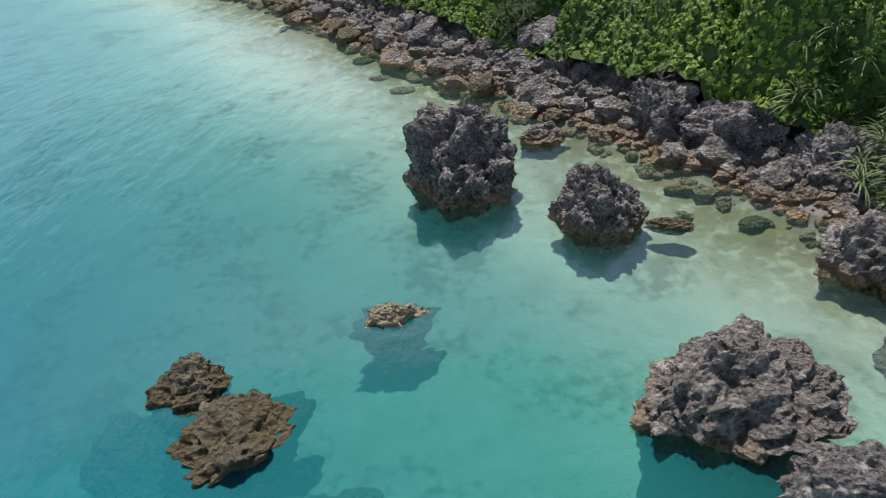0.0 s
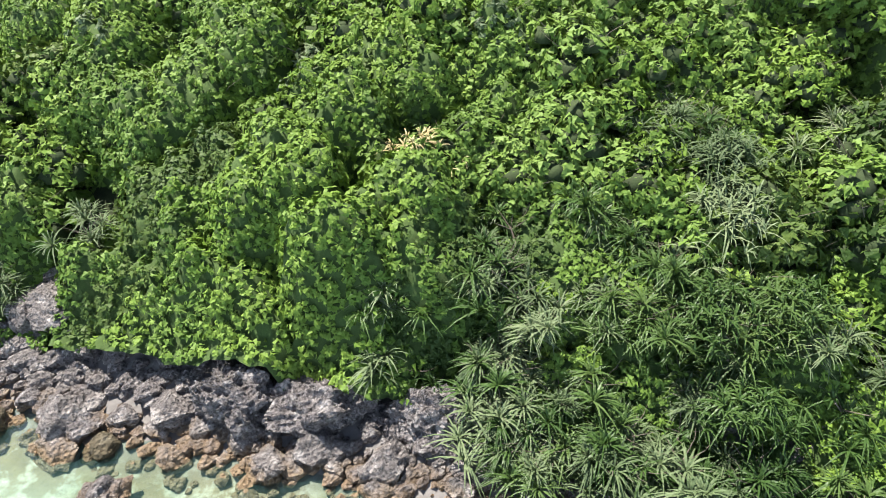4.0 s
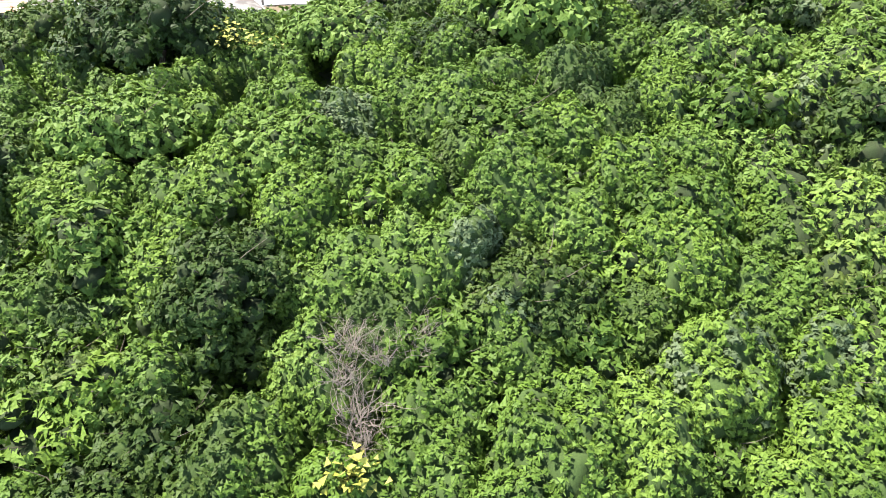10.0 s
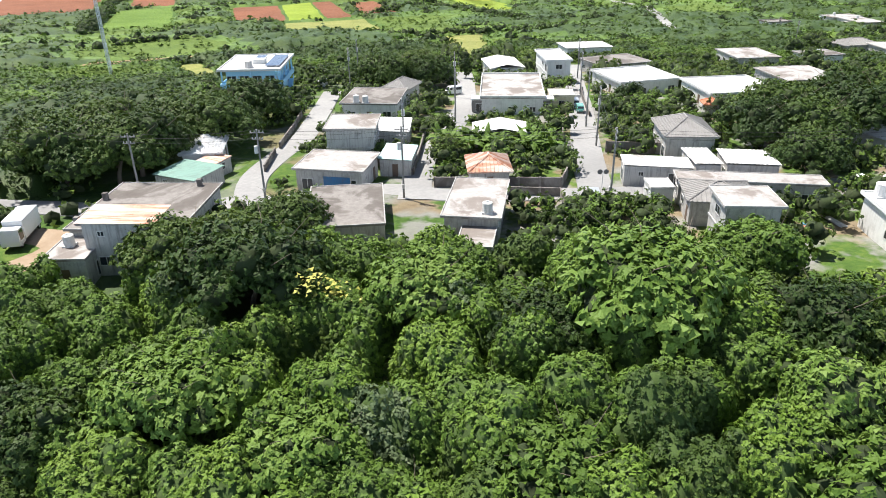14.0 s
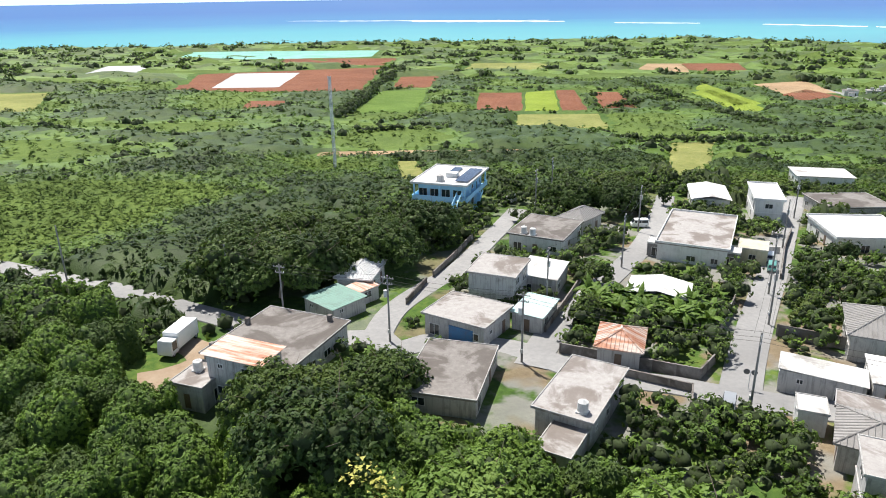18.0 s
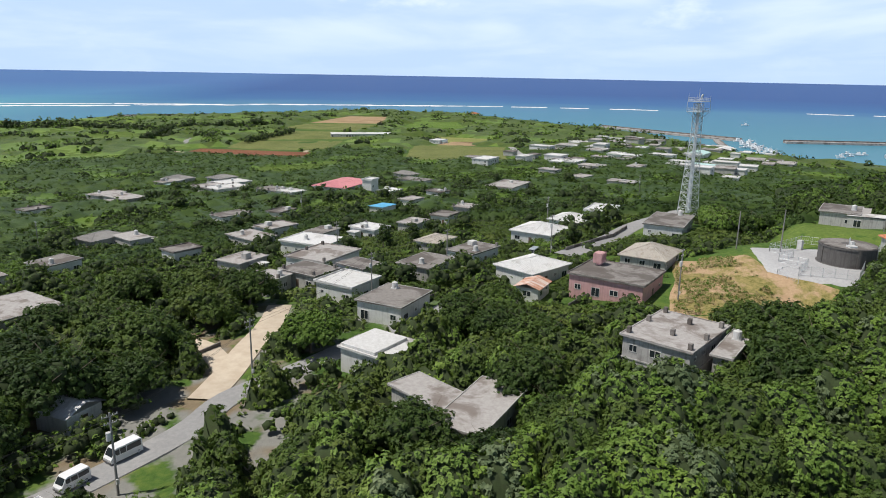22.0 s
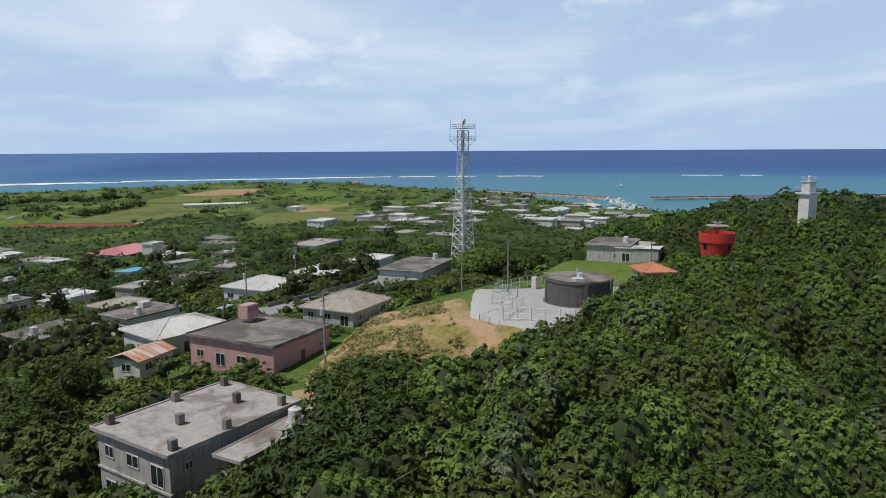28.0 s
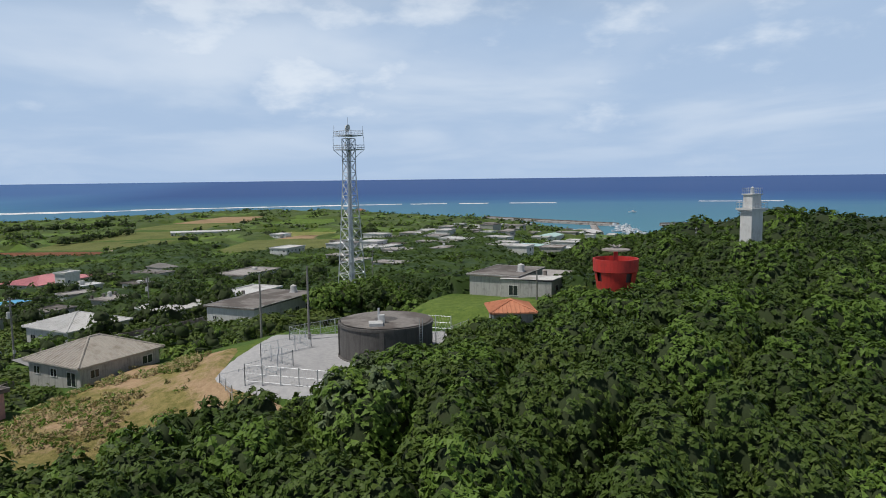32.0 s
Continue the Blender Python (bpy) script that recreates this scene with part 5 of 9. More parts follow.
# sunken stones out on the sand
for i in range(15):
    a, b = rng.uniform(4, 75), 2.2 - rng.uniform(0.5, 9) ** 1.0 * (0.5 if i % 3 else 1.0)
    x, y = 0.78 * (b + 35.5) - 0.62 * a, 0.62 * (b + 35.5) + 0.78 * a
    size = rng.uniform(0.3, 0.8)
    ob = linked("sunken_rock", TAN[i % 4], None, m=pose(x, y, gz(x, y) + 0.05, 0, 0, rng.uniform(0, 360)) @ Matrix.Diagonal((size * 2.0, size * 1.1, size * 0.5, 1)))
    tagged(ob, "dark brown rock lying under the water on pale sand", "rock", "sunken rocks")


# rubble between the boulders
bm = bmesh.new()
bmesh.ops.create_icosphere(bm, subdivisions=1, radius=1.0)
unit = np.array([v.co[:] for v in bm.verts])
tris = np.array([[v.index for v in f.verts] for f in bm.faces])
bm.free()
for tone, (mat, lo, hi, words) in enumerate(((rock_grey, 2.5, 12.5, "grey limestone rubble between the boulders"), (rock_pale, 0.5, 7.0, "tan and pale stones at the water's edge"))):
    n = 2000
    a = rng.uniform(-16, 110, n)
    b = rng.uniform(lo, hi, n)
    x, y = 0.78 * (b + 35.5) - 0.62 * a, 0.62 * (b + 35.5) + 0.78 * a
    r = rng.lognormal(-0.85, 0.45, n)
    v = unit[None] * rng.uniform(0.6, 1.15, (n, len(unit), 1)) * (r[:, None] * np.stack([np.ones(n), rng.uniform(0.6, 1.0, n), rng.uniform(0.45, 0.8, n)], 1))[:, None, :]
    v = v + np.stack([x, y, ground(x, y) + r * 0.2], 1)[:, None, :]
    f = tris[None] + (np.arange(n) * len(unit))[:, None, None]
    tagged(linked("rubble", raw_mesh("rubble", v.reshape(-1, 3), f.reshape(-1, 3)), mat), words, "stones", kind="stuff")
# ---- the lookout hill ----


def lattice_tower(x, y, z, height):
    """A four-legged steel lattice mast with a cable duct, two platforms, a dish and aerials."""
    ob = thing("lattice_tower", pose(x, y, z, 0, 0, 35), "tall galvanised steel lattice radio tower with platforms and dish", "tower")
    wide = lambda h: 2.35 + (1.05 - 2.35) * min(h / (height * 0.72), 1.0)
    corner = ((-1, -1), (1, -1), (1, 1), (-1, 1))
    levels = np.linspace(0, height * 0.97, 15)
    for cx, cy in corner:
        bm = bmesh.new()
        for a, b in zip(levels[:-1], levels[1:]):
            rod(bm, (cx * wide(a), cy * wide(a), a), (cx * wide(b), cy * wide(b), b), 0.13, 0.12, 6)
        part("leg", bm, steel, ob)
    for a, b in zip(levels[:-1], levels[1:]):
        for k in range(4):
            (ax, ay), (bx, by) = corner[k], corner[(k + 1) % 4]
            part("brace", rodded((ax * wide(a), ay * wide(a), a), (bx * wide(b), by * wide(b), b), 0.06, 0.06, 4), steel, ob)
            part("brace", rodded((bx * wide(a), by * wide(a), a), (ax * wide(b), ay * wide(b), b), 0.06, 0.06, 4), steel, ob)
            part("cross_bar", rodded((ax * wide(b), ay * wide(b), b), (bx * wide(b), by * wide(b), b), 0.07, 0.07, 4), steel, ob)
    part("cable_duct", rodded((0, 0, 0), (0, 0, height * 0.97), 0.42, 0.42, 8), steel, ob, "grey vertical cable duct")
    for h, r in ((height * 0.90, 2.5), (height * 0.985, 2.35)):
        part("platform", boxed(-r, -r, h, r, r, h + 0.16), steel, ob)
        bm = bmesh.new()
        for k in range(4):
            (ax, ay), (bx, by) = corner[k], corner[(k + 1) % 4]
            for up in (0.55, 1.1):
                rod(bm, (ax * r, ay * r, h + up), (bx * r, by * r, h + up), 0.035, 0.035, 4)
            for f in np.linspace(0, 1, 7):
                px, py = ax + (bx - ax) * f, ay + (by - ay) * f
                rod(bm, (px * r, py * r, h), (px * r, py * r, h + 1.1), 0.03, 0.03, 4)
        part("railing", bm, steel, ob)
    for cx, cy in corner:
        part("platform_post", rodded((cx * 2.45, cy * 2.45, height * 0.90), (cx * 2.45, cy * 2.45, height * 0.985), 0.06, 0.06, 5), steel, ob)
        part("platform_stay", rodded((0, 0, height * 0.82), (cx * 2.4, cy * 2.4, height * 0.90), 0.06, 0.06, 5), steel, ob)
    for ax, ay, top in ((2.3, 2.3, 2.4), (-2.3, -2.3, 2.2), (0.2, 0.0, 4.2), (2.3, -2.3, 1.9)):
        part("aerial", rodded((ax, ay, height * 0.985), (ax, ay, height * 0.985 + top), 0.07, 0.04, 6), steel, ob)
    bm = rodded((0, 0, 0), (0.3, 0, 0), 0.75, 0.82, 20)
    part("dish", bm, frame_pale, ob, "round white microwave dish", pose(-1.6, 1.5, height + 1.1, 0, 10, 200))
    part("dish_post", rodded((-1.5, 1.5, height * 0.985), (-1.5, 1.5, height + 1.1), 0.07), steel, ob)
    for h in (height * 0.35, height * 0.52):
        part("drum_aerial", rodded((0, 0, 0), (0.5, 0, 0), 0.55, 0.6, 16), frame_pale, ob, "pale drum aerial", pose(1.6, -0.6, h, 0, 0, -40))
    BLOCKED.append((x, y, 3.5))
    return ob


lattice_tower(312.8, -66.6, 37.8, 36.6)


def reservoir(x, y, z, r, h):
    ob = thing("water_reservoir", pose(x, y, z), "large round dark concrete water reservoir on a gravel yard", "water tank")
    bm = bmesh.new()
    n = 48
    prof = ((r + 0.25, -0.6), (r + 0.25, 0.12), (r, 0.14), (r, h - 0.32), (r + 0.14, h - 0.30), (r + 0.14, h), (r - 0.12, h + 0.02), (r - 0.14, h - 0.10), (r * 0.5, h + 0.10), (0.02, h + 0.22))
    rings = [[bm.verts.new((a * math.cos(i * math.tau / n), a * math.sin(i * math.tau / n), b)) for i in range(n)] for a, b in prof]
    for lo, hi in zip(rings[:-1], rings[1:]):
        for i in range(n):
            bm.faces.new((lo[i], lo[(i + 1) % n], hi[(i + 1) % n], hi[i]))
    part("shell", bm, tank_wall, ob)
    part("roof_cap", rodded((0, 0, h + 0.10), (0, 0, h + 0.16), r - 0.2, r * 0.4, 48), concrete_dark, ob, "stained dark concrete lid")
    for a in (-2.45, -1.2, 0.2, 1.6, 3.0):
        m = pose(math.cos(a) * (r + 0.05), math.sin(a) * (r + 0.05), 0, 0, 0, math.degrees(a))
        part("buttress", boxed(-0.12, -0.28, 0.1, 0.10, 0.28, h - 0.3), tank_wall, ob, m=m)
    part("hatch", boxed(-0.8, -0.8, 0, 0.8, 0.8, 0.45, bevel=0.04), frame_pale, ob, "white access hatch", pose(-3.3, 1.3, h + 0.05))
    part("vent_box", boxed(-0.35, -0.35, 0, 0.35, 0.35, 1.0, bevel=0.03), frame_pale, ob, m=pose(-2.2, 0.6, h + 0.1))
    part("vent_pipe", rodded((0, 0, 0), (0, 0, 1.7), 0.13, 0.13, 8), steel, ob, m=pose(-1.7, 0.9, h + 0.1))
    bm = bmesh.new()
    for sx in (-0.22, 0.22):
        rod(bm, (sx, 0, 0.3), (sx, 0, h + 0.9), 0.03, 0.03, 5)
    for i in range(12):
        rod(bm, (-0.22, 0, 0.5 + i * 0.3), (0.22, 0, 0.5 + i * 0.3), 0.02, 0.02, 4)
    part("ladder", bm, steel, ob, m=pose(-r * 0.8, -r * 0.68, 0, 0, 0, 130))
    BLOCKED.append((x, y, r + 1.0))


reservoir(235.2, -70.6, 43.6, 5.5, 4.0)

wall_block = thing("valve_box", pose(229.0, -75.4, 43.6), "low pale concrete valve box beside the reservoir", "box")
part("body", boxed(-0.8, -0.5, -0.3, 0.8, 0.5, 0.55, bevel=0.04), frame_pale, wall_block)
part("lid", boxed(-0.85, -0.55, 0.55, 0.85, 0.55, 0.63), concrete_roof, wall_block)
cab = thing("control_cabinet", pose(246.0, -66.5, 43.6, 0, 0, 30), "tall pale grey control cabinet on the gravel yard", "cabinet")
part("body", boxed(-0.55, -0.4, -0.2, 0.55, 0.4, 2.2, bevel=0.03), frame_pale, cab)
part("door", boxed(-0.48, -0.43, 0.2, 0.48, -0.405, 2.05), frame_pale, cab)
part("plinth", boxed(-0.65, -0.5, -0.5, 0.65, 0.5, 0.12), concrete_roof, cab)


def mesh_fence(points, h=1.8, words="galvanised wire-mesh fence round the water works yard"):
    """Posts, top and bottom rails and a diagonal wire net."""
    x0, y0 = points[0]
    ob = thing("fence", pose(x0, y0, gz(x0, y0) + 0.2), words, "fence")
    bm = bmesh.new()
    for (ax, ay), (bx, by) in zip(points[:-1], points[1:]):
        run = math.hypot(bx - ax, by - ay)
        n = max(1, round(run / 2.2))
        spots = [Vector((ax + (bx - ax) * i / n - x0, ay + (by - ay) * i / n - y0, 0)) for i in range(n + 1)]
        for p in spots:
            part("post", rodded(p + Vector((0, 0, -0.7)), p + Vector((0, 0, h + 0.1)), 0.05, 0.05, 6), steel, ob)
        a, b = spots[0], spots[-1]
        for up in (0.1, h * 0.5, h):
            rod(bm, a + Vector((0, 0, up)), b + Vector((0, 0, up)), 0.025, 0.025, 4)
        m = max(2, int(run / 0.45))
        for i in range(m):
            p, q = a.lerp(b, i / m), a.lerp(b, (i + 1) / m)
            rod(bm, p + Vector((0, 0, 0.1)), q + Vector((0, 0, h)), 0.008, 0.008, 3)
            rod(bm, q + Vector((0, 0, 0.1)), p + Vector((0, 0, h)), 0.008, 0.008, 3)
    part("net", bm, steel, ob)


mesh_fence([(244.0, -82.0), (221.5, -65.0), (226.0, -55.5), (231.0, -60.0), (235.0, -56.0), (239.5, -61.5), (244.0, -58.5), (252.0, -70.0), (246.5, -80.0)])
mesh_fence([(224.0, -54.5), (228.5, -52.5), (231.5, -56.0), (228.0, -58.5)], 1.6, "small wire-mesh pen at the yard's gate")


def lookout(x, y, z):
    """A red tapering round lookout with dark openings, and a grey star-topped canopy on a short post."""
    ob = thing("lookout_tower", pose(x, y, z), "bright red round concrete lookout tower flaring upwards", "tower")
    n, h = 40, 6.6
    bm = bmesh.new()
    prof = ((2.55, -1.5), (2.6, 0.0), (2.72, 1.3), (2.95, 3.2), (3.2, 4.6), (3.38, 4.72), (3.42, h), (3.2, h), (3.15, 4.9), (0.05, 4.85))
    hole = lambda i, j: (j == 3 and i % 10 in (1, 2)) or (j == 1 and i % 20 in (1, 2, 3))
    rings = [[bm.verts.new((a * math.cos((i - 20) * math.tau / n), a * math.sin((i - 20) * math.tau / n), b)) for i in range(n)] for a, b in prof]
    holes = []
    for j, (lo, hi) in enumerate(zip(rings[:-1], rings[1:])):
        for i in range(n):
            if hole(i, j):
                holes.append([v.co.copy() for v in (lo[i], lo[(i + 1) % n], hi[(i + 1) % n], hi[i])])
            else:
                bm.faces.new((lo[i], lo[(i + 1) % n], hi[(i + 1) % n], hi[i]))
    part("shell", bm, red_paint, ob)
    part("inner_wall", rodded((0, 0, -1.4), (0, 0, 4.7), 2.2, 2.7, 24), tank_wall, ob, "dark inner wall seen through the openings")
    bm = bmesh.new()
    for q in holes:
        inner = [bm.verts.new((c.x * 0.9, c.y * 0.9, c.z)) for c in q]
        outer = [bm.verts.new((c.x * 1.003, c.y * 1.003, c.z)) for c in q]
        for k in (0, 2):
            bm.faces.new((outer[k], outer[(k + 1) % 4], inner[(k + 1) % 4], inner[k]))
    part("opening_reveal", bm, red_paint, ob)
    part("post", rodded((0, 0, 4.8), (0, 0, h + 1.25), 0.38, 0.32, 12), red_paint, ob)
    bm = rodded((0, 0, h + 1.25), (0, 0, h + 1.42), 2.2, 2.1, 24)
    rod(bm, (0, 0, h + 1.42), (0, 0, h + 1.62), 1.4, 0.6, 24)
    part("canopy", bm, concrete_roof, ob, "grey round canopy")
    for k in range(6):
        bm = bmesh.new()
        a = k * math.tau / 6
        v = [bm.verts.new(p) for p in ((0.1, -0.35, 1.55), (0.1, 0.35, 1.55), (1.15, 0.0, 2.15), (0.2, 0.0, 1.95))]
        for f in ((0, 1, 2), (0, 2, 3), (1, 3, 2), (0, 3, 1)):
            bm.faces.new([v[q] for q in f])
        part("star_ray", bm, concrete_roof, ob, "grey pointed ray of the star ornament", pose(0, 0, h, 0, 0, math.degrees(a)))
    BLOCKED.append((x, y, 4.2))


lookout(254.6, -106.6, 45.2)


def lighthouse(x, y, z):
    ob = thing("lighthouse", pose(x, y, z, 0, 0, 15), "small square white lighthouse with balcony and railing", "lighthouse")
    part("shaft", boxed(-1.35, -1.35, -3.0, 1.35, 1.35, 8.6, bevel=0.05), white_wall, ob)
    bm = boxed(-1.9, -1.9, 8.6, 1.9, 1.9, 8.95)
    box(bm, -1.65, -1.65, 8.3, 1.65, 1.65, 8.6)
    part("balcony", bm, white_wall, ob)
    part("upper_shaft", boxed(-1.05, -1.05, 8.95, 1.05, 1.05, 11.3, bevel=0.04), white_wall, ob)
    part("upper_deck", boxed(-1.25, -1.25, 11.3, 1.25, 1.25, 11.5), white_wall, ob)
    for r, h in ((1.82, 8.95), (1.18, 11.5)):
        bm = bmesh.new()
        c = ((-r, -r), (r, -r), (r, r), (-r, r))
        for k in range(4):
            a, b = c[k], c[(k + 1) % 4]
            for up in (0.5, 1.0):
                rod(bm, (*a, h + up), (*b, h + up), 0.03, 0.03, 4)
            for f in np.linspace(0, 1, 6):
                rod(bm, (a[0] + (b[0] - a[0]) * f, a[1] + (b[1] - a[1]) * f, h), (a[0] + (b[0] - a[0]) * f, a[1] + (b[1] - a[1]) * f, h + 1.0), 0.025, 0.025, 4)
        part("railing", bm, steel, ob)
    lamp = part("lantern", rodded((0, 0, 11.5), (0, 0, 12.5), 0.35, 0.3, 12), steel, ob, "small grey lantern")
    part("cap", rodded((0, 0, 12.5), (0, 0, 12.8), 0.34, 0.05, 12), steel, lamp)
    BLOCKED.append((x, y, 2.6))


lighthouse(270.5, -138.3, 49.3)


# ---- parts of single houses ----
part("roller_shutter", boxed(-0.06, -2.0, 0.05, 0.06, 2.0, 2.5, bevel=0.02), blue_shutter, shutter_house, "closed blue roller shutter", pose(-4.14, -1.2, 0))
bm = boxed(-1.2, -0.9, 0.6, 1.2, 0.9, 2.7, bevel=0.03)
for i in range(11):
    box(bm, -1.15 + i * 0.22, -1.0, 0.7, -1.05 + i * 0.22, -0.9, 2.6)
    box(bm, -1.15 + i * 0.22, 0.9, 0.7, -1.05 + i * 0.22, 1.0, 2.6)
part("roof_tank_house", bm, pink_wall, pink_house, "pink slatted housing of a roof tank", pose(-3.0, -5.0, 4.2))
part("tank_house_post", boxed(-0.5, -0.5, 0.0, 0.5, 0.5, 0.7), pink_wall, pink_house, m=pose(-3.0, -5.0, 4.2))
roof_tank(white_house, 4.4, -3.6, 4.2, white_wall, 0.9, 1.6)
for a, b in ((-5.2, 4.2), (-1.0, 4.4), (3.4, 3.9), (-4.8, -4.0), (0.6, 0.9)):
    part("column_stub", boxed(-0.22, -0.22, 0, 0.22, 0.22, 0.7, bevel=0.02), white_wall, white_house, m=pose(a, b, 4.2))
part("raised_slab", boxed(-3.9, -4.6, 3.98, 4.3, 2.4, 4.5, bevel=0.03), pale_roof, slab_house, "raised pale roof slab")
for i in range(8):
    for j in range(3):
        part("solar_panel", boxed(-0.8, -0.52, 0, 0.8, 0.52, 0.06), solar_blue, blue_house, "dark blue solar panel", pose(-5.8 + i * 1.66, -5.9 + j * 1.1, 7.55, 4, 0, 0))
for i in range(3):
    for j in range(2):
        part("solar_panel", boxed(-0.8, -0.52, 0, 0.8, 0.52, 0.06), solar_blue, blue_house, "dark blue solar panel", pose(2.6 + i * 1.66, -0.6 + j * 1.1, 7.55, 4, 0, 0))
for b in (-4.3, -1.4, 1.5, 4.4):
    door = part("balcony_door", boxed(-0.05, -1.05, 3.25, 0.05, 1.05, 5.6), window_glass, blue_house, "dark sliding balcony door", pose(-8.02, b, 0))
    for c in (-1.05, 0.0, 1.05):
        part("door_frame", boxed(-0.04, -0.05, 3.2, 0.04, 0.05, 5.65), frame_pale, door, m=pose(-0.06, c, 0))
for b in (-5.0, 0.5, 5.0):
    part("ground_window", boxed(-0.05, -0.9, 0.9, 0.05, 0.9, 2.2), window_glass, blue_house, "dark ground-floor window", pose(-8.02, b, 0))
part("terrace_roof", boxed(-4.6, -7.6, 0.0, 0.0, 6.2, 0.22, bevel=0.03), concrete_dark, blue_house, "weathered grey terrace slab before the house", pose(-9.7, 0, 2.2))
part("terrace_wall", boxed(-4.3, -7.2, -4.0, -0.2, 5.8, 0.0), concrete_wall, blue_house, m=pose(-9.7, 0, 2.198))
part("stair_flight", boxed(-3.1, -0.55, -0.12, 3.1, 0.55, 0.12, bevel=0.02), cyan_wall, blue_house, "sky-blue stair flight", pose(-11.8, -5.2, 3.3, 0, -28, 0))
for c in (-0.6, 0.6):
    part("stair_parapet", boxed(-3.1, -0.07, 0.0, 3.1, 0.07, 0.85), cyan_wall, blue_house, "pale blue stair parapet", pose(-11.8, -5.2 + c, 3.4, 0, -28, 0))
roof_tank(blue_house, -6.5, 0.5, 7.2, concrete_wall, 0.9, 1.5)
part("roof_hut", boxed(-1.1, -1.4, 0, 1.1, 1.4, 1.1, bevel=0.03), white_wall, blue_house, m=pose(-1.5, -1.0, 7.2))
W2, D2 = 9.5, 7.1
part("balcony_floor", boxed(-W2 + 0.3, -D2 + 0.2, 2.95, W2 - 0.3, D2 - 0.2, 3.2), cyan_wall, blue_house)
bm = bmesh.new()
for a in ((-W2 + 0.3, -D2 + 0.2, W2 - 0.3, -D2 + 0.4), (-W2 + 0.3, -D2 + 0.4, -W2 + 0.5, D2 - 0.4), (-W2 + 0.3, D2 - 0.4, W2 - 0.3, D2 - 0.2)):
    box(bm, a[0], a[1], 3.2, a[2], a[3], 4.15)
part("balcony_wall", bm, cyan_wall, blue_house, "sky-blue balcony parapet")
for a, b in ((-1, -1), (-0.5, -1), (0, -1), (0.5, -1), (1, -1), (-1, 0), (-1, 1)):
    part("balcony_column", boxed(-0.17, -0.17, 3.2, 0.17, 0.17, 6.98), cyan_wall, blue_house, m=pose(a * (W2 - 0.7), b * (D2 - 0.7), 0))
for i in range(17):
    part("stair_step", boxed(-0.3, -0.6, 0, 0.3, 0.6, 0.18), cyan_wall, blue_house, m=pose(-4.6 + i * 0.3, -D2 - 0.5, 0.1 + i * 0.18))
part("stair_rail", boxed(-2.9, -0.06, -0.3, 2.9, 0.06, 0.5), cyan_wall, blue_house, m=pose(-2.1, -D2 - 1.15, 2.2, 0, -31, 0))
# ---- plants ----


def leaves(centres, normals, size, rng, aspect=0.5, tilt=0.7):
    """Leaves, one triangle each, at the given places, facing roughly along the given normals."""
    n = len(centres)
    nrm = normals + rng.normal(0, tilt, (n, 3))
    nrm[:, 2] += 0.25
    nrm /= np.linalg.norm(nrm, axis=1)[:, None] + 1e-9
    tan = np.cross(nrm, rng.normal(0, 1, (n, 3)))
    tan /= np.linalg.norm(tan, axis=1)[:, None] + 1e-9
    bit = np.cross(nrm, tan)
    L = (size * rng.uniform(0.7, 1.4, n))[:, None]
    v = np.stack([centres - tan * L * 0.4 + bit * L * aspect * 0.6, centres - tan * L * 0.4 - bit * L * aspect * 0.6, centres + tan * L * 0.7], 1)
    return v.reshape(-1, 3), np.arange(n * 3).reshape(n, 3)


def tufts(centres, normals, size, reach, per, rng, aspect=0.5):
    """Tufts of leaves: per leaves round each centre, on the outer side of a small uneven ball, facing outwards."""
    n = len(centres)
    if not n:
        return np.zeros((0, 3)), np.zeros((0, 3), int)
    o = rng.normal(0, 1, (n, per, 3)) * np.array([1, 1, 0.7]) + normals[:, None] * 2.2
    o /= np.linalg.norm(o, axis=2)[..., None] + 1e-9
    k = (reach * rng.uniform(0.55, 1.35, (n, 1, 1))) * rng.uniform(0.5, 1.1, (n, per, 1))
    return leaves((centres[:, None] + o * k).reshape(-1, 3), o.reshape(-1, 3), size, rng, aspect, 0.24)


def halves(quads):
    quads = np.asarray(quads)
    return np.concatenate([quads[:, [0, 1, 2]], quads[:, [0, 2, 3]]])


def dome(n, rng, rings=5, segs=9):
    """n bumpy domes of unit size, as vertices (n, k, 3) and the faces of one."""
    up = np.linspace(0, 1, rings)
    el, az = np.meshgrid(-0.45 + up * (np.pi / 2 + 0.45), np.arange(segs) * 2 * np.pi / segs, indexing="ij")
    d = np.stack([np.cos(el) * np.cos(az), np.cos(el) * np.sin(az), np.sin(el)], -1).reshape(-1, 3)
    r = rng.uniform(0.62, 1.12, (n, len(d), 1))
    i = np.arange(rings - 1)[:, None] * segs + np.arange(segs)[None, :]
    j = np.arange(rings - 1)[:, None] * segs + (np.arange(segs)[None, :] + 1) % segs
    return d[None] * r, np.stack([i, j, j + segs, i + segs], -1).reshape(-1, 4)


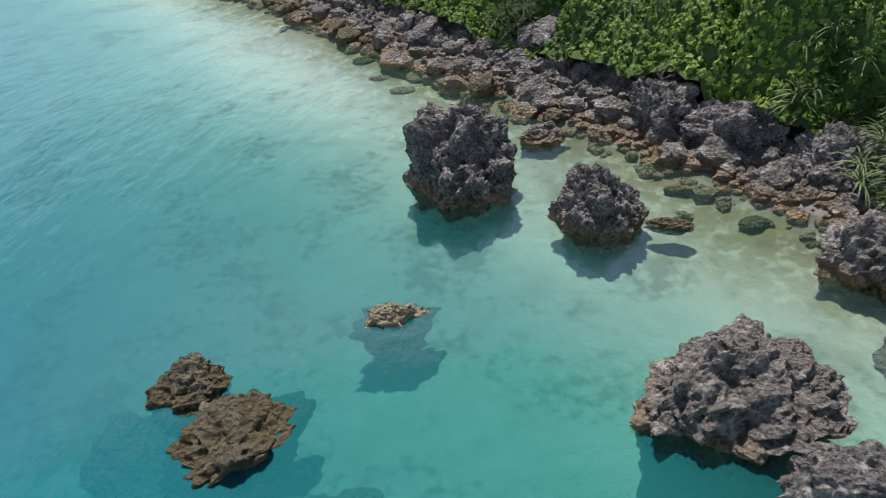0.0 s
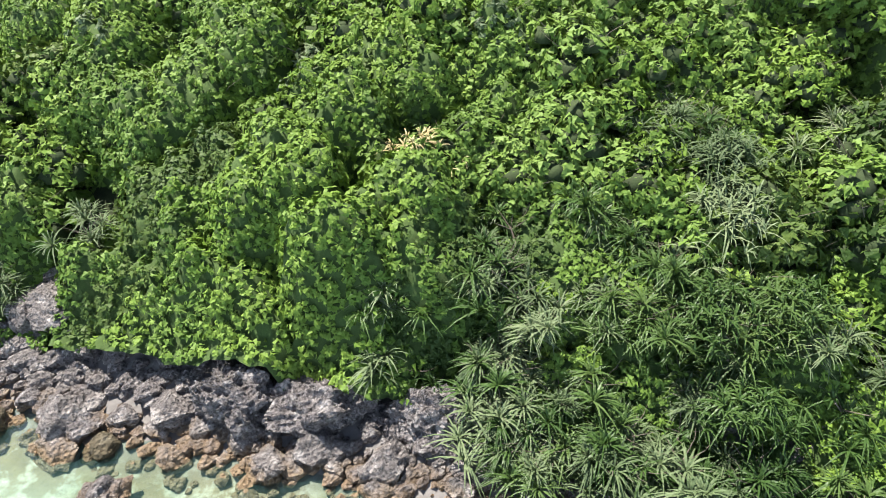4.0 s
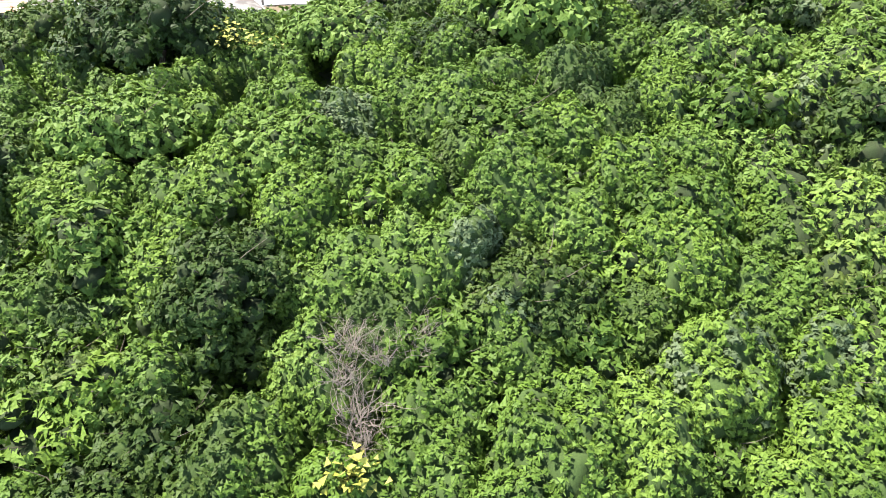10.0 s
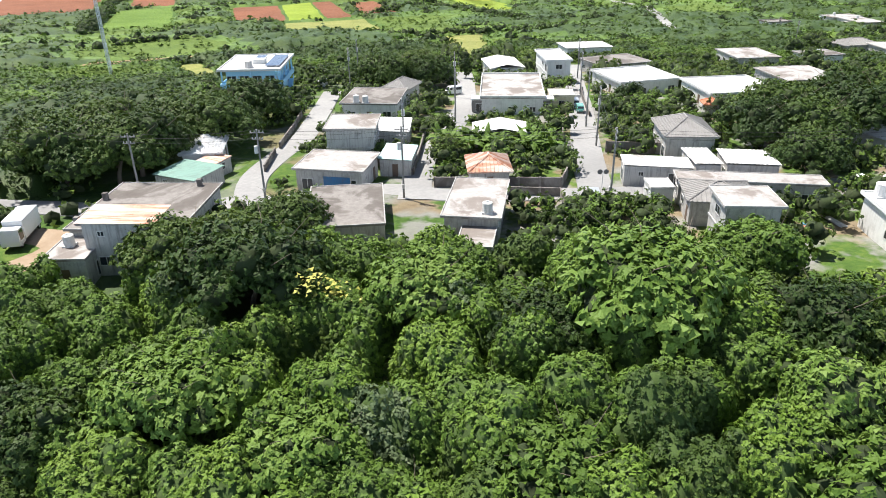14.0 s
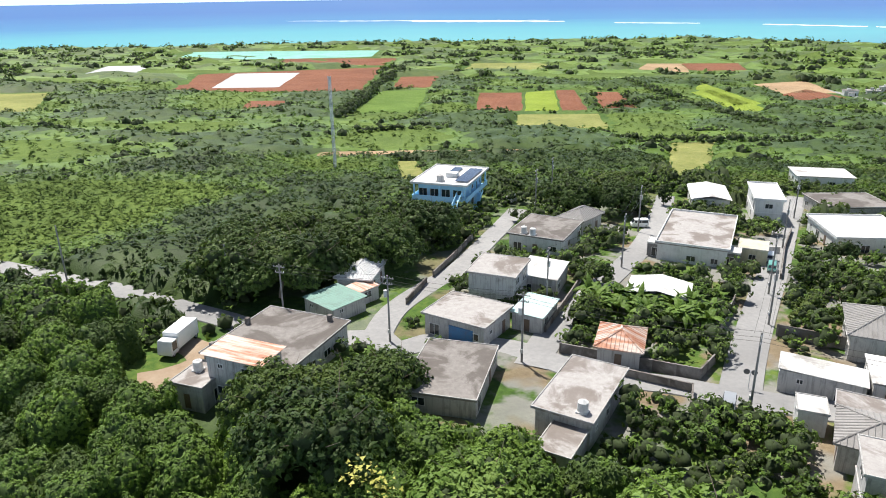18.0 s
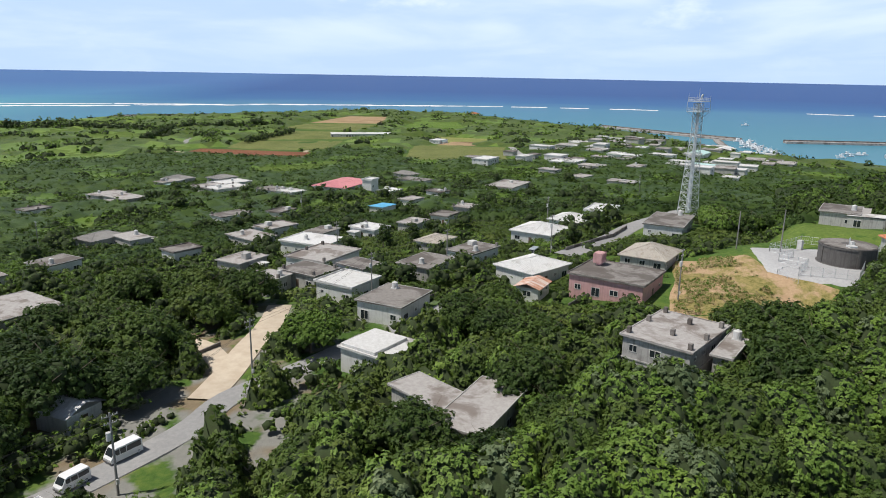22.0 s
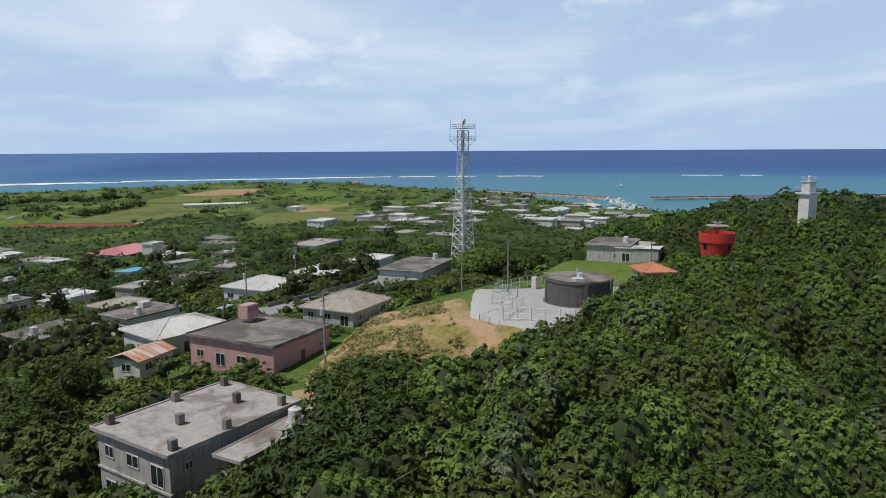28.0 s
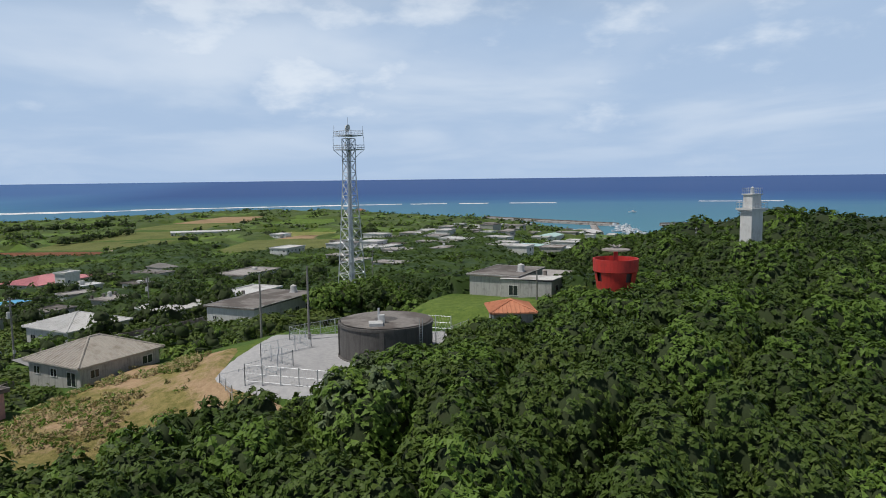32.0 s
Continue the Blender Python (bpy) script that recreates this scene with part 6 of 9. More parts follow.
def lobes_mesh(name, c, r, squash, per_area, size, rng, rings=5, segs=8, aspect=0.5, core=0.76):
    """A crown out of lobes: a bumpy core in each, and leaves all over them."""
    c, r = np.asarray(c, float), np.asarray(r, float)
    n = len(c)
    d, f = dome(n, rng, rings, segs)
    sq = np.array([1, 1, squash])
    cores = c[:, None] + d * sq * (r * core)[:, None, None]
    k = d.shape[1]
    cf = (f[None] + (np.arange(n) * k)[:, None, None]).reshape(-1, 4)
    count = np.maximum(2, (per_area * r ** 2 * 4.4 / 6).astype(int))
    who = np.repeat(np.arange(n), count)
    w = rng.normal(0, 1, (len(who), 3))
    w[:, 2] = np.abs(w[:, 2]) * 1.1 - 0.35
    w /= np.linalg.norm(w, axis=1)[:, None]
    p = c[who] + w * sq * (r[who] * rng.uniform(0.72, 1.08, len(who)))[:, None]
    lv, lf = tufts(p, w, size, size * 1.0, 6, rng, aspect)
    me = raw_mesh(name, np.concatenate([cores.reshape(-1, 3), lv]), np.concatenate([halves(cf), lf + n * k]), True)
    # Cores use slot 1, the tone darkened for shade between leaves.
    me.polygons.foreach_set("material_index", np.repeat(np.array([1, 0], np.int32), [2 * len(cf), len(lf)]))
    return me


def crown_lobes(rng, radius, height, n):
    """Lobes spread over a dome of the given radius and height, larger ones inside."""
    a = rng.uniform(0, 2 * np.pi, n)
    e = np.arcsin(rng.uniform(0.02, 1, n))
    k = rng.uniform(0.62, 0.95, n)
    c = np.stack([np.cos(a) * np.cos(e) * radius * k, np.sin(a) * np.cos(e) * radius * k, np.sin(e) * height * k], 1)
    r = rng.uniform(0.24, 0.42, n) * radius
    c = np.concatenate([c, [[0, 0, height * 0.25]]])
    return c, np.concatenate([r, [radius * 0.62]])


def trunk_mesh(rng, h, spread, thick):
    """A tapered, bent trunk that parts into limbs."""
    bm = bmesh.new()
    p, r = Vector((0, 0, -0.8)), thick
    for i in range(3):
        q = Vector((rng.uniform(-0.15, 0.15) * h, rng.uniform(-0.15, 0.15) * h, h * (i + 1) / 3))
        rod(bm, p, q, r, r * 0.8, 7)
        p, r = q, r * 0.8
    for i in range(6):
        a = i * 1.05 + rng.uniform(-0.3, 0.3)
        q = p + Vector((math.cos(a) * spread * 0.6, math.sin(a) * spread * 0.6, spread * rng.uniform(0.25, 0.6)))
        rod(bm, p - Vector((0, 0, 0.2 * i * h / 8)), q, r * 0.6, r * 0.2, 5)
        rod(bm, q, q + Vector((math.cos(a + 0.5), math.sin(a + 0.5), 0.7)) * spread * 0.3, r * 0.2, r * 0.07, 4)
    me = bpy.data.meshes.new("trunk")
    bm.to_mesh(me)
    bm.free()
    return me


TREES = {}


def tree_kind(key, mat, seed, radius, height, trunk_h, lobes, per_area, size, aspect=0.5, thick=0.16):
    rng = np.random.default_rng(seed)
    c, r = crown_lobes(rng, radius, height, lobes)
    c[:, 2] += trunk_h
    crown = lobes_mesh("crown", c, r, 0.82, per_area, size, rng, 4, 7, aspect)
    crown.materials.append(mat)
    crown.materials.append(crown_shade)
    TREES[key] = trunk_mesh(random.Random(seed), trunk_h + height * 0.3, radius, thick), crown


def tree(key, x, y, scale=1.0, turn=0.0, words="", group="", sink=0.3, name="tree", category="tree"):
    ob = thing(name, pose(x, y, gz(x, y) - sink, 0, 0, turn) @ Matrix.Scale(scale, 4), words, category, group)
    trunk, crown = TREES[key]
    linked("trunk", trunk, bark, ob)
    linked("crown", crown, None, ob)
    return ob


for i, mat in enumerate((leaf_green, leaf_green, leaf_lime, leaf_dark, leaf_green, leaf_lime, leaf_grey, leaf_dark)):
    tree_kind(("wild", i), mat, 40 + i, 3.1 + 0.3 * (i % 3), 2.6 + 0.3 * (i % 2), 2.2, 18, 20, 0.46)
tree_kind("shade", leaf_dark, 71, 5.2, 3.6, 3.2, 40, 19, 0.44, thick=0.32)
tree_kind("umbrella", leaf_green, 72, 4.6, 2.2, 3.6, 44, 18, 0.48, aspect=0.62, thick=0.28)
tree_kind("garden", leaf_green, 73, 2.4, 2.0, 1.5, 16, 15, 0.42)
tree_kind("garden_dark", leaf_dark, 74, 2.6, 2.6, 1.6, 18, 15, 0.42)
tree_kind("conifer", leaf_dark, 75, 2.3, 6.0, 2.0, 30, 14, 0.4)

WORDS = {0: "broad-leaved tree with a dense mid-green crown", 1: "rounded broad-leaved tree with fresh green leaves", 2: "creeper-covered tree with bright lime-green leaves", 3: "dark green evergreen tree with a lumpy crown",
         4: "low spreading tree with mid-green leaves", 5: "light green tree hung with creepers", 6: "tree with dull grey-green leaves", 7: "deep green tree with a shaded crown"}

# the named trees of the village and the wood's edge
for key, x, y, s, words in (
        ("umbrella", 108.5, 62.0, 1.6, "large flat-topped tree with big pale-green leaves"), ("shade", 84.0, 91.5, 1.35, "massive dark-crowned tree at the wood's edge"),
        ("umbrella", 209.0, 38.7, 1.05, "spreading umbrella-shaped tree beside the track"), ("shade", 118.0, 157.0, 1.25, "large dark banyan-like tree behind the houses"),
        ("shade", 108.0, 150.0, 1.2, "large dark broad-leaved tree behind the houses"), ("shade", 99.0, 153.0, 1.15, "large dark broad-leaved tree by the field"), ("shade", 89.0, 148.0, 1.2, "dense dark tree over the lane"),
        ("shade", 181.0, 84.0, 1.34, "large dark tree among the houses"), ("shade", 174.0, 76.0, 1.29, "large dark tree beside the lane"), ("shade", 186.0, 72.0, 1.40, "massive dark tree beside the lane"), ("shade", 195.0, 80.0, 1.34, "dense dark tree in a garden"),
        ("shade", 205.0, 66.0, 1.34, "dense dark tree by the track"), ("shade", 216.0, 76.0, 1.2, "broad dark tree between houses"), ("shade", 226.0, 62.0, 1.15, "broad dark tree beside the track"), ("shade", 192.0, 62.0, 1.0, "dark tree over the parked vans"),
        ("shade", 176.0, 178.0, 1.05, "dark tree at the lane's end"), ("shade", 80.0, 143.0, 1.45, "large dark tree beside the farm track"), ("shade", 86.5, 139.5, 1.25, "large dark tree beside the farm track"), ("shade", 90.5, 141.0, 1.4, "massive dark tree behind a tin-roofed shed"), ("shade", 105.5, 146.5, 1.3, "massive dark tree behind a tin-roofed shed"),
        ("shade", 82.0, 158.0, 1.2, "dense dark tree beside a field"), ("shade", 92.5, 161.0, 1.15, "dense dark tree beside a field"), ("shade", 160.0, 170.0, 1.2, "dark tree behind the houses"), ("shade", 169.5, 166.0, 1.1, "dark tree behind the houses"),
        ("shade", 171.5, 83.0, 1.2, "large dark tree at the edge of a garden"), ("shade", 163.5, 71.0, 1.0, "dark tree beside the lane"), ("shade", 241.0, 68.0, 1.2, "broad dark tree above low roofs"), ("shade", 241.0, 82.0, 1.2, "broad dark tree above low roofs"), ("shade", 238.0, 56.0, 1.1, "broad dark tree beside the track"), ("shade", 216.0, 86.0, 1.2, "broad dark tree between houses"),
        ("umbrella", 96.0, 78.0, 1.15, "tall bright green tree above the wood"), ("umbrella", 72.0, 82.0, 1.15, "tall bright green tree above the wood"), ("shade", 100.0, 66.0, 0.95, "dark tree standing above the wood"), ("umbrella", 78.0, 70.0, 1.05, "broad bright green tree in the wood"), ("shade", 66.0, 66.0, 0.95, "dark broad tree in the wood"), ("shade", 50.0, 62.0, 0.9, "dark broad tree in the wood"), ("umbrella", 60.0, 40.0, 1.0, "broad bright green tree in the wood"), ("shade", 76.0, 48.0, 0.95, "dark broad tree in the wood"), ("umbrella", 90.0, 56.0, 1.1, "broad bright green tree in the wood"), ("shade", 62.0, 88.0, 1.0, "dark broad tree in the wood"), ("shade", 118.0, 50.0, 1.0, "dark broad tree on the slope"), ("umbrella", 126.0, 60.0, 1.0, "broad green tree beside the village"),
        ("shade", 88.0, 100.0, 1.0, "dark spreading tree below a concrete house"), ("shade", 94.0, 101.0, 0.95, "dark spreading tree below a concrete house"), ("shade", 81.0, 102.5, 1.05, "dark spreading tree below a concrete house"),
        ("shade", 181.0, -25.0, 0.9, "dark tree crowding a concrete house"), ("shade", 178.0, -15.0, 0.85, "dark tree crowding a concrete house"), ("shade", 185.5, -33.5, 1.3, "dark tree crowding a concrete house"), ("shade", 179.0, -31.0, 1.3, "dark tree on the hillside"), ("shade", 193.5, -35.5, 1.3, "dark tree crowding a concrete house"), ("shade", 200.0, -33.0, 0.9, "dark tree beside dry grass"),
        ("shade", 171.5, 21.0, 1.05, "dark tree over an abandoned house"), ("shade", 166.0, 12.0, 0.9, "dark tree over an abandoned house"), ("shade", 174.0, 2.0, 0.85, "dark tree over an abandoned house"), ("shade", 186.0, 4.5, 1.05, "dark tree beside an abandoned house"), ("shade", 192.0, 9.0, 0.9, "dark tree beside an abandoned house"), ("shade", 208.0, 5.0, 1.0, "broad dark tree below the pink house"), ("shade", 214.0, 12.0, 1.0, "broad dark tree beside white houses"), ("shade", 200.0, 1.0, 1.0, "broad dark tree on the slope"), ("shade", 221.0, 5.0, 0.9, "broad dark tree beside a rusty shed"),
        ("conifer", 292.0, 30.0, 1.1, "tall dark conifer among the houses"), ("conifer", 298.0, 22.0, 1.0, "tall dark conifer among the houses"), ("conifer", 186.0, 170.0, 0.8, "small dark conifer by the lane")):
    tree(key, x, y, s, x * 7 % 360, words, name="conifer" if key == "conifer" else "shade_tree")
    BLOCKED.append((x, y, 4.5 if (x, y) in ((108.5, 62.0), (84.0, 91.5)) else 2.0))

def wood_edge(x):
    """The northing up to which the wood reaches between the village and the lookout hill."""
    return np.interp(x, [120, 150, 163, 172, 180, 188, 200, 209, 212, 221, 230, 242, 250, 264, 290, 330, 420, 520],
                     [60, 42, 46, 38, 8, -14, -42, -47, -58, -66, -78, -88, -104, -117, -112, -104, -150, -200])


def wooded(x, y, q, s):
    """Whether the wood covers a place; q runs along the shore, s inland."""
    return bool(s < np.interp(q, [-60, -32, 0, 20, 36, 50, 70, 120, 190], [103, 98, 99, 97, 85, 92, 99, 97, 97])) or bool(y < wood_edge(x))


# the wood that the camera flies over: single trees
rng = np.random.default_rng(5)
spots, k = [], 0
for q in np.arange(-26, 68, 3.6):
    for s in np.arange(8, 68, 3.6):
        a, b = q + rng.uniform(-1.3, 1.3), s + rng.uniform(-1.3, 1.3) + 35.5
        x, y = 0.78 * b - 0.62 * a, 0.62 * b + 0.78 * a
        if not wooded(x, y, q, s):
            continue
        if free(x, y, 0.8):
            spots.append((x, y, q, s))
near_wood = [c for c in spots if -26 < c[2] < 66 and 12 < c[3] < 66]
picked = set()
for x, y, q, s in near_wood:
    if len(picked) >= 270 or rng.random() > 0.62:
        continue
    picked.add((x, y))
    i = int(np.clip((noise.noise((x * 0.06, y * 0.06, 1.0)) + 0.6) * 5.2 + rng.uniform(-1.5, 1.5), 0, 7))
    tree(("wild", i), x, y, rng.uniform(0.8, 1.3), rng.uniform(0, 360), WORDS[i], "trees of the coastal wood", sink=0.5 + (s < 16) * 2.2 + rng.uniform(0, 0.9))


# single trees on the lookout hill
for q in np.arange(-212, -105, 5.0):
    for s in np.arange(50, 122, 5.0):
        a, b = q + rng.uniform(-2.4, 2.4), s + rng.uniform(-2.4, 2.4) + 35.5
        x, y = 0.78 * b - 0.62 * a, 0.62 * b + 0.78 * a
        if wooded(x, y, q, s) and free(x, y, 1.5) and math.hypot(x - PAD[0], y - PAD[1]) > 27 and rng.random() < 0.85:
            i = (3, 7, 3, 7, 3, 0, 4, 6)[int(rng.integers(8))]
            tree(("wild", i), x, y, rng.uniform(0.85, 1.3), rng.uniform(0, 360), WORDS[i], "trees of the lookout hill", sink=0.8 + rng.uniform(0, 0.9), name="evergreen_tree")
for q in np.arange(-74, -30, 7.0):
    for s in np.arange(24, 98, 7.0):
        a, b = q + rng.uniform(-2.8, 2.8), s + rng.uniform(-2.8, 2.8) + 35.5
        x, y = 0.78 * b - 0.62 * a, 0.62 * b + 0.78 * a
        if wooded(x, y, q, s) and free(x, y, 1.5) and rng.random() < 0.8:
            i = (3, 7, 0, 4, 1, 6)[int(rng.integers(6))]
            tree(("wild", i), x, y, rng.uniform(1.0, 1.5), rng.uniform(0, 360), WORDS[i], "trees of the slope", sink=0.2 + rng.uniform(0, 0.8), name="evergreen_tree")


def cover(name, label, P, keep, height, mats, pick, size, per_m2, seed, tilt=0.75, skirt=True, under=0.0, per=6, reach=1.15, scatter=0.6, inner=None):
    """A closed cover of plants over a grid of places P (nu, nv, 2): a billowing sheet that comes down to the ground at its edges, with loose leaves all over."""
    rng = np.random.default_rng(seed)
    nu, nv = P.shape[:2]
    g = ground(P[..., 0], P[..., 1])
    pad = np.pad(keep, 1).astype(int)
    keep = keep & (sum(pad[1 + i:1 + i + nu, 1 + k:1 + k + nv] for i in (-1, 0, 1) for k in (-1, 0, 1)) >= 6)
    z = np.where(keep, g + height - under, g - 0.4)
    V = np.concatenate([P, z[..., None]], -1)
    F = grid_faces(nu, nv)
    flat = keep.ravel()
    F = F[flat[F].any(1) if skirt else flat[F].all(1)]
    if not len(F):
        return None
    co = V.reshape(-1, 3)
    if np.cross(co[F[0, 1]] - co[F[0, 0]], co[F[0, 2]] - co[F[0, 0]])[2] < 0:
        F = F[:, ::-1]
    a, b, c, d = (co[F[:, k]] for k in range(4))
    nrm = np.cross(c - a, d - b)
    area = np.linalg.norm(nrm, axis=1) / 2
    nrm /= area[:, None] * 2 + 1e-9
    count = rng.poisson(np.minimum(area, 12) * per_m2 / per)
    who = np.repeat(np.arange(len(F)), count)
    u, v = rng.random((len(who), 1)), rng.random((len(who), 1))
    spot = (a[who] * (1 - u) + b[who] * u) * (1 - v) + (d[who] * (1 - u) + c[who] * u) * v + np.array([0, 0, 1.0]) * (under + rng.uniform(-scatter, scatter * 0.7, (len(who), 1)))
    lv, lf = tufts(spot, nrm[who], size, size * reach, per, rng, 0.55)
    used = np.unique(F)
    new_i = np.zeros(len(co), np.int64)
    new_i[used] = np.arange(len(used))
    me = raw_mesh(name, np.concatenate([co[used], lv]), np.concatenate([halves(new_i[F]), lf + len(used)]), True)
    kind = pick.ravel()[F[:, 0]]
    # A lowered sheet gets the shade-toned core colour instead of its leaf hue.
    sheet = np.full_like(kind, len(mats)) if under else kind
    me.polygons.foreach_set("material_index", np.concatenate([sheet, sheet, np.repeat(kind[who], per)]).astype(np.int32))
    for m in (*mats, inner or crown_shade):
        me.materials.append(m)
    me.update()
    return tagged(linked(name, me, None), label, "vegetation", kind="stuff")


def scatter_of(i, j, seed):
    """Numbers between 0 and 1 that stay the same for the same whole i, j."""
    v = np.sin(i * 127.1 + j * 311.7 + seed * 74.7) * 43758.5453
    return v - np.floor(v)


def cells(P, scale, seed):
    """Cellular pattern over places: distance to the nearest centre, a random number for its cell, and a rise from 0 at the cell's edge."""
    q = P / scale
    base = np.floor(q)
    first, second, mark = np.full(P.shape[:-1], 9.0), np.full(P.shape[:-1], 9.0), np.zeros(P.shape[:-1])
    for di in (-1, 0, 1):
        for dj in (-1, 0, 1):
            i, j = base[..., 0] + di, base[..., 1] + dj
            d = np.hypot(i + 0.1 + 0.8 * scatter_of(i, j, seed) - q[..., 0], j + 0.1 + 0.8 * scatter_of(i, j, seed + 5.3) - q[..., 1])
            near = d < first
            second = np.where(near, first, np.minimum(second, d))
            mark = np.where(near, scatter_of(i, j, seed + 9.1), mark)
            first = np.where(near, d, first)
    return first, mark, np.clip((second - first) * 1.35, 0, 1)


def swell(P, scale, seed):
    """Smooth noise over places, about -0.6 to 0.6."""
    q = P / scale
    b = np.floor(q)
    f = q - b
    f = f * f * (3 - 2 * f)
    c = [[scatter_of(b[..., 0] + i, b[..., 1] + j, seed) for j in (0, 1)] for i in (0, 1)]
    lo = c[0][0] * (1 - f[..., 0]) + c[1][0] * f[..., 0]
    hi = c[0][1] * (1 - f[..., 0]) + c[1][1] * f[..., 0]
    return 1.2 * (lo * (1 - f[..., 1]) + hi * f[..., 1] - 0.5)


def billow(d, round_off=2.0):
    """Domed profile of a crown over the distance from its centre."""
    return np.maximum(1 - (d / 0.72) ** round_off, -0.6)


def waves_of(P, scale, seed):
    return np.array([noise.noise((x / scale, y / scale, seed)) for x, y in P.reshape(-1, 2)]).reshape(P.shape[:2])


def relief(P, seed, big=6.2, fine=0.0):
    """Billowing height of a closed canopy over places P, crown by crown and clump by clump, and a hue number for each place."""
    warp = np.stack([swell(P, 2.6, 41.0 + seed), swell(P, 2.6, 42.0 + seed)], -1)
    d7, r7, e7 = cells(P + 1.9 * warp, big, 1.0 + seed)
    d3, r3, e3 = cells(P + 1.1 * warp, big * 0.40, 2.0 + seed)
    gap = np.clip(0.55 + 1.5 * swell(P, 9.0, 31.0 + seed), 0.15, 1.3)
    h = 2.6 + 1.6 * swell(P, 19.0, 3.0) + 2.2 * r7 + (3.0 + 3.6 * gap) * (billow(d7, 3.2) - 0.72) + (0.8 + 0.8 * r3) * billow(d3)
    h = h - 3.4 * gap * np.clip((d7 - 0.46) / 0.2, 0, 1)
    if fine:
        d1, r1, e1 = cells(P + 0.5 * warp, fine, 3.0)
        h = h + (0.3 + 0.4 * r1) * billow(d1)
    hue = 0.80 * r7 + 0.16 * r3 + 0.30 * swell(P, 14.0, 21.0) + 0.02
    return h, hue


# crowns and gaps of the wood that stand out: x, y, radius, lift, hue (0 dark, 1 mid green, 2 lime, 3 grey-green)
# lowered gaps all take hue 0, so their shade is also in the leaf colour
MARKS = (
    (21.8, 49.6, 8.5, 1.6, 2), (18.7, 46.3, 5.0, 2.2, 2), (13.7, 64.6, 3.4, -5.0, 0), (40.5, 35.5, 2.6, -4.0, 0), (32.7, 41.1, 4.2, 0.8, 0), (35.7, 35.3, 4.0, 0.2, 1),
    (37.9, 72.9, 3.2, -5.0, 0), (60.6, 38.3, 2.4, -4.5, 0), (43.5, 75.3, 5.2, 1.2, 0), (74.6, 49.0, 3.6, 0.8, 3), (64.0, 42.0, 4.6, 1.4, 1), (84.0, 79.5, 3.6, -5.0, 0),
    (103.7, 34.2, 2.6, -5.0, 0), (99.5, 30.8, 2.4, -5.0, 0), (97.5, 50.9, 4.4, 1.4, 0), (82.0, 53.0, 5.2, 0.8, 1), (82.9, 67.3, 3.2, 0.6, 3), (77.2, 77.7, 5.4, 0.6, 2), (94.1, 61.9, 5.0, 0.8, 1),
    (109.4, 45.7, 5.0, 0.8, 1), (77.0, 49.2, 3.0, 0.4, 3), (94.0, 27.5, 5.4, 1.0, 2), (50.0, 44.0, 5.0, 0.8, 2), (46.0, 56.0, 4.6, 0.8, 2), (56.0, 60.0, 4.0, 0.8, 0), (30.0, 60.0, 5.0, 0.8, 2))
for a, b, r, up, hue in MARKS:
    if up < -3:
        BLOCKED.append((a, b, 0.5 * r))


def canopy(label, q0, q1, s0, s1, step, size, per_m2, seed, mix, big=6.2, fine=0.0, reach=1.1, inner=None):
    """The closed canopy of the wood over a stretch of slope: crowns side by side, grown over with creepers, and gaps where it drops into the shade."""
    Q, S = np.meshgrid(np.arange(q0, q1 + 0.01, step), np.arange(s0, s1 + 0.01, step), indexing="ij")
    j = np.random.default_rng(seed)
    Q, S = Q + j.uniform(-0.3, 0.3, Q.shape) * step, S + j.uniform(-0.3, 0.3, Q.shape) * step + 35.5
    P = np.stack([0.78 * S - 0.62 * Q, 0.62 * S + 0.78 * Q], -1)
    x, y, inl = P[..., 0], P[..., 1], S - 35.5
    keep = cleared(P, 0.5) & np.vectorize(wooded)(x, y, Q, inl)
    h, hue = relief(P, 0.0, big, fine)
    low = np.clip((inl - 6.0) / 4.5, 0.35, 1.0) * np.clip((np.hypot(x - PAD[0], y - PAD[1]) - 8) / 22, 0.5, 1.0) * np.clip((np.hypot(x - 263, y + 99) - 14) / 16, 0.35, 1.0) * np.where(inl < 34, np.interp(Q, [-14, -8, 11, 17], [1.0, 0.5, 0.5, 1.0]), 1.0) * np.interp(Q, [-110, -90, -40, -25], [0.95, 0.9, 0.75, 0.9])
    h = h + np.interp(Q, [-420, -310, -290, -255, -235, -100, -85, -70], [2.0, 2.5, 5.0, 6.5, 5.0, 4.6, 3.0, 0.0]) * np.clip((inl - 45) / 25, 0, 1) * np.clip((wood_edge(x) - y) / 13, 0.0, 1) * np.clip((np.hypot(x - 263, y + 99) - 23) / 11, 0, 1)
    kind = np.searchsorted(np.cumsum(mix), np.clip(hue + j.uniform(-0.05, 0.05, Q.shape), 0, 0.999))
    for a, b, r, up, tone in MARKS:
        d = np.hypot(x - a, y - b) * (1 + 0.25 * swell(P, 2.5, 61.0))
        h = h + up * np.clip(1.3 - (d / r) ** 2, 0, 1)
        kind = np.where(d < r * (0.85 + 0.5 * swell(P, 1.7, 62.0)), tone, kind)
    low = low * np.clip((np.hypot(x - 190, y + 20) - 8) / 12, 0.42, 1) * np.clip((np.hypot(x - 180, y - 14) - 8) / 11, 0.42, 1) * np.clip((np.hypot(x - 132, y - 43) - 6) / 12, 0.3, 1)
    h = np.maximum(h * low + j.uniform(-0.12, 0.12, Q.shape), 0.3)
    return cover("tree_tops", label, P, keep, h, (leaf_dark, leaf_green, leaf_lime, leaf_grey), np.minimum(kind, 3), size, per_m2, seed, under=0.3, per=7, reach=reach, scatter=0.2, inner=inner)


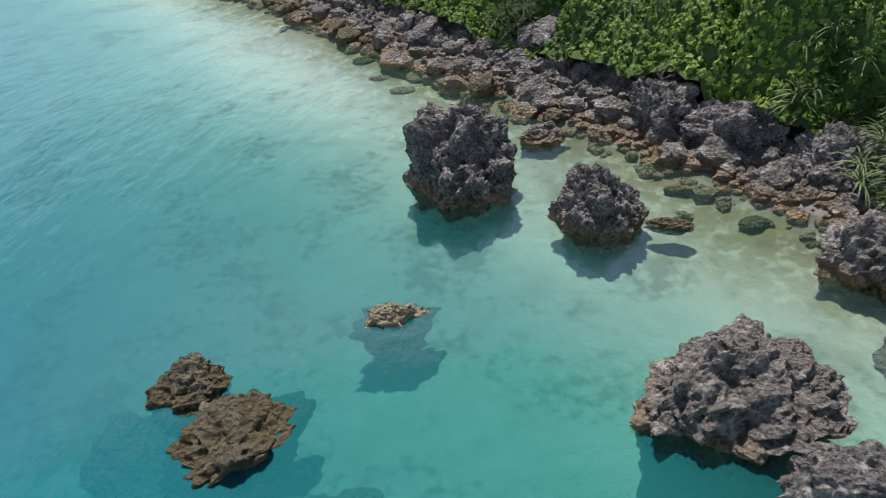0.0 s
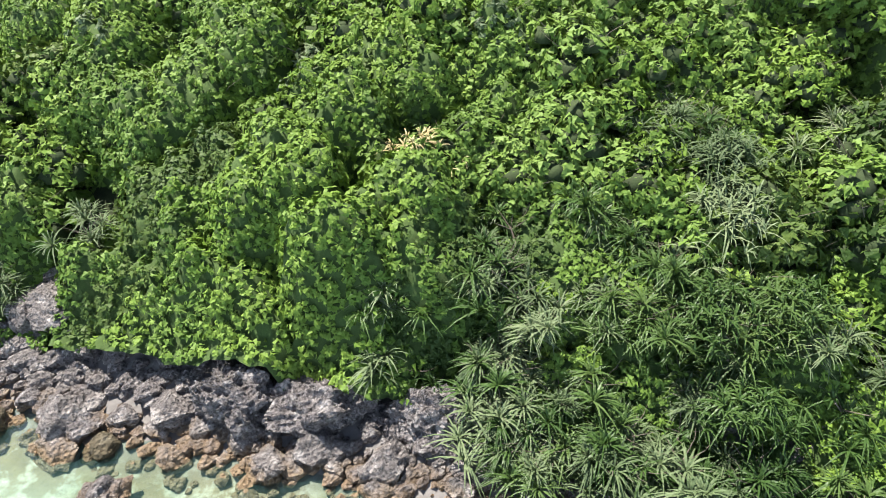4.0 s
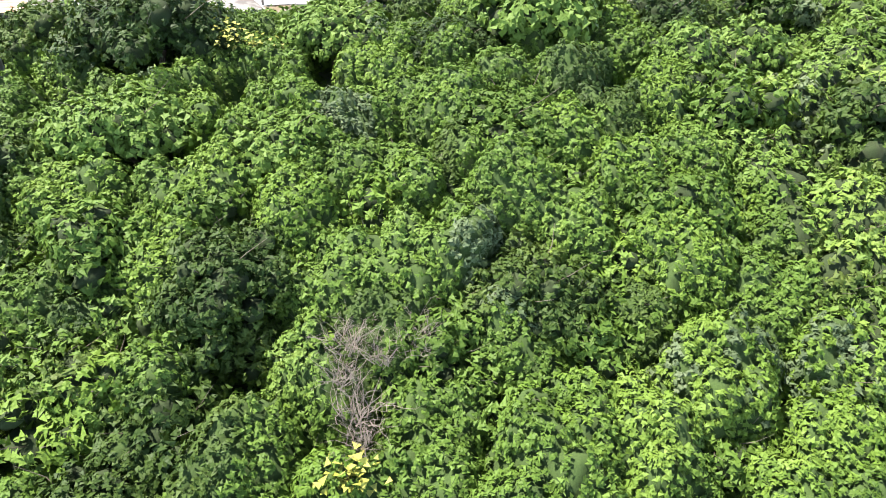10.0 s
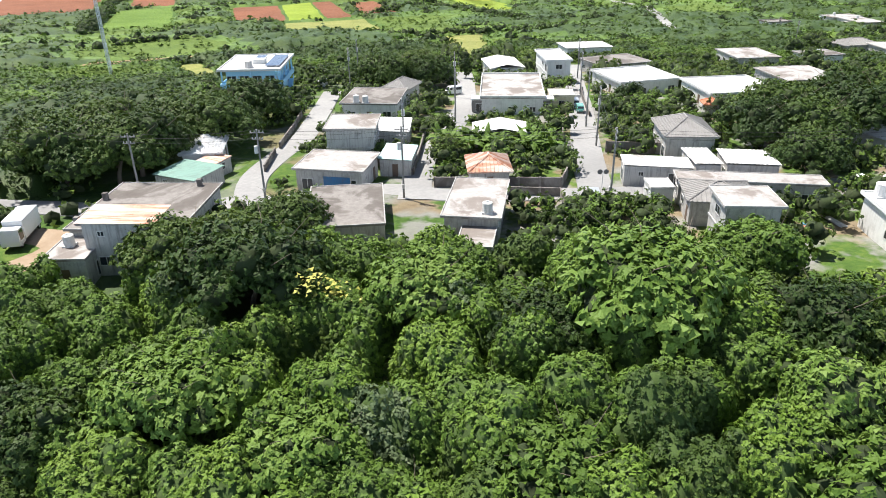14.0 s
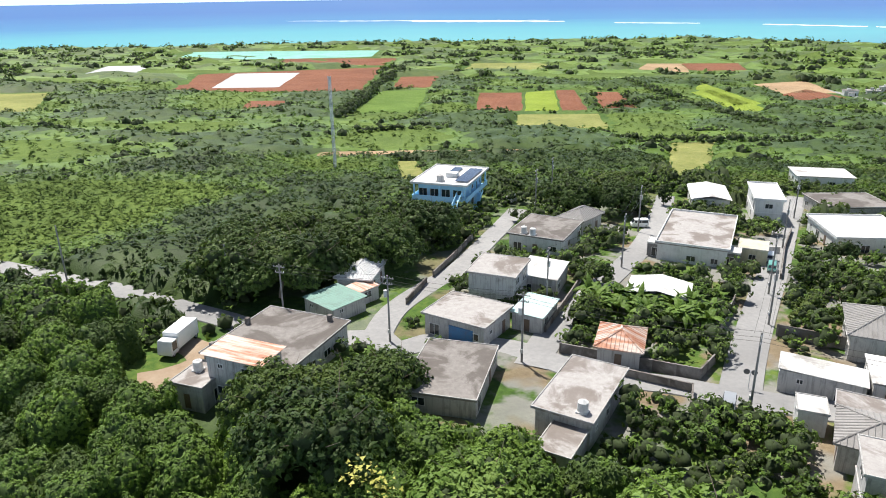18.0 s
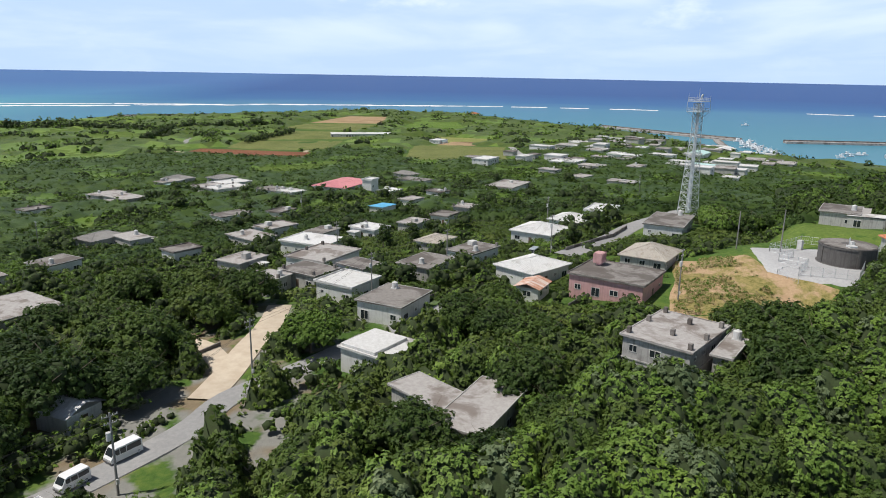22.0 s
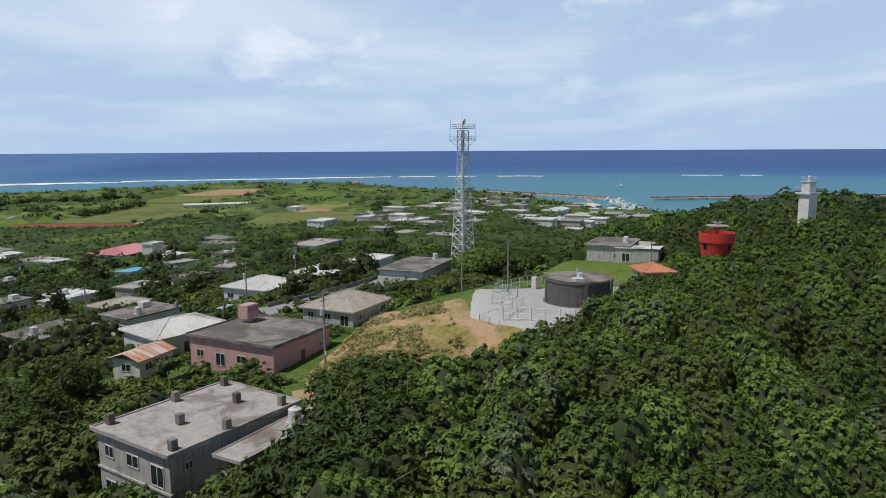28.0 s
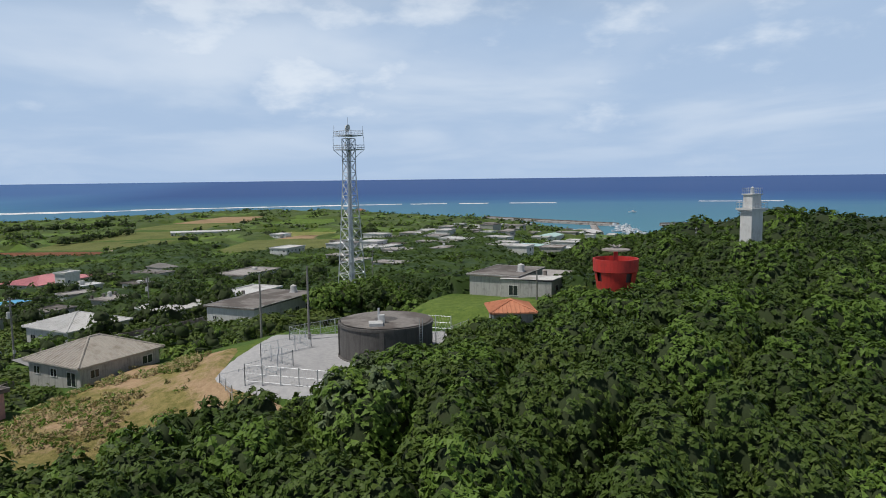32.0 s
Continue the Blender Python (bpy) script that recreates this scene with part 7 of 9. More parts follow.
canopy("crowded green tree tops grown over with creepers on the coastal slope", -31, 73, 6.5, 104, 0.5, 0.34, 38.0, 81, (0.22, 0.42, 0.30, 0.06), fine=1.1, inner=crown_half_shade)
canopy("crowded green tree tops of the wood beside the village", 72, 190, 9, 104, 0.8, 0.52, 15.0, 82, (0.46, 0.40, 0.14), fine=1.6)
canopy("crowded green tree tops on the slope beside the village", -101, -30, 9, 121, 0.75, 0.48, 17.0, 83, (0.44, 0.40, 0.10, 0.06), fine=1.5)
canopy("crowded dark green tree tops on the lookout hill", -215, -100, 48, 126, 0.6, 0.45, 21.0, 87, (0.68, 0.24, 0.02, 0.06), fine=1.3)
canopy("crowded dark green tree tops at the foot of the lookout hill", -241, -100, 9, 49, 1.6, 0.7, 4.0, 88, (0.58, 0.34, 0.08))
canopy("crowded dark green tree tops beyond the lookout hill", -241, -214, 48, 190, 0.9, 0.58, 12.0, 85, (0.7, 0.3, 0.0), fine=1.7)
canopy("crowded dark green tree tops behind the lookout hill", -215, -30, 125, 190, 1.4, 0.7, 4.0, 86, (0.58, 0.34, 0.08))
canopy("dark green tree tops between the lookout and the lighthouse", -301, -240, 40, 160, 1.0, 0.62, 10.0, 89, (0.72, 0.28, 0.0))
canopy("dark green tree tops below the lighthouse", -301, -240, 9, 41, 2.2, 0.9, 2.0, 94, (0.7, 0.25, 0.05))
canopy("dark green tree tops behind the lighthouse", -301, -240, 159, 260, 2.2, 0.9, 2.0, 95, (0.7, 0.25, 0.05))
canopy("distant dark green tree tops on the ridge", -420, -299, 9, 260, 2.4, 1.0, 1.6, 84, (0.7, 0.25, 0.05), 9.0)


def clumps(name, spots, radius, mat, size, per_area, label, lobes=5, seed=0, squash=0.8, lift=0.9, segs=7, rings=4):
    """Many bushes or tree tops as one mesh."""
    rng = np.random.default_rng(seed)
    spots = np.asarray(spots)
    if not len(spots):
        return
    n = len(spots)
    k = lobes
    rad = radius * rng.uniform(0.75, 1.25, n)
    a = rng.uniform(0, 2 * np.pi, (n, k))
    out = rng.uniform(0.25, 0.75, (n, k)) * rad[:, None]
    x, y = spots[:, :1] + np.cos(a) * out, spots[:, 1:2] + np.sin(a) * out
    r = rng.uniform(0.38, 0.62, (n, k)) * rad[:, None]
    z = ground(x, y) + lift * rad[:, None] * rng.uniform(0.35, 1.0, (n, k)) - 0.25 * (out / rad[:, None]) * rad[:, None]
    me = lobes_mesh(name, np.stack([x, y, z], -1).reshape(-1, 3), r.ravel(), squash, per_area, size, rng, rings, segs)
    me.materials.append(mat)
    me.materials.append(crown_shade)
    return tagged(linked(name, me, None), label, "vegetation", kind="stuff")


for a, b in ((283, -70), (288, -74), (291, -80), (294, -68), (298, -76), (286, -64), (300, -84), (280, -62), (304, -72), (296, -90)):
    tree(("wild", 3 if a % 2 else 0), a, b, 1.35, a * 37 % 360, "dense green tree at the foot of the radio tower")
    BLOCKED.append((a, b, 1.5))

# the trees that stand close between the houses
for label, x0, x1, y0, y1, step, size, per_m2, seed in (
        ("dense dark green trees crowding between the houses", 140, 330, -112, 66, 1.1, 0.62, 10.0, 91),
        ("dense dark green trees between the outlying houses", 330, 540, -130, 200, 2.0, 0.9, 2.6, 92),
        ("dense dark green trees beyond the village", 200, 330, 66, 200, 1.8, 0.8, 3.2, 93)):
    A, B = np.meshgrid(np.arange(x0, x1 + 0.1, step), np.arange(y0, y1 + 0.1, step), indexing="ij")
    P = np.stack([A, B], -1) + np.random.default_rng(seed).uniform(-0.3, 0.3, (*A.shape, 2)) * step
    x, y = P[..., 0], P[..., 1]
    inl = shore(x, y)
    wood = np.vectorize(wooded)(x, y, -0.62 * x + 0.78 * y, inl)
    open_ground = waves_of(P, 11.0, 51.0) + 0.5 * waves_of(P, 4.0, 52.0)
    keep = cleared(P, np.where(x < 215, 0.5, 1.2)) & ~wood & (open_ground < np.where(x > 215, 0.22, 0.14)) & (np.hypot(x - PAD[0], y - PAD[1]) > 26) & (y < 47 + (x > 200) * 400)
    h, hue = relief(P, 7.0, max(5.0, 3.2 * step))
    h = np.maximum(h * np.clip((0.5 - open_ground) * 1.5, 0.25, np.where(x < 215, 1.05, 0.26)) * np.where((x > 203) & (x < 262) & (y < 2) & (y > -62), 0.4, 1.0), 0.3)
    kind = np.searchsorted([0.84, 0.98], np.clip(hue, 0, 0.999))
    cover("tree_tops", label, P, keep, h, (leaf_dark, leaf_green, leaf_lime), kind, size, per_m2, seed, under=0.3, per=7, reach=1.1, scatter=0.3)

# bushes in and round the village, one mesh for each hue
rng = np.random.default_rng(11)
A, B = np.meshgrid(np.arange(60, 300, 3.3), np.arange(-80, 235, 3.3))
xy = np.stack([A.ravel(), B.ravel()], 1) + rng.uniform(-1.4, 1.4, (A.size, 2))
near_hub = np.minimum(np.hypot(xy[:, 0] - 165, xy[:, 1] - 105), np.hypot(xy[:, 0] - 255, xy[:, 1] - 5))
xy = xy[(near_hub < 105) & ((xy[:, 1] > 60) | (rng.random(len(xy)) < 0.25)) & (shore(xy[:, 0], xy[:, 1]) > 94)]
patchy = np.array([noise.noise((x * 0.05, y * 0.05, 5.0)) for x, y in xy])
xy = xy[cleared(xy[None], 0.7)[0] & (patchy > -0.18) & (rng.random(len(xy)) < 0.9)]
clumps("bushes", xy[::3], 2.4, leaf_green, 0.5, 4.6, "mid-green bushes and small trees between the houses", 4, 21, lift=1.0)
clumps("bushes", xy[1::3], 2.7, leaf_dark, 0.5, 4.6, "dark green bushes and small trees between the houses", 4, 22, lift=1.1)
clumps("bushes", xy[2::3], 1.9, leaf_lime, 0.44, 5.0, "bright green bushes and weeds between the houses", 4, 23, lift=0.6)


# trees that stand out between the outlying houses
rng = np.random.default_rng(19)
xy = rng.uniform((216, -60), (470, 150), (900, 2))
xy = xy[cleared(xy[None], 2.2)[0] & (np.hypot(xy[:, 0] - PAD[0], xy[:, 1] - PAD[1]) > 40) & ~((xy[:, 0] < 262) & (xy[:, 1] < 4))][:230]
clumps("trees", xy[::2], 3.4, leaf_dark, 0.62, 3.2, "dark green garden trees between the houses", 6, 31, lift=1.15)
clumps("trees", xy[1::4], 2.8, leaf_green, 0.55, 3.4, "mid-green garden trees between the houses", 6, 32, lift=1.1)
clumps("trees", xy[3::4], 4.0, leaf_dark, 0.66, 2.8, "tall dark trees between the houses", 7, 33, lift=1.4)


def heath(name, label, step, lo, hi, size, per_m2, seed, tall, share, big):
    """Scrub, cane and grass from the village out towards the far shore, lower where it is open grass."""
    g = np.arange(-hi, hi + 0.1, step)
    U, V = np.meshgrid(g, g, indexing="ij")
    j = np.random.default_rng(seed)
    P = np.stack([U + 100, V], -1) + j.uniform(-0.3, 0.3, (*U.shape, 2)) * step
    x, y = P[..., 0], P[..., 1]
    r, a = np.hypot(x - 100, y), np.degrees(np.arctan2(y, x - 100))
    keep = (r > lo) & (r <= hi) & (shore(x, y) > 100) & (rim(x, y) > 6) & (a > -60) & (a < 122)
    rows = np.where(keep.any(1))[0]
    cols = np.where(keep.any(0))[0]
    P, keep = P[rows[0]:rows[-1] + 1, cols[0]:cols[-1] + 1], keep[rows[0]:rows[-1] + 1, cols[0]:cols[-1] + 1]
    keep &= cleared(P, 0.2)
    hub = np.minimum(np.hypot(P[..., 0] - 165, P[..., 1] - 105), np.hypot(P[..., 0] - 255, P[..., 1] - 5))
    keep &= hub > 88 + 12 * waves_of(P, 30.0, 8.0)
    broad, strips = waves_of(P, 60.0, 11.0), waves_of(P @ np.array([[0.86, 0.5], [-0.5, 0.86]]) * np.array([1.0, 3.2]), 90.0, 12.0)
    d5, r5, e5 = cells(P, max(5.0, step * 2.4), 7.0)
    belt = np.clip((P[..., 0] - 270) / 60, 0, 1) * np.clip((250 - P[..., 1] + 0.12 * P[..., 0]) / 60, 0, 1)
    woody = np.clip(0.51 + 1.5 * broad + 0.9 * strips + 0.45 * belt, 0.0, 1.0)
    h = 0.35 + woody * tall * (0.15 + 0.75 * e5 + 0.7 * r5) + j.uniform(0, 0.35, r5.shape)
    grow = keep & (woody > 0.22)
    spots = P[grow][j.random(int(grow.sum())) < share]
    for k, mat in enumerate((leaf_dark, leaf_green, leaf_lime)):
        clumps(name, spots[k::3], big, mat, big * 0.24, 1.8 / big, label, 3, seed + k, lift=tall * 0.22 / big + 0.3, segs=6, rings=3)
    pick = np.select([woody < 0.16, (woody < 0.45) & (r5 < 0.35), woody + 0.45 * r5 < 0.75], [3, 1, 0], 2)
    return cover(name, label, P, keep, h, (leaf_green, leaf_lime, leaf_dark, grass_mat), pick, size, per_m2, seed)


grass_mat = SOIL["lawn"]
heath("scrub", "green scrub, cane and rough grass beside the village", 2.3, 0, 265, 0.75, 3.4, 71, 2.4, 0.09, 2.9)
heath("scrub", "green scrub and cane fields between the plots", 5.0, 265, 640, 1.3, 0.40, 72, 2.6, 0.13, 5.0)
heath("far_scrub", "distant green woodland and fields towards the far shore", 12.0, 640, 1460, 2.4, 0.004, 73, 4.0, 0.16, 10.0)


def hedge(step, radius, mat, label, *points):
    """A line of bushes or trees along a field's edge, as one mesh."""
    spots = []
    for (ax, ay), (bx, by) in zip(points[:-1], points[1:]):
        n = max(2, int(math.hypot(bx - ax, by - ay) / step))
        spots += [(ax + (bx - ax) * i / n, ay + (by - ay) * i / n) for i in range(n)]
    clumps("hedge", spots, radius, mat, radius * 0.22, 3.0 / radius, label, 4, int(points[0][0]), lift=0.9)


hedge(3.5, 4.5, leaf_dark, "tall dark windbreak hedge between fields", (145, 370), (191, 497), (308, 783))
hedge(3.0, 3.2, leaf_dark, "dark green hedge beside a field", (141, 317), (175, 323), (210, 314))
hedge(3.0, 3.4, leaf_dark, "dark green hedge along a field's edge", (241, 270), (279, 257), (318, 244))
hedge(4.0, 4.0, leaf_green, "dense green thicket between fields", (311, 385), (378, 413), (414, 528))
hedge(3.5, 3.6, leaf_dark, "dark hedge below a green field", (364, 392), (339, 286), (392, 247))
hedge(7.0, 8.0, leaf_dark, "belt of dark pines along the far shore", (983, 560), (968, 337), (1085, 210))
hedge(6.0, 7.0, leaf_dark, "belt of dark pines near the far causeway", (835, 303), (972, 324))
hedge(6.0, 6.0, leaf_dark, "dark green grove between far fields", (821, 198), (953, 173))
# ---- yard walls, poles, wires and vehicles ----


def yard_wall(points, h=1.3, mat=None, words="weathered grey concrete-block yard wall"):
    """A wall of panels between pillars, with a coping, along a line of points."""
    x0, y0 = points[0]
    ob = thing("yard_wall", pose(x0, y0, gz(x0, y0)), words, "wall", "yard walls")
    mat = mat or concrete_dark
    for (ax, ay), (bx, by) in zip(points[:-1], points[1:]):
        run = math.hypot(bx - ax, by - ay)
        n = max(1, round(run / 3.0))
        turn = math.degrees(math.atan2(by - ay, bx - ax))
        for i in range(n):
            px, py = ax + (bx - ax) * (i + 0.5) / n, ay + (by - ay) * (i + 0.5) / n
            m = pose(px - x0, py - y0, gz(px, py) - gz(x0, y0), 0, 0, turn)
            half = run / n / 2
            part("panel", boxed(-half + 0.13, -0.075, -0.6, half - 0.13, 0.075, h), mat, ob, m=m)
            part("coping", boxed(-half + 0.13, -0.11, h, half - 0.13, 0.11, h + 0.07), mat, ob, m=m)
            part("pillar", boxed(-half - 0.12, -0.14, -0.6, -half + 0.12, 0.14, h + 0.12), mat, ob, m=m)
            BLOCKED.append((px, py, 0.8))


yard_wall([(120.7, 105.8), (134.0, 93.0), (138.5, 95.6), (145.4, 102.6), (155.6, 111.0)], 1.5)
yard_wall([(125.1, 96.9), (130.8, 90.5), (127.5, 86.5)], 1.3)
yard_wall([(121.7, 112.1), (131.0, 121.6), (141.0, 132.1)], 1.2)
yard_wall([(105.5, 129.3), (111.6, 137.0)], 1.2)
yard_wall([(113.5, 139.0), (121.8, 148.6), (129.3, 158.1)], 1.2)
yard_wall([(160.2, 140.1), (171.0, 134.5), (182.9, 129.0)], 1.4, white_wall, "white-washed yard wall of a large house")
yard_wall([(152.6, 99.1), (159.6, 90.7)], 1.9, concrete_dark, "tall dark concrete screen wall behind a house")
yard_wall([(222.0, -9.0), (236.0, -20.0), (246.0, -24.0)], 1.0)
yard_wall([(268.0, -18.0), (282.0, -34.0), (296.0, -42.0)], 1.5)
yard_wall([(171.0, 117.0), (185.0, 130.0), (198.0, 141.0)], 1.2)
yard_wall([(214.0, 18.0), (222.0, 26.0), (236.0, 16.0)], 1.2)
yard_wall([(196.0, 66.0), (206.0, 60.0), (214.0, 55.5)], 0.8)


def utility_pole(x, y, turn=45.0, h=10.5, gear=True, words="grey concrete utility pole with cross-arms and wires"):
    ob = thing("utility_pole", pose(x, y, gz(x, y), 0, 0, turn), words, "utility pole", "utility poles of the village")
    part("pole", rodded((0, 0, -1.0), (0, 0, h), 0.17, 0.11, 10), pole_grey, ob)
    if gear:
        for up, half in ((h - 0.5, 0.95), (h - 1.4, 0.75)):
            arm = part("cross_arm", boxed(-half, -0.05, up, half, 0.05, up + 0.1), pole_grey, ob)
            for a in (-0.9, -0.35, 0.35, 0.9):
                part("insulator", rodded((a * half, 0, up + 0.1), (a * half, 0, up + 0.32), 0.055, 0.04, 6), frame_pale, arm)
        if (x * 13 + y * 7) % 2 < 1.1:
            part("transformer", rodded((0.38, 0, h - 3.3), (0.38, 0, h - 2.3), 0.27, 0.27, 12), frame_pale, ob, "grey drum transformer")
        part("meter_box", boxed(-0.18, 0.12, 1.6, 0.18, 0.3, 2.2), frame_pale, ob)
    BLOCKED.append((x, y, 0.6))
    return Vector((x, y, gz(x, y) + h - 0.25))


def wires(a, b, spread=0.8, words="sagging black overhead wires between poles", many=3):
    """A bundle of sagging wires between two pole heads, as one thing with each wire a part."""
    ob = thing("overhead_wires", pose(*a), words, "wires", "overhead wires")
    side = (b - a).cross(Vector((0, 0, 1))).normalized()
    for k in range(many):
        off = side * spread * (k - (many - 1) / 2) + Vector((0, 0, -0.9 * (k % 2)))
        pts = [a.lerp(b, f) + off - Vector((0, 0, 4 * 0.025 * (b - a).length * f * (1 - f))) - a for f in np.linspace(0, 1, 13)]
        ring = [Vector((0, 0, 0.018)), side * 0.018, Vector((0, 0, -0.018)), side * -0.018]
        linked("wire", raw_mesh("wire", [tuple(p + r) for p in pts for r in ring], [(4 * i + j, 4 * i + (j + 1) % 4, 4 * i + 4 + (j + 1) % 4, 4 * i + 4 + j) for i in range(12) for j in range(4)]), cable_black, ob)


lane = [utility_pole(*p) for p in ((134.4, 84.6), (154.3, 96.4 + 6), (163.2, 108.7 + 3), (186.0, 131.5), (208.0, 150.0))]
cross = [utility_pole(*p, turn=140) for p in ((85.7, 124.3 + 3), (99.3, 117.3), (114.4, 105.1))]
lane2 = [utility_pole(*p) for p in ((125.9, 119.7), (147.6, 126.3 + 5), (165.0, 151.0))]
east = [utility_pole(*p, turn=140) for p in ((167.6, 54.5), (197.5, 46.0), (238.0, 30.0), (259.7, 13.1), (286.0, 42.8))]
west = [utility_pole(*p, turn=120, gear=False) for p in ((78.7, 139.3), (51.9, 160.5))]
hill_poles = [utility_pole(*p, turn=140) for p in ((220.2, -29.4), (314.1, -21.5), (268.0, -14.0), (384.0, -73.4), (362.5, 65.2))]
utility_pole(250.7, -54.1, h=8.8, gear=False, words="slim grey lamp pole beside the water works")
utility_pole(244.0, -61.0, h=9.8, gear=False, words="slim grey pole beside the reservoir")
utility_pole(300.5, -143.5, 140, 11.0, words="grey utility pole standing above the wood")
utility_pole(261.0, -96.0, h=5.0, gear=False, words="thin grey post on the lawn")
utility_pole(151.8, 174.1)
utility_pole(163.7, 188.0)
utility_pole(309.8, 138.3)
for line in (lane, cross, lane2, east[:4], west):
    for a, b in zip(line[:-1], line[1:]):
        wires(a, b)
wires(lane[0], cross[2])
wires(cross[0], west[0], many=2)
wires(lane[0], east[0])
wires(hill_poles[2], hill_poles[1])


def tall_mast(x, y, top):
    z = gz(x, y)
    ob = thing("antenna_mast", pose(x, y, z), "tall slender grey triangular antenna mast", "mast")
    h = top - z
    c = [(0.45 * math.cos(a), 0.45 * math.sin(a)) for a in (0.3, 0.3 + math.tau / 3, 0.3 + 2 * math.tau / 3)]
    for p in c:
        part("leg", rodded((*p, -0.5), (*p, h), 0.1, 0.09, 6), steel, ob)
    bm = bmesh.new()
    n = int(h / 1.0)
    for i in range(n):
        for k in range(3):
            a, b = c[k], c[(k + 1) % 3]
            rod(bm, (*a, h * i / n), (*b, h * (i + 1) / n), 0.05, 0.05, 4)
            rod(bm, (*a, h * i / n), (*b, h * i / n), 0.05, 0.05, 4)
    part("bracing", bm, steel, ob)
    part("panel_aerial", boxed(-0.25, -0.7, h - 2.4, 0.25, -0.45, h - 0.2), frame_pale, ob)
    part("drum_aerial", rodded((0.0, -0.9, h - 6.2), (0.0, -0.5, h - 6.2), 0.42, 0.42, 14), frame_pale, ob, "white drum aerial")


tall_mast(116.0, 238.0, 57.9)


def wheel(ob, x, y, r=0.29):
    tyre = part("wheel", rodded((x, y - 0.09, r), (x, y + 0.09, r), r, r, 14), tyre_black, ob)
    part("rim", rodded((x, y - 0.1, r), (x, y + 0.1, r), r * 0.55, r * 0.55, 10), steel, tyre)


def van(x, y, turn, paint, words, long=3.4, wide=1.48, tall=1.88, name="van", lift=0.16):
    """A small boxy van: body with a sloping nose, glazing, bumpers, lamps and wheels."""
    ob = thing(name, pose(x, y, gz(x, y) + lift, 0, 0, turn), words, "van", "parked vehicles")
    L, W = long / 2, wide / 2
    prof = ((-L, 0.3), (L - 0.05, 0.3), (L, 0.75), (L - 0.22, 1.05), (L - 0.75, tall - 0.06), (L - 1.0, tall), (-L + 0.12, tall), (-L, tall - 0.15))
    bm = bmesh.new()
    sides = [[bm.verts.new((a, s * (W if b < 1.2 else W - 0.09), b)) for a, b in prof] for s in (-1, 1)]
    bm.faces.new(sides[0])
    bm.faces.new(sides[1][::-1])
    k = len(prof)
    for i in range(k):
        bm.faces.new((sides[0][i], sides[0][(i + 1) % k], sides[1][(i + 1) % k], sides[1][i])[::-1])
    bmesh.ops.recalc_face_normals(bm, faces=bm.faces)
    part("body", bm, paint, ob)
    bm = bmesh.new()
    v = [bm.verts.new(p) for p in ((L - 0.24, -W + 0.12, 1.1), (L - 0.24, W - 0.12, 1.1), (L - 0.70, W - 0.16, tall - 0.12), (L - 0.70, -W + 0.16, tall - 0.12))]
    for q in v:
        q.co.x += 0.02
    bm.faces.new(v)
    part("windscreen", bm, window_glass, ob)
    for s in (-1, 1):
        for a, b in ((L - 1.25, L - 0.68), (L - 2.15, L - 1.33), (-L + 0.2, L - 2.25)):
            if b - a > 0.2:
                part("side_window", boxed(a, s * (W - 0.045) - 0.03, 1.12, b, s * (W - 0.045) + 0.03, tall - 0.2, bevel=0.02), window_glass, ob)
        part("headlight", boxed(L - 0.05, s * 0.52 - 0.13, 0.62, L + 0.015, s * 0.52 + 0.13, 0.8), frame_pale, ob)
        part("tail_lamp", boxed(-L - 0.015, s * 0.62 - 0.06, 0.75, -L + 0.02, s * 0.62 + 0.06, 1.05), red_paint, ob)
        for a in (-L + 0.6, L - 0.55):
            wheel(ob, a, s * (W - 0.1))
    part("rear_window", boxed(-L - 0.012, -W + 0.2, 1.15, -L + 0.03, W - 0.2, tall - 0.3), window_glass, ob)
    part("bumper", boxed(L - 0.02, -W + 0.05, 0.3, L + 0.07, W - 0.05, 0.5, bevel=0.02), frame_dark, ob)
    part("bumper", boxed(-L - 0.07, -W + 0.05, 0.3, -L + 0.02, W - 0.05, 0.5, bevel=0.02), frame_dark, ob)
    return ob


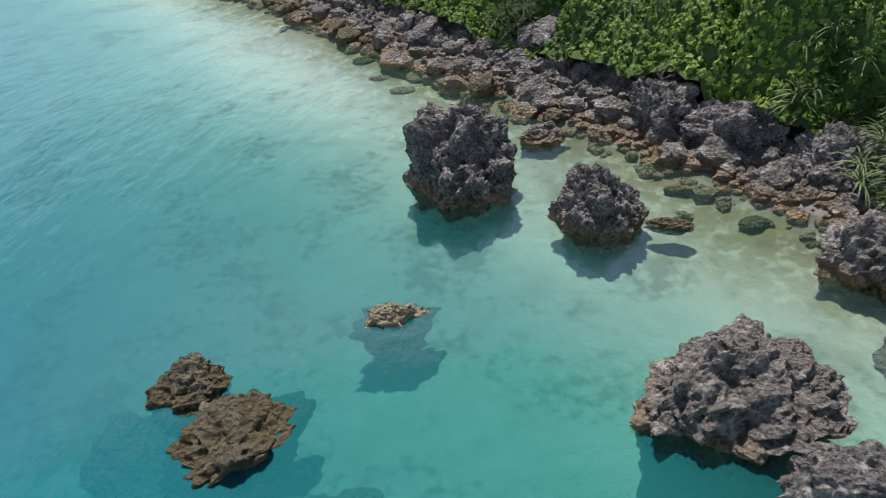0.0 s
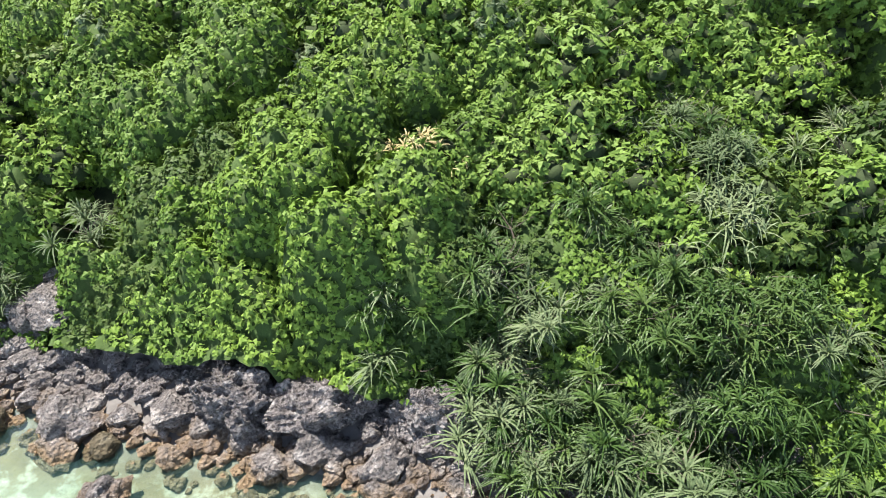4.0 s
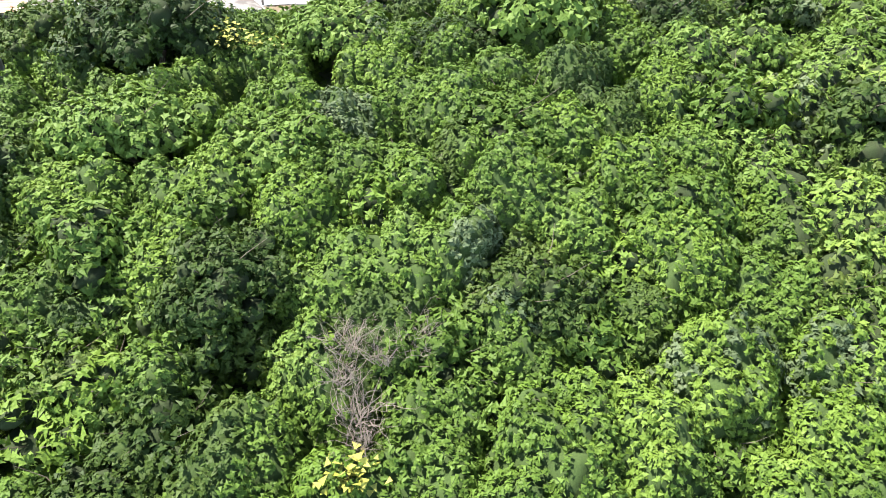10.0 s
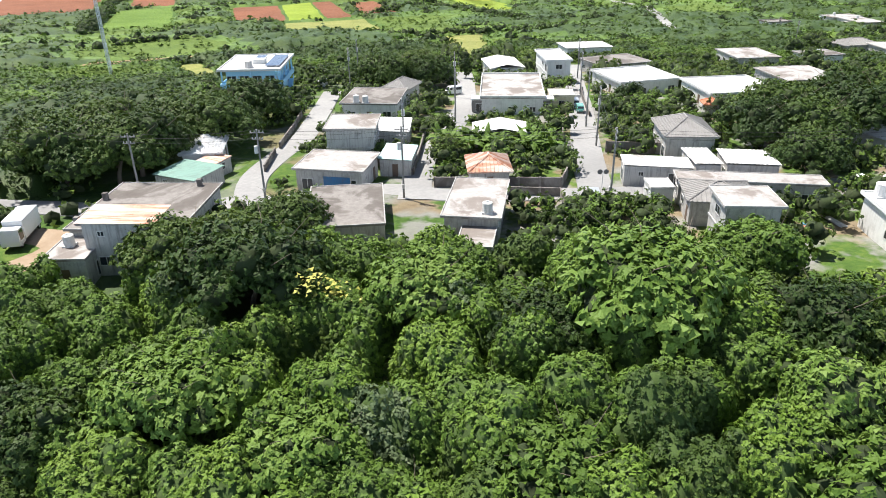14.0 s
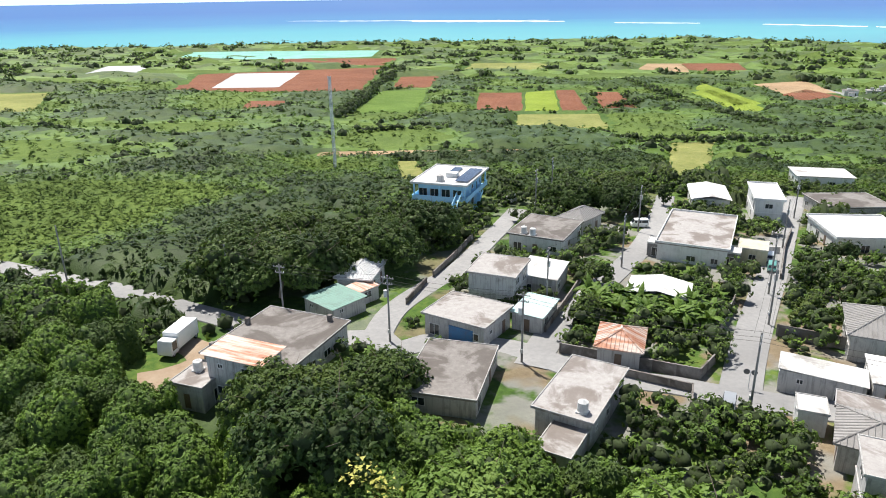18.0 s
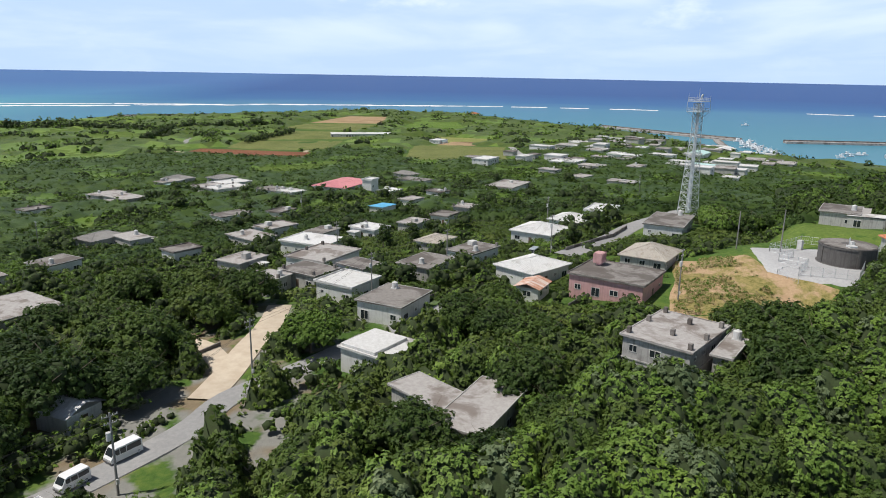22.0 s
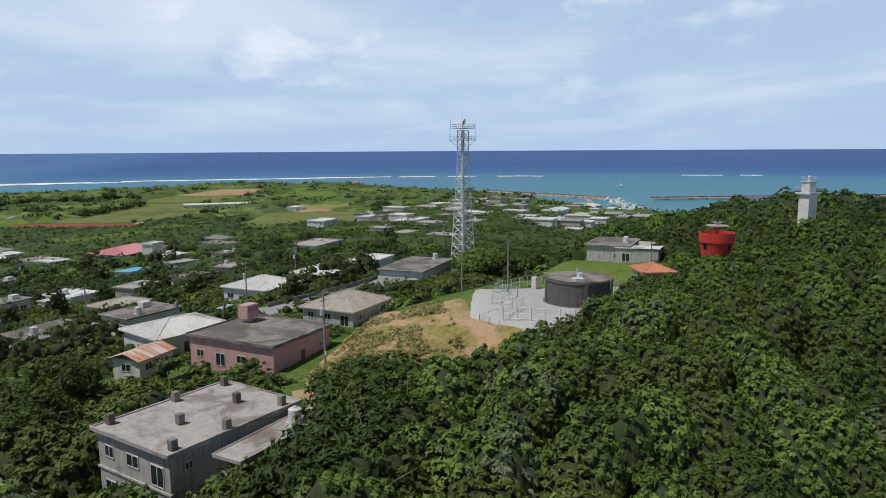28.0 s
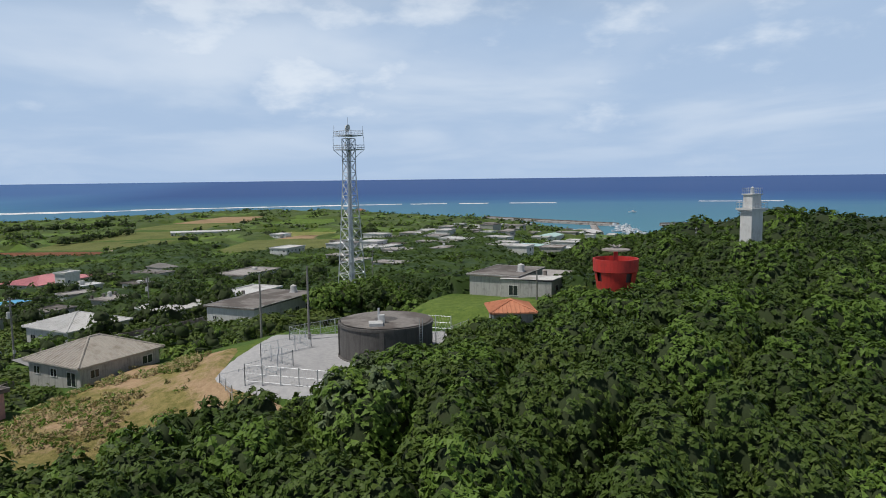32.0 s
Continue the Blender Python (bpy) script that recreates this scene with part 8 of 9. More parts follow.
def light_truck(x, y, turn, paint, words, long=3.4, wide=1.45, box_h=0.0, tall=1.75, lift=0.16):
    """A cab-over truck, with an open bed or, where box_h is given, a closed box."""
    ob = thing("truck", pose(x, y, gz(x, y) + lift, 0, 0, turn), words, "truck", "parked vehicles")
    L, W, cab_l = long / 2, wide / 2, 1.25 if long < 4 else 1.7
    bm = bmesh.new()
    prof = ((L - cab_l, 0.4), (L, 0.4), (L, 0.9), (L - 0.35, tall), (L - cab_l, tall))
    sides = [[bm.verts.new((a, s * W, b)) for a, b in prof] for s in (-1, 1)]
    bm.faces.new(sides[0]); bm.faces.new(sides[1][::-1])
    for i in range(5):
        bm.faces.new((sides[0][i], sides[0][(i + 1) % 5], sides[1][(i + 1) % 5], sides[1][i])[::-1])
    bmesh.ops.recalc_face_normals(bm, faces=bm.faces)
    part("cab", bm, paint, ob)
    part("windscreen", boxed(-0.02, -W + 0.1, 0, 0.02, W - 0.1, 0.75), window_glass, ob, m=pose(L - 0.05, 0, 0.95, 0, -22, 0))
    for s in (-1, 1):
        part("side_window", boxed(L - cab_l + 0.2, s * W - 0.02, 1.0, L - 0.4, s * W + 0.02, tall - 0.15), window_glass, ob)
        for a in (-L + 0.7, L - 0.6):
            wheel(ob, a, s * (W - 0.1), 0.29 if long < 4 else 0.42)
    part("chassis", boxed(-L, -W + 0.15, 0.35, L - 0.1, W - 0.15, 0.6), frame_dark, ob)
    if box_h:
        part("cargo_box", boxed(-L, -W - 0.08, 0.65, L - cab_l - 0.1, W + 0.08, 0.65 + box_h, bevel=0.04), paint, ob, "plain white closed cargo box")
    else:
        part("bed", boxed(-L, -W, 0.6, L - cab_l - 0.05, W, 0.68), paint, ob)
        for a in ((-L, -W, L - cab_l - 0.05, -W + 0.05), (-L, W - 0.05, L - cab_l - 0.05, W), (-L, -W + 0.05, -L + 0.05, W - 0.05)):
            part("bed_side", boxed(a[0], a[1], 0.68, a[2], a[3], 1.0), paint, ob)
    return ob


van(169.6, 60.6, 150, car_white, "white boxy minivan parked in the tree's shade", 3.8, 1.6, 1.9)
van(175.8, 57.2, 145, car_white, "white high-roofed van parked at the lane's side", 4.4, 1.7, 2.05)
van(167.5, 154.2, 160, car_white, "white van parked across a lane", 3.8, 1.6, 1.9)
van(172.9, 121.0, 225, car_green, "pale green small car parked on the lane", 3.3, 1.5, 1.55)
van(177.0, 125.5, 225, car_silver, "grey small car parked under a carport", 3.3, 1.5, 1.6)
van(131.9, 85.4, 225, car_silver, "small grey van parked at the lane's end", 3.3, 1.5, 1.8)
van(150.2, 184.0, 40, car_white, "white van beside the blue house", 3.6, 1.6, 1.9)
van(268.4, -9.6, 150, car_silver, "silver-grey van on the lane below the hill", 4.4, 1.7, 1.95)
light_truck(70.6, 126.8, 238, car_white, "large white box truck parked behind a house", 7.0, 2.2, 2.4, 2.4)
light_truck(164.5, 63.0, 150, car_white, "small white pick-up truck in deep tree shade")


def banana_mesh(seed):
    rng = random.Random(seed)
    bm = bmesh.new()
    for i in range(9):
        a, lean, L = i * 2.4 + rng.uniform(-0.3, 0.3), rng.uniform(0.35, 1.1), rng.uniform(1.7, 2.4)
        prev = None
        for k in range(7):
            f = k / 6
            out, up = math.sin(lean * 0.6 + f * lean * 1.2) * L * f, math.cos(lean * 0.4 + f * lean * 1.3) * L * f
            w = 0.32 * math.sin(math.pi * min(1.0, 0.12 + f * 0.86)) + 0.02
            c = Vector((math.cos(a) * out, math.sin(a) * out, 1.5 + up))
            s = Vector((-math.sin(a), math.cos(a), 0)) * w
            row = [bm.verts.new(c - s - Vector((0, 0, 0.08))), bm.verts.new(c), bm.verts.new(c + s - Vector((0, 0, 0.08)))]
            if prev:
                bm.faces.new((prev[0], prev[1], row[1], row[0]))
                bm.faces.new((prev[1], prev[2], row[2], row[1]))
            prev = row
    me = bpy.data.meshes.new("leaves")
    bm.to_mesh(me)
    bm.free()
    me.materials.append(leaf_green)
    stem = bpy.data.meshes.new("stem")
    bm = rodded((0, 0, -0.4), (0, 0, 1.8), 0.14, 0.09, 8)
    bm.to_mesh(stem)
    bm.free()
    stem.materials.append(leaf_lime)
    return me, stem


BANANA = [banana_mesh(i) for i in range(4)]
rng = random.Random(77)
for i in range(52):
    f, g = rng.random(), rng.uniform(-3.2, 3.2)
    x, y = 131.5 + 15.0 * f + g * 0.66, 118.0 - 12.5 * f + g * 0.75
    ob = thing("banana_plant", pose(x, y, gz(x, y), 0, 0, rng.uniform(0, 360)) @ Matrix.Scale(rng.uniform(1.0, 1.45), 4), "banana plant with long arching green leaves", "plant", "banana grove of the walled garden")
    me, stem = BANANA[i % 4]
    linked("stem", stem, None, ob)
    linked("leaf_crown", me, None, ob)
    BLOCKED.append((x, y, 0.8))

# garden trees and bushes that stand by themselves
rng = random.Random(15)
for x, y in ((125.5, 108.5), (129.0, 113.5), (150.0, 112.0), (152.5, 116.5), (147.5, 119.5), (139.0, 126.0), (153.0, 125.0), (158.0, 122.0), (162.0, 118.5), (121.5, 121.0), (104.0, 110.8), (166.0, 98.0), (170.0, 103.0), (174.0, 97.0), (163.0, 103.5), (178.0, 108.0), (183.0, 113.0), (187.0, 109.0), (180.0, 101.0), (172.0, 112.5), (195.0, 118.0), (190.0, 121.0), (186.0, 96.0), (198.0, 97.0), (176.0, 92.0), (170.0, 88.0),
             (130.0, 79.5), (127.0, 75.5), (133.5, 77.5), (124.0, 80.0), (121.0, 84.5), (128.0, 70.0), (124.0, 66.5), (162.0, 57.5), (158.5, 61.5), (163.0, 50.5), (196.0, 156.0), (188.0, 150.0), (203.0, 137.0), (192.0, 140.0), (247.0, 22.0), (252.0, 34.0), (262.0, 24.0), (270.0, 33.0), (266.0, 8.0), (256.0, 3.0), (276.0, 6.0), (284.0, 12.0), (262.0, 58.0), (272.0, 62.0), (281.0, 60.0), (240.0, 58.0), (250.0, 62.0), (236.0, 72.0)):
    dark = rng.random() < 0.4
    tree("garden_dark" if dark else "garden", x, y, rng.uniform(0.6, 1.15), rng.uniform(0, 360), "small dark garden tree" if dark else "small bright green garden tree", "garden trees", name="garden_tree")
    BLOCKED.append((x, y, 1.6))


# ---- small things of the lanes and yards ----
ob = thing("collapsed_shed", pose(162.6, 32.5, gz(162.6, 32.5), 0, 0, 35), "collapsed shed with grey fallen roof sheets under trees", "shed")
for i in range(7):
    part("fallen_board", boxed(-0.35, -2.6, -0.04, 0.35, 2.6, 0.04), pale_roof if i % 2 else concrete_dark, ob, m=pose(-2.4 + i * 0.8, 0.15 * (i % 3), 0.7 + 0.12 * (i % 2), 8 * (i % 3 - 1), 12, 5 * (i % 3 - 1)))
for a, b in ((-3.0, -2.6), (3.0, -2.6), (3.0, 2.6), (-3.0, 2.6)):
    part("leaning_post", rodded((0, 0, -0.5), (0.3, 0.1, 2.2), 0.07, 0.06, 6), dead_wood, ob, m=pose(a, b, 0))
BLOCKED.append((162.6, 32.5, 3.6))

ob = thing("traffic_mirror", pose(137.8, 88.6, gz(137.8, 88.6), 0, 0, -40), "pair of round traffic mirrors on a grey post", "traffic mirror")
part("post", rodded((0, 0, -0.4), (0, 0, 2.7), 0.045, 0.045, 8), steel, ob)
for a in (-0.45, 0.45):
    part("mirror", rodded((a, -0.08, 2.6), (a, 0.0, 2.6), 0.36, 0.38, 16), frame_dark, ob, "round dark-backed mirror", pose(0, 0, 0))


def plank_stack(x, y, turn, n, words):
    ob = thing("plank_stack", pose(x, y, gz(x, y), 0, 0, turn), words, "planks")
    for i in range(n):
        part("plank", boxed(-1.9, -0.11, 0, 1.9, 0.11, 0.06, bevel=0.008), frame_pale, ob, m=pose(0.1 * (i % 3), -0.36 + 0.25 * (i % 4), 0.04 + 0.065 * (i // 4), 0, 0, 1.5 * (i % 3)))


def tyre(x, y, lift, words="old black tyre lying on bare earth"):
    ob = thing("tyre", pose(x, y, gz(x, y) + lift), words, "tyre", "old tyres in the yard")
    V, F = [], []
    for i in range(16):
        for j in range(8):
            a, b = i * math.tau / 16, j * math.tau / 8
            V.append(((0.27 + 0.1 * math.cos(b)) * math.cos(a), (0.27 + 0.1 * math.cos(b)) * math.sin(a), 0.1 + 0.1 * math.sin(b)))
            F.append((i * 8 + j, ((i + 1) % 16) * 8 + j, ((i + 1) % 16) * 8 + (j + 1) % 8, i * 8 + (j + 1) % 8))
    linked("tread", raw_mesh("tread", V, F, True), tyre_black, ob)


def oil_drum(x, y, mat, words):
    ob = thing("drum", pose(x, y, gz(x, y)), words, "drum", "drums in the yards")
    part("barrel", rodded((0, 0, -0.05), (0, 0, 0.88), 0.29, 0.29, 14), mat, ob)
    for h in (0.28, 0.58):
        part("hoop", rodded((0, 0, h), (0, 0, h + 0.03), 0.305, 0.305, 14), mat, ob)


plank_stack(148.6, 60.8, 60, 8, "stack of white-painted planks beside a hedge")
tyre(145.4, 61.5, 0.3)
tyre(146.8, 60.9, 0.3)
oil_drum(143.2, 62.3, blue_sheet, "blue drum standing in a dirt yard")
oil_drum(142.5, 61.9, old_rust, "rusty drum standing in a dirt yard")
hedge(1.3, 1.2, leaf_lime, "clipped bright yellow-green hedge beside a path", (124.0, 74.5), (127.5, 80.0), (130.5, 85.0))
# ---- plants with blades, dead wood and flowers ----


def blades(rng, n, length, width, droop, rise=0.0):
    """A rosette of arching blades: vertices and quads."""
    verts, faces = [], []
    for i in range(n):
        a, up, L = rng.uniform(0, math.tau), rng.uniform(0.15, 1.35), length * rng.uniform(0.7, 1.2)
        side = Vector((-math.sin(a), math.cos(a), 0)) * width / 2
        for k in range(4):
            f = k / 3
            out, h = math.cos(up) * L * f, math.sin(up) * L * f - droop * L * f * f
            c = Vector((math.cos(a) * out, math.sin(a) * out, rise + h))
            w = (1 - 0.85 * f * f)
            verts += [c - side * w, c + side * w]
            if k:
                b = len(verts) - 4
                faces.append((b, b + 1, b + 3, b + 2))
    return verts, faces


SPIKY = []
for i in range(5):
    rng = random.Random(300 + i)
    V, F = [], []
    for j in range(9):
        v, f = blades(rng, 30, 1.4, 0.085, 0.5)
        off = Vector((rng.uniform(-1.5, 1.5), rng.uniform(-1.5, 1.5), rng.uniform(0.5, 1.9)))
        F += [tuple(q + len(V) for q in face) for face in f]
        V += [p + off for p in v]
    head = raw_mesh("leaf_rosette", [tuple(p) for p in V], F)
    head.materials.append(leaf_blade if i % 3 else leaf_grey)
    SPIKY.append((trunk_mesh(random.Random(i), 1.4, 1.3, 0.1), head))
rng = random.Random(8)
for q0, s0, n, dq, ds in ((6, 9, 58, 8, 8), (-8, 14, 34, 12, 11), (19, 11, 10, 3, 3), (54, 9, 10, 14, 3), (85, 9, 10, 16, 3), (4, 24, 12, 8, 8)):
    for i in range(n):
        a, b = q0 + rng.uniform(-dq, dq), max(5.0 if q0 < 12 else 8.5, s0 + rng.uniform(-ds, ds)) + 35.5
        x, y = 0.78 * b - 0.62 * a, 0.62 * b + 0.78 * a
        up = 1.6 if b > 46 else 0.5
        ob = thing("screw_pine", pose(x, y, gz(x, y) + up - 0.4, 0, 0, rng.uniform(0, 360)) @ Matrix.Scale(rng.uniform(1.0, 1.5), 4), "screw pine with rosettes of long narrow green blades", "plant", "screw pines of the slope")
        trunk, head = SPIKY[i % 5]
        linked("trunk", trunk, bark, ob)
        linked("leaf_rosette", head, None, ob)


def thicket(x, y, lift, size, seed, mat=None, words="tangle of bare grey dead branches", n=16):
    rng = random.Random(seed)
    bm = bmesh.new()
    for i in range(n):
        p = Vector((rng.uniform(-0.5, 0.5), rng.uniform(-0.5, 0.5), -1.0)) * size
        d = Vector((rng.uniform(-1, 1), rng.uniform(-1, 1), rng.uniform(0.5, 1.6)))
        r = 0.026 * size
        for k in range(4):
            e = p + d.normalized() * size * rng.uniform(0.3, 0.55)
            rod(bm, p, e, r, r * 0.7, 5)
            for _ in range(2):
                t = e + Vector((rng.uniform(-1, 1), rng.uniform(-1, 1), rng.uniform(-0.2, 0.9))) * size * 0.4
                rod(bm, e, t, r * 0.5, r * 0.2, 4)
            p, r = e, r * 0.7
            d = d + Vector((rng.uniform(-0.8, 0.8), rng.uniform(-0.8, 0.8), rng.uniform(-0.5, 0.3)))
    ob = thing("dead_branches", pose(x, y, gz(x, y) + lift), words, "branches")
    part("branch_tangle", bm, mat or dead_wood, ob)


for x, y, lift, size in ((62.5, 52.5, 6.0, 1.7), (65.5, 55.5, 6.2, 1.6), (68.0, 51.5, 6.2, 1.7), (63.5, 54.5, 6.0, 1.4), (61.0, 51.5, 6.0, 1.3), (66.0, 53.0, 6.2, 1.4)):
    thicket(x, y, lift, size, int(x * 10), n=26)
thicket(14.6, 46.6, 4.2, 0.8, 3, words="bleached driftwood on the cliff edge", n=6)
thicket(1.6, 42.4, 3.4, 0.6, 4, words="bleached branch lying on a rock", n=3)
thicket(20.6, 21.2 + 8, 3.0, 0.7, 5, words="bleached branch caught on a rock", n=4)


def flowering(x, y, lift, n, size, seed, words="shrub with large pale yellow leaves above the wood"):
    rng = np.random.default_rng(seed)
    p = rng.normal(0, 1, (n, 3)) * np.array([1, 1, 0.8]) * size * 0.42
    v, f = leaves(p, np.tile([0.0, 0.0, 1.0], (n, 1)), 0.42, rng, 0.8, 0.5)
    ob = thing("pale_leaved_shrub", pose(x, y, gz(x, y) + lift), words, "shrub")
    linked("foliage", raw_mesh("foliage", v, f), leaf_yellow, ob)
    part("stem", rodded((0, 0, -lift - 0.3), (0, 0, 0.1), 0.08, 0.04, 6), bark, ob)


flowering(58.5, 50.6, 6.2, 110, 2.0, 1)
flowering(55.2, 48.3, 5.8, 18, 0.9, 2)
flowering(47.6, 55.0, 5.8, 16, 0.9, 3)
flowering(88.4, 82.6, 4.6, 90, 2.0, 4)
flowering(87.0, 84.2, 6.0, 70, 1.8, 5)
flowering(89.6, 80.4, 3.6, 70, 1.7, 6)
flowering(109.0, 66.0, 3.8, 14, 1.0, 7)


def reed_clump(x, y, lift, n, length, mat, seed, words, name="reeds"):
    """A stand of stems with arching leaves, bent over at the top."""
    rng = random.Random(seed)
    V, F = [], []
    for i in range(n):
        px, py = rng.gauss(0, 1.3), rng.gauss(0, 1.3)
        v, f = blades(rng, 7, length * 0.7, 0.11, 0.6, rise=0)
        off = Vector((px, py, length * rng.uniform(0.3, 0.85) - 0.18 * (px * px + py * py)))
        F += [tuple(q + len(V) for q in face) for face in f]
        V += [p + off for p in v]
    ob = thing(name, pose(x, y, gz(x, y) + lift), words, "reeds")
    linked("leaf_rosette", raw_mesh("leaf_rosette", [tuple(p) for p in V], F), mat, ob)


reed_clump(41.5, 33.0, 3.6, 90, 2.6, leaf_grey, 1, "silvery green stand of giant reed on the slope")
reed_clump(44.0, 35.2, 3.8, 60, 2.2, leaf_grey, 2, "silvery green stand of giant reed on the slope")
reed_clump(37.0, 30.0, 3.2, 80, 2.0, leaf_blade, 3, "tall green grass on the slope")
reed_clump(35.0, 26.0, 3.0, 90, 2.0, leaf_blade, 4, "tall green grass on the slope")
reed_clump(40.0, 27.5, 3.2, 90, 2.0, leaf_blade, 5, "tall green grass on the slope")
reed_clump(30.5, 48.5, 4.4, 30, 1.6, leaf_dry, 6, "dry straw-coloured grass tuft among creepers", "dry_grass_tuft")


# straw and weeds on the dry field
rng = np.random.default_rng(77)
u, v = rng.random((2600, 1)), rng.random((2600, 1))
A, B, C, D = (np.array(p) for p in ((208.0, -48.5), (213.0, -26.0), (249.0, -39.5), (242.0, -49.0)))
P = (A * (1 - u) + D * u) * (1 - v) + (B * (1 - u) + C * u) * v
grow = np.array([noise.noise((x * 0.16, y * 0.16, 2.0)) + 0.5 * noise.noise((x * 0.6, y * 0.6, 4.0)) for x, y in P]) > -0.02
P = P[grow]
spot = np.concatenate([P, (ground(P[:, 0], P[:, 1]) + 0.5)[:, None]], 1)
for k, mat, words in ((0, leaf_dry, "tufts of dry straw on the sandy field"), (1, leaf_lime, "tufts of yellow-green weeds on the sandy field"), (2, leaf_dry, "tufts of dry straw on the sandy field")):
    lv, lf = tufts(spot[k::3], np.tile([0.0, 0.0, 0.4], (len(spot[k::3]), 1)), 0.5, 0.35, 8, rng, 0.22)
    tagged(linked("grass_tufts", raw_mesh("grass_tufts", lv, lf), mat), words, "grass", kind="stuff")
# ---- harbour, reef and far shore ----


def breakwater(points, width, words, h=2.6, lip=1.6, name="breakwater"):
    """A concrete mole with a raised seaward wall, along a line of points."""
    x0, y0 = points[0]
    ob = thing(name, pose(x0, y0, 0), words, "breakwater", kind="structure")
    for (ax, ay), (bx, by) in zip(points[:-1], points[1:]):
        run = math.hypot(bx - ax, by - ay)
        m = pose(ax - x0, ay - y0, 0, 0, 0, math.degrees(math.atan2(by - ay, bx - ax)))
        part("mole", boxed(-1, -width / 2, -3, run + 1, width / 2, h), concrete_roof, ob, m=m)
        part("seaward_wall", boxed(-1, width / 2 - 1.4, h, run + 1, width / 2, h + lip), concrete_dark, ob, m=m)


breakwater([(1210, -270), (1110, -330), (1002, -401)], 12, "grey concrete harbour breakwater")
breakwater([(985, -455), (970, -620), (956, -790)], 12, "long grey outer breakwater in the turquoise lagoon")
breakwater([(1004, -372), (940, -352), (880, -335)], 8, "grey inner harbour pier", 2.0, 0.4)
breakwater([(1259, 514), (1330, 390), (1380, 270)], 14, "low dark causeway along the far shore", 3.0, 1.5)


def boat(x, y, turn, s, words="small white fishing boat moored in the harbour"):
    ob = thing("boat", pose(x, y, 0.0, 0, 0, turn) @ Matrix.Scale(s, 4), words, "boat", "boats of the harbour")
    bm = bmesh.new()
    rows = []
    for xx, w, z in ((-4, 1.1, 1.0), (-2, 1.35, 0.95), (1, 1.3, 1.05), (3, 0.8, 1.3), (4.4, 0.05, 1.6)):
        rows.append([bm.verts.new(p) for p in ((xx, -w, z), (xx * 0.95, -w * 0.6, -0.3), (xx * 0.95, w * 0.6, -0.3), (xx, w, z))])
    for a, b in zip(rows[:-1], rows[1:]):
        for k in range(3):
            bm.faces.new((a[k], b[k], b[k + 1], a[k + 1]))
        bm.faces.new((a[3], b[3], b[0], a[0]))
    bm.faces.new(rows[0])
    part("hull", bm, boat_white, ob)
    part("cabin", boxed(-1.8, -0.8, 0.9, 0.6, 0.8, 2.6, bevel=0.08), boat_white, ob)
    part("cabin_window", boxed(0.55, -0.65, 1.7, 0.63, 0.65, 2.3), window_glass, ob)
    part("mast", rodded((-1.0, 0, 2.6), (-1.0, 0, 4.6), 0.05, 0.04, 6), steel, ob)


rng = random.Random(31)
for i in range(34):
    f = rng.random()
    boat(860 + 130 * f + rng.uniform(-14, 14), -352 - 40 * f - rng.uniform(0, 24), rng.uniform(0, 360), rng.uniform(1.0, 1.8))
for i in range(16):
    boat(835 + rng.uniform(-15, 25), -430 - i * 9, rng.uniform(60, 120), rng.uniform(1.0, 1.8))
boat(1310, -552, 80, 1.6, "small dark boat out on the lagoon")

rng = random.Random(32)
for i in range(58):
    f, g = rng.random(), rng.uniform(-1, 1)
    x, y = 560 + 330 * f + 60 * g, -95 - 215 * f + 75 * g
    white = rng.random() < 0.45
    house(x, y, rng.uniform(9, 20), rng.uniform(8, 14), rng.choice((55, 145, 150, 60)), rng.choice((3.6, 4.0, 6.4)), white_wall if white else concrete_wall, rng.choice((white_roof, pale_roof)) if white else rng.choice((concrete_roof, concrete_dark)),
          "white harbour-side building with flat roof" if white else "grey harbour-side concrete house", parapet=0.3, group="houses of the harbour", sides="w", blocks=False)
house(1392, -80, 22, 16, 150, 4.5, white_wall, orange_tile, "far building with an orange tiled roof", kind="hip", rise=3.0, sides="sw")
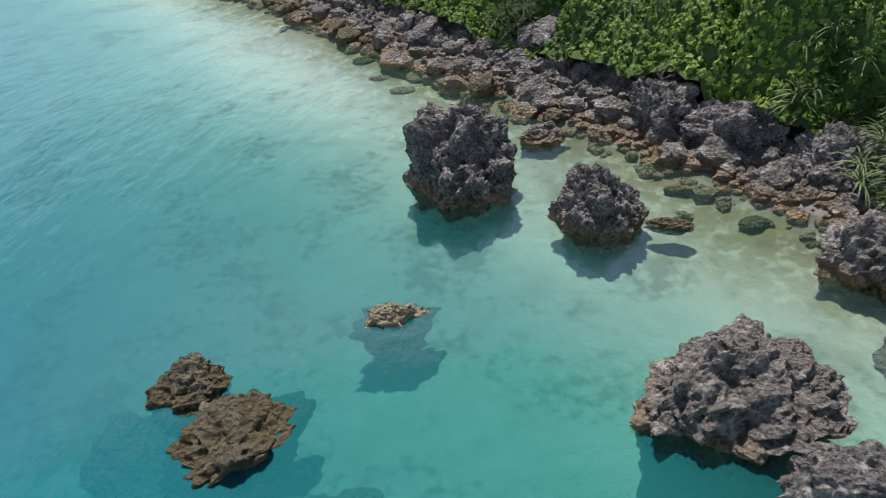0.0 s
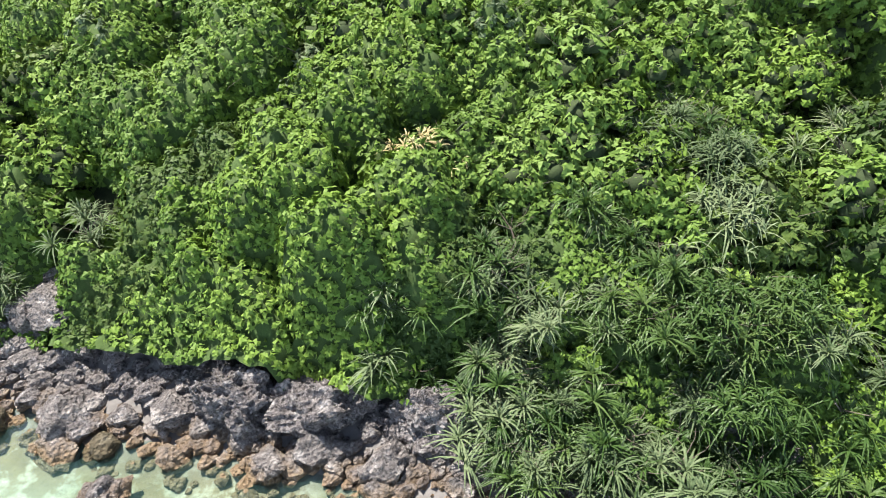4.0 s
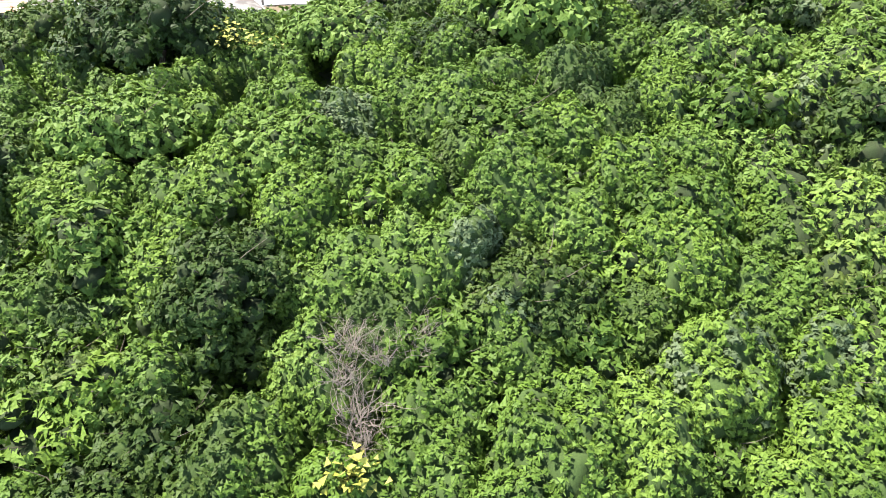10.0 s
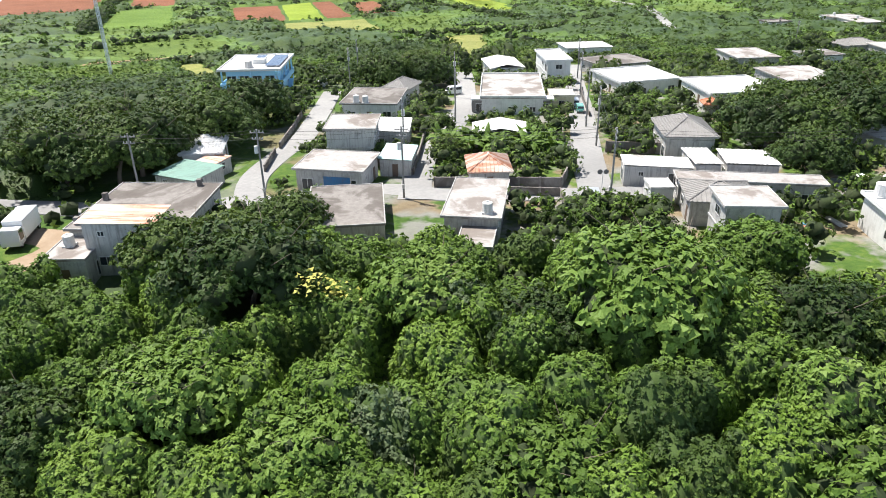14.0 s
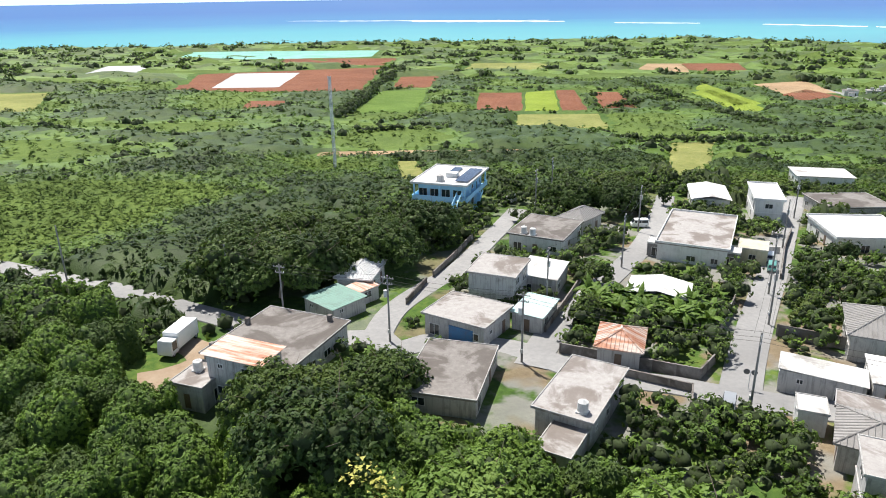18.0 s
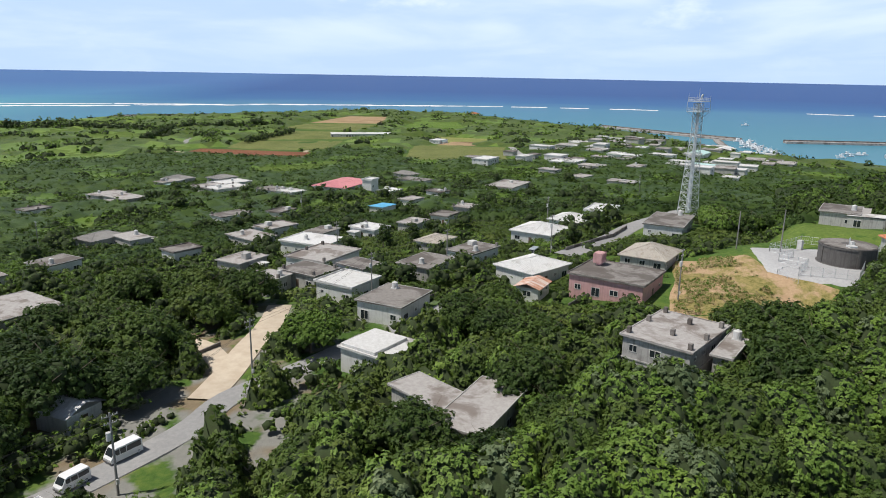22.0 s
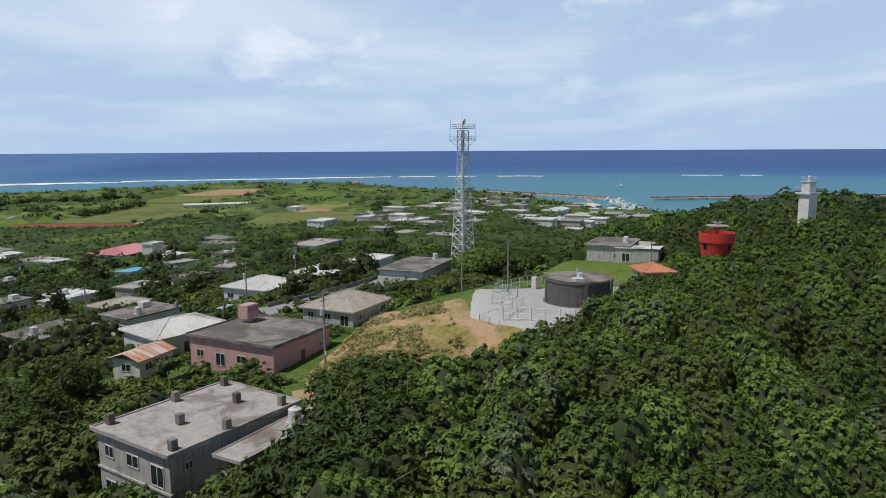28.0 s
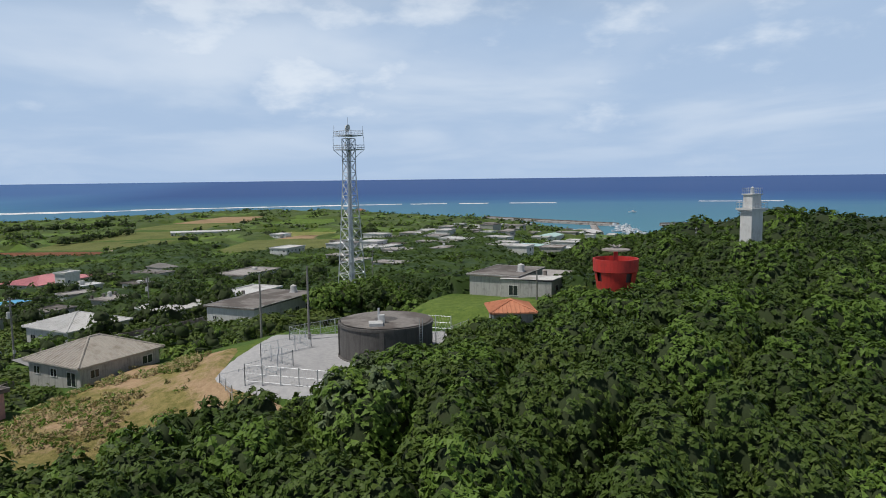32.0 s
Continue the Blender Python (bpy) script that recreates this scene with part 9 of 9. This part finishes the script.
house(700, -225, 34, 16, 145, 4.0, white_wall, aqua_roof, "long harbour hall with an aqua roof", kind="gable", rise=1.4, sides="sw")
house(815, -300, 30, 18, 145, 5.0, white_wall, white_roof, "white harbour hall with a bright roof", kind="gable", rise=2.0, sides="sw")

# breaking surf along the reef, in torn ribbons
def surf(name, pieces, seed, words):
    rng = random.Random(seed)
    V, F = [], []
    for x0, y0, x1, y1, wide in pieces:
        run = math.hypot(x1 - x0, y1 - y0)
        nx, ny = -(y1 - y0) / run, (x1 - x0) / run
        n = max(6, int(run / 9))
        base = len(V)
        for i in range(n + 1):
            f = i / n
            w = 1.5 * wide * max(0.06, math.sin(math.pi * f) ** 0.4) * max(0.1, 0.55 + 1.3 * noise.noise((x0 * 0.01 + f * run * 0.03, y0 * 0.01, seed)))
            off = 9 * noise.noise((f * run * 0.012, x0 * 0.1, seed + 4.0))
            cx, cy = x0 + (x1 - x0) * f + nx * off, y0 + (y1 - y0) * f + ny * off
            for k, h in ((-0.5, 0.05), (-0.15, 1.1), (0.2, 0.7), (0.5, 0.05)):
                V.append((cx + nx * w * k, cy + ny * w * k, h + rng.uniform(0, 0.3)))
        F += [tuple(base + q for q in face) for face in grid_faces(n + 1, 4).tolist()]
    tagged(linked(name, raw_mesh(name, V, F, True), foam_white), words, "surf", kind="stuff")


surf("surf", ((420, 2550, 1130, 2000, 26), (760, 2200, 1130, 1900, 40), (1180, 1720, 1330, 1560, 26), (1400, 1420, 1480, 1200, 26), (1480, 1180, 1560, 900, 30), (1540, 880, 1640, 640, 26), (1660, 640, 1760, 380, 30), (1780, 420, 1830, 130, 42),
              (1800, 250, 1850, -80, 26), (1840, 60, 1860, -190, 30), (1850, -210, 1850, -300, 22), (1840, -330, 1830, -400, 20), (1820, -450, 1790, -560, 18), (1740, -900, 1700, -990, 22), (1690, -1030, 1680, -1080, 14), (1745, 470, 1700, 700, 16), (1590, 1010, 1690, 700, 12)),
     3, "white surf breaking along the outer reef")
surf("far_surf", ((2900, -420, 2850, -760, 16), (2700, -1500, 2600, -1850, 12)), 5, "thin line of surf on a distant bank")
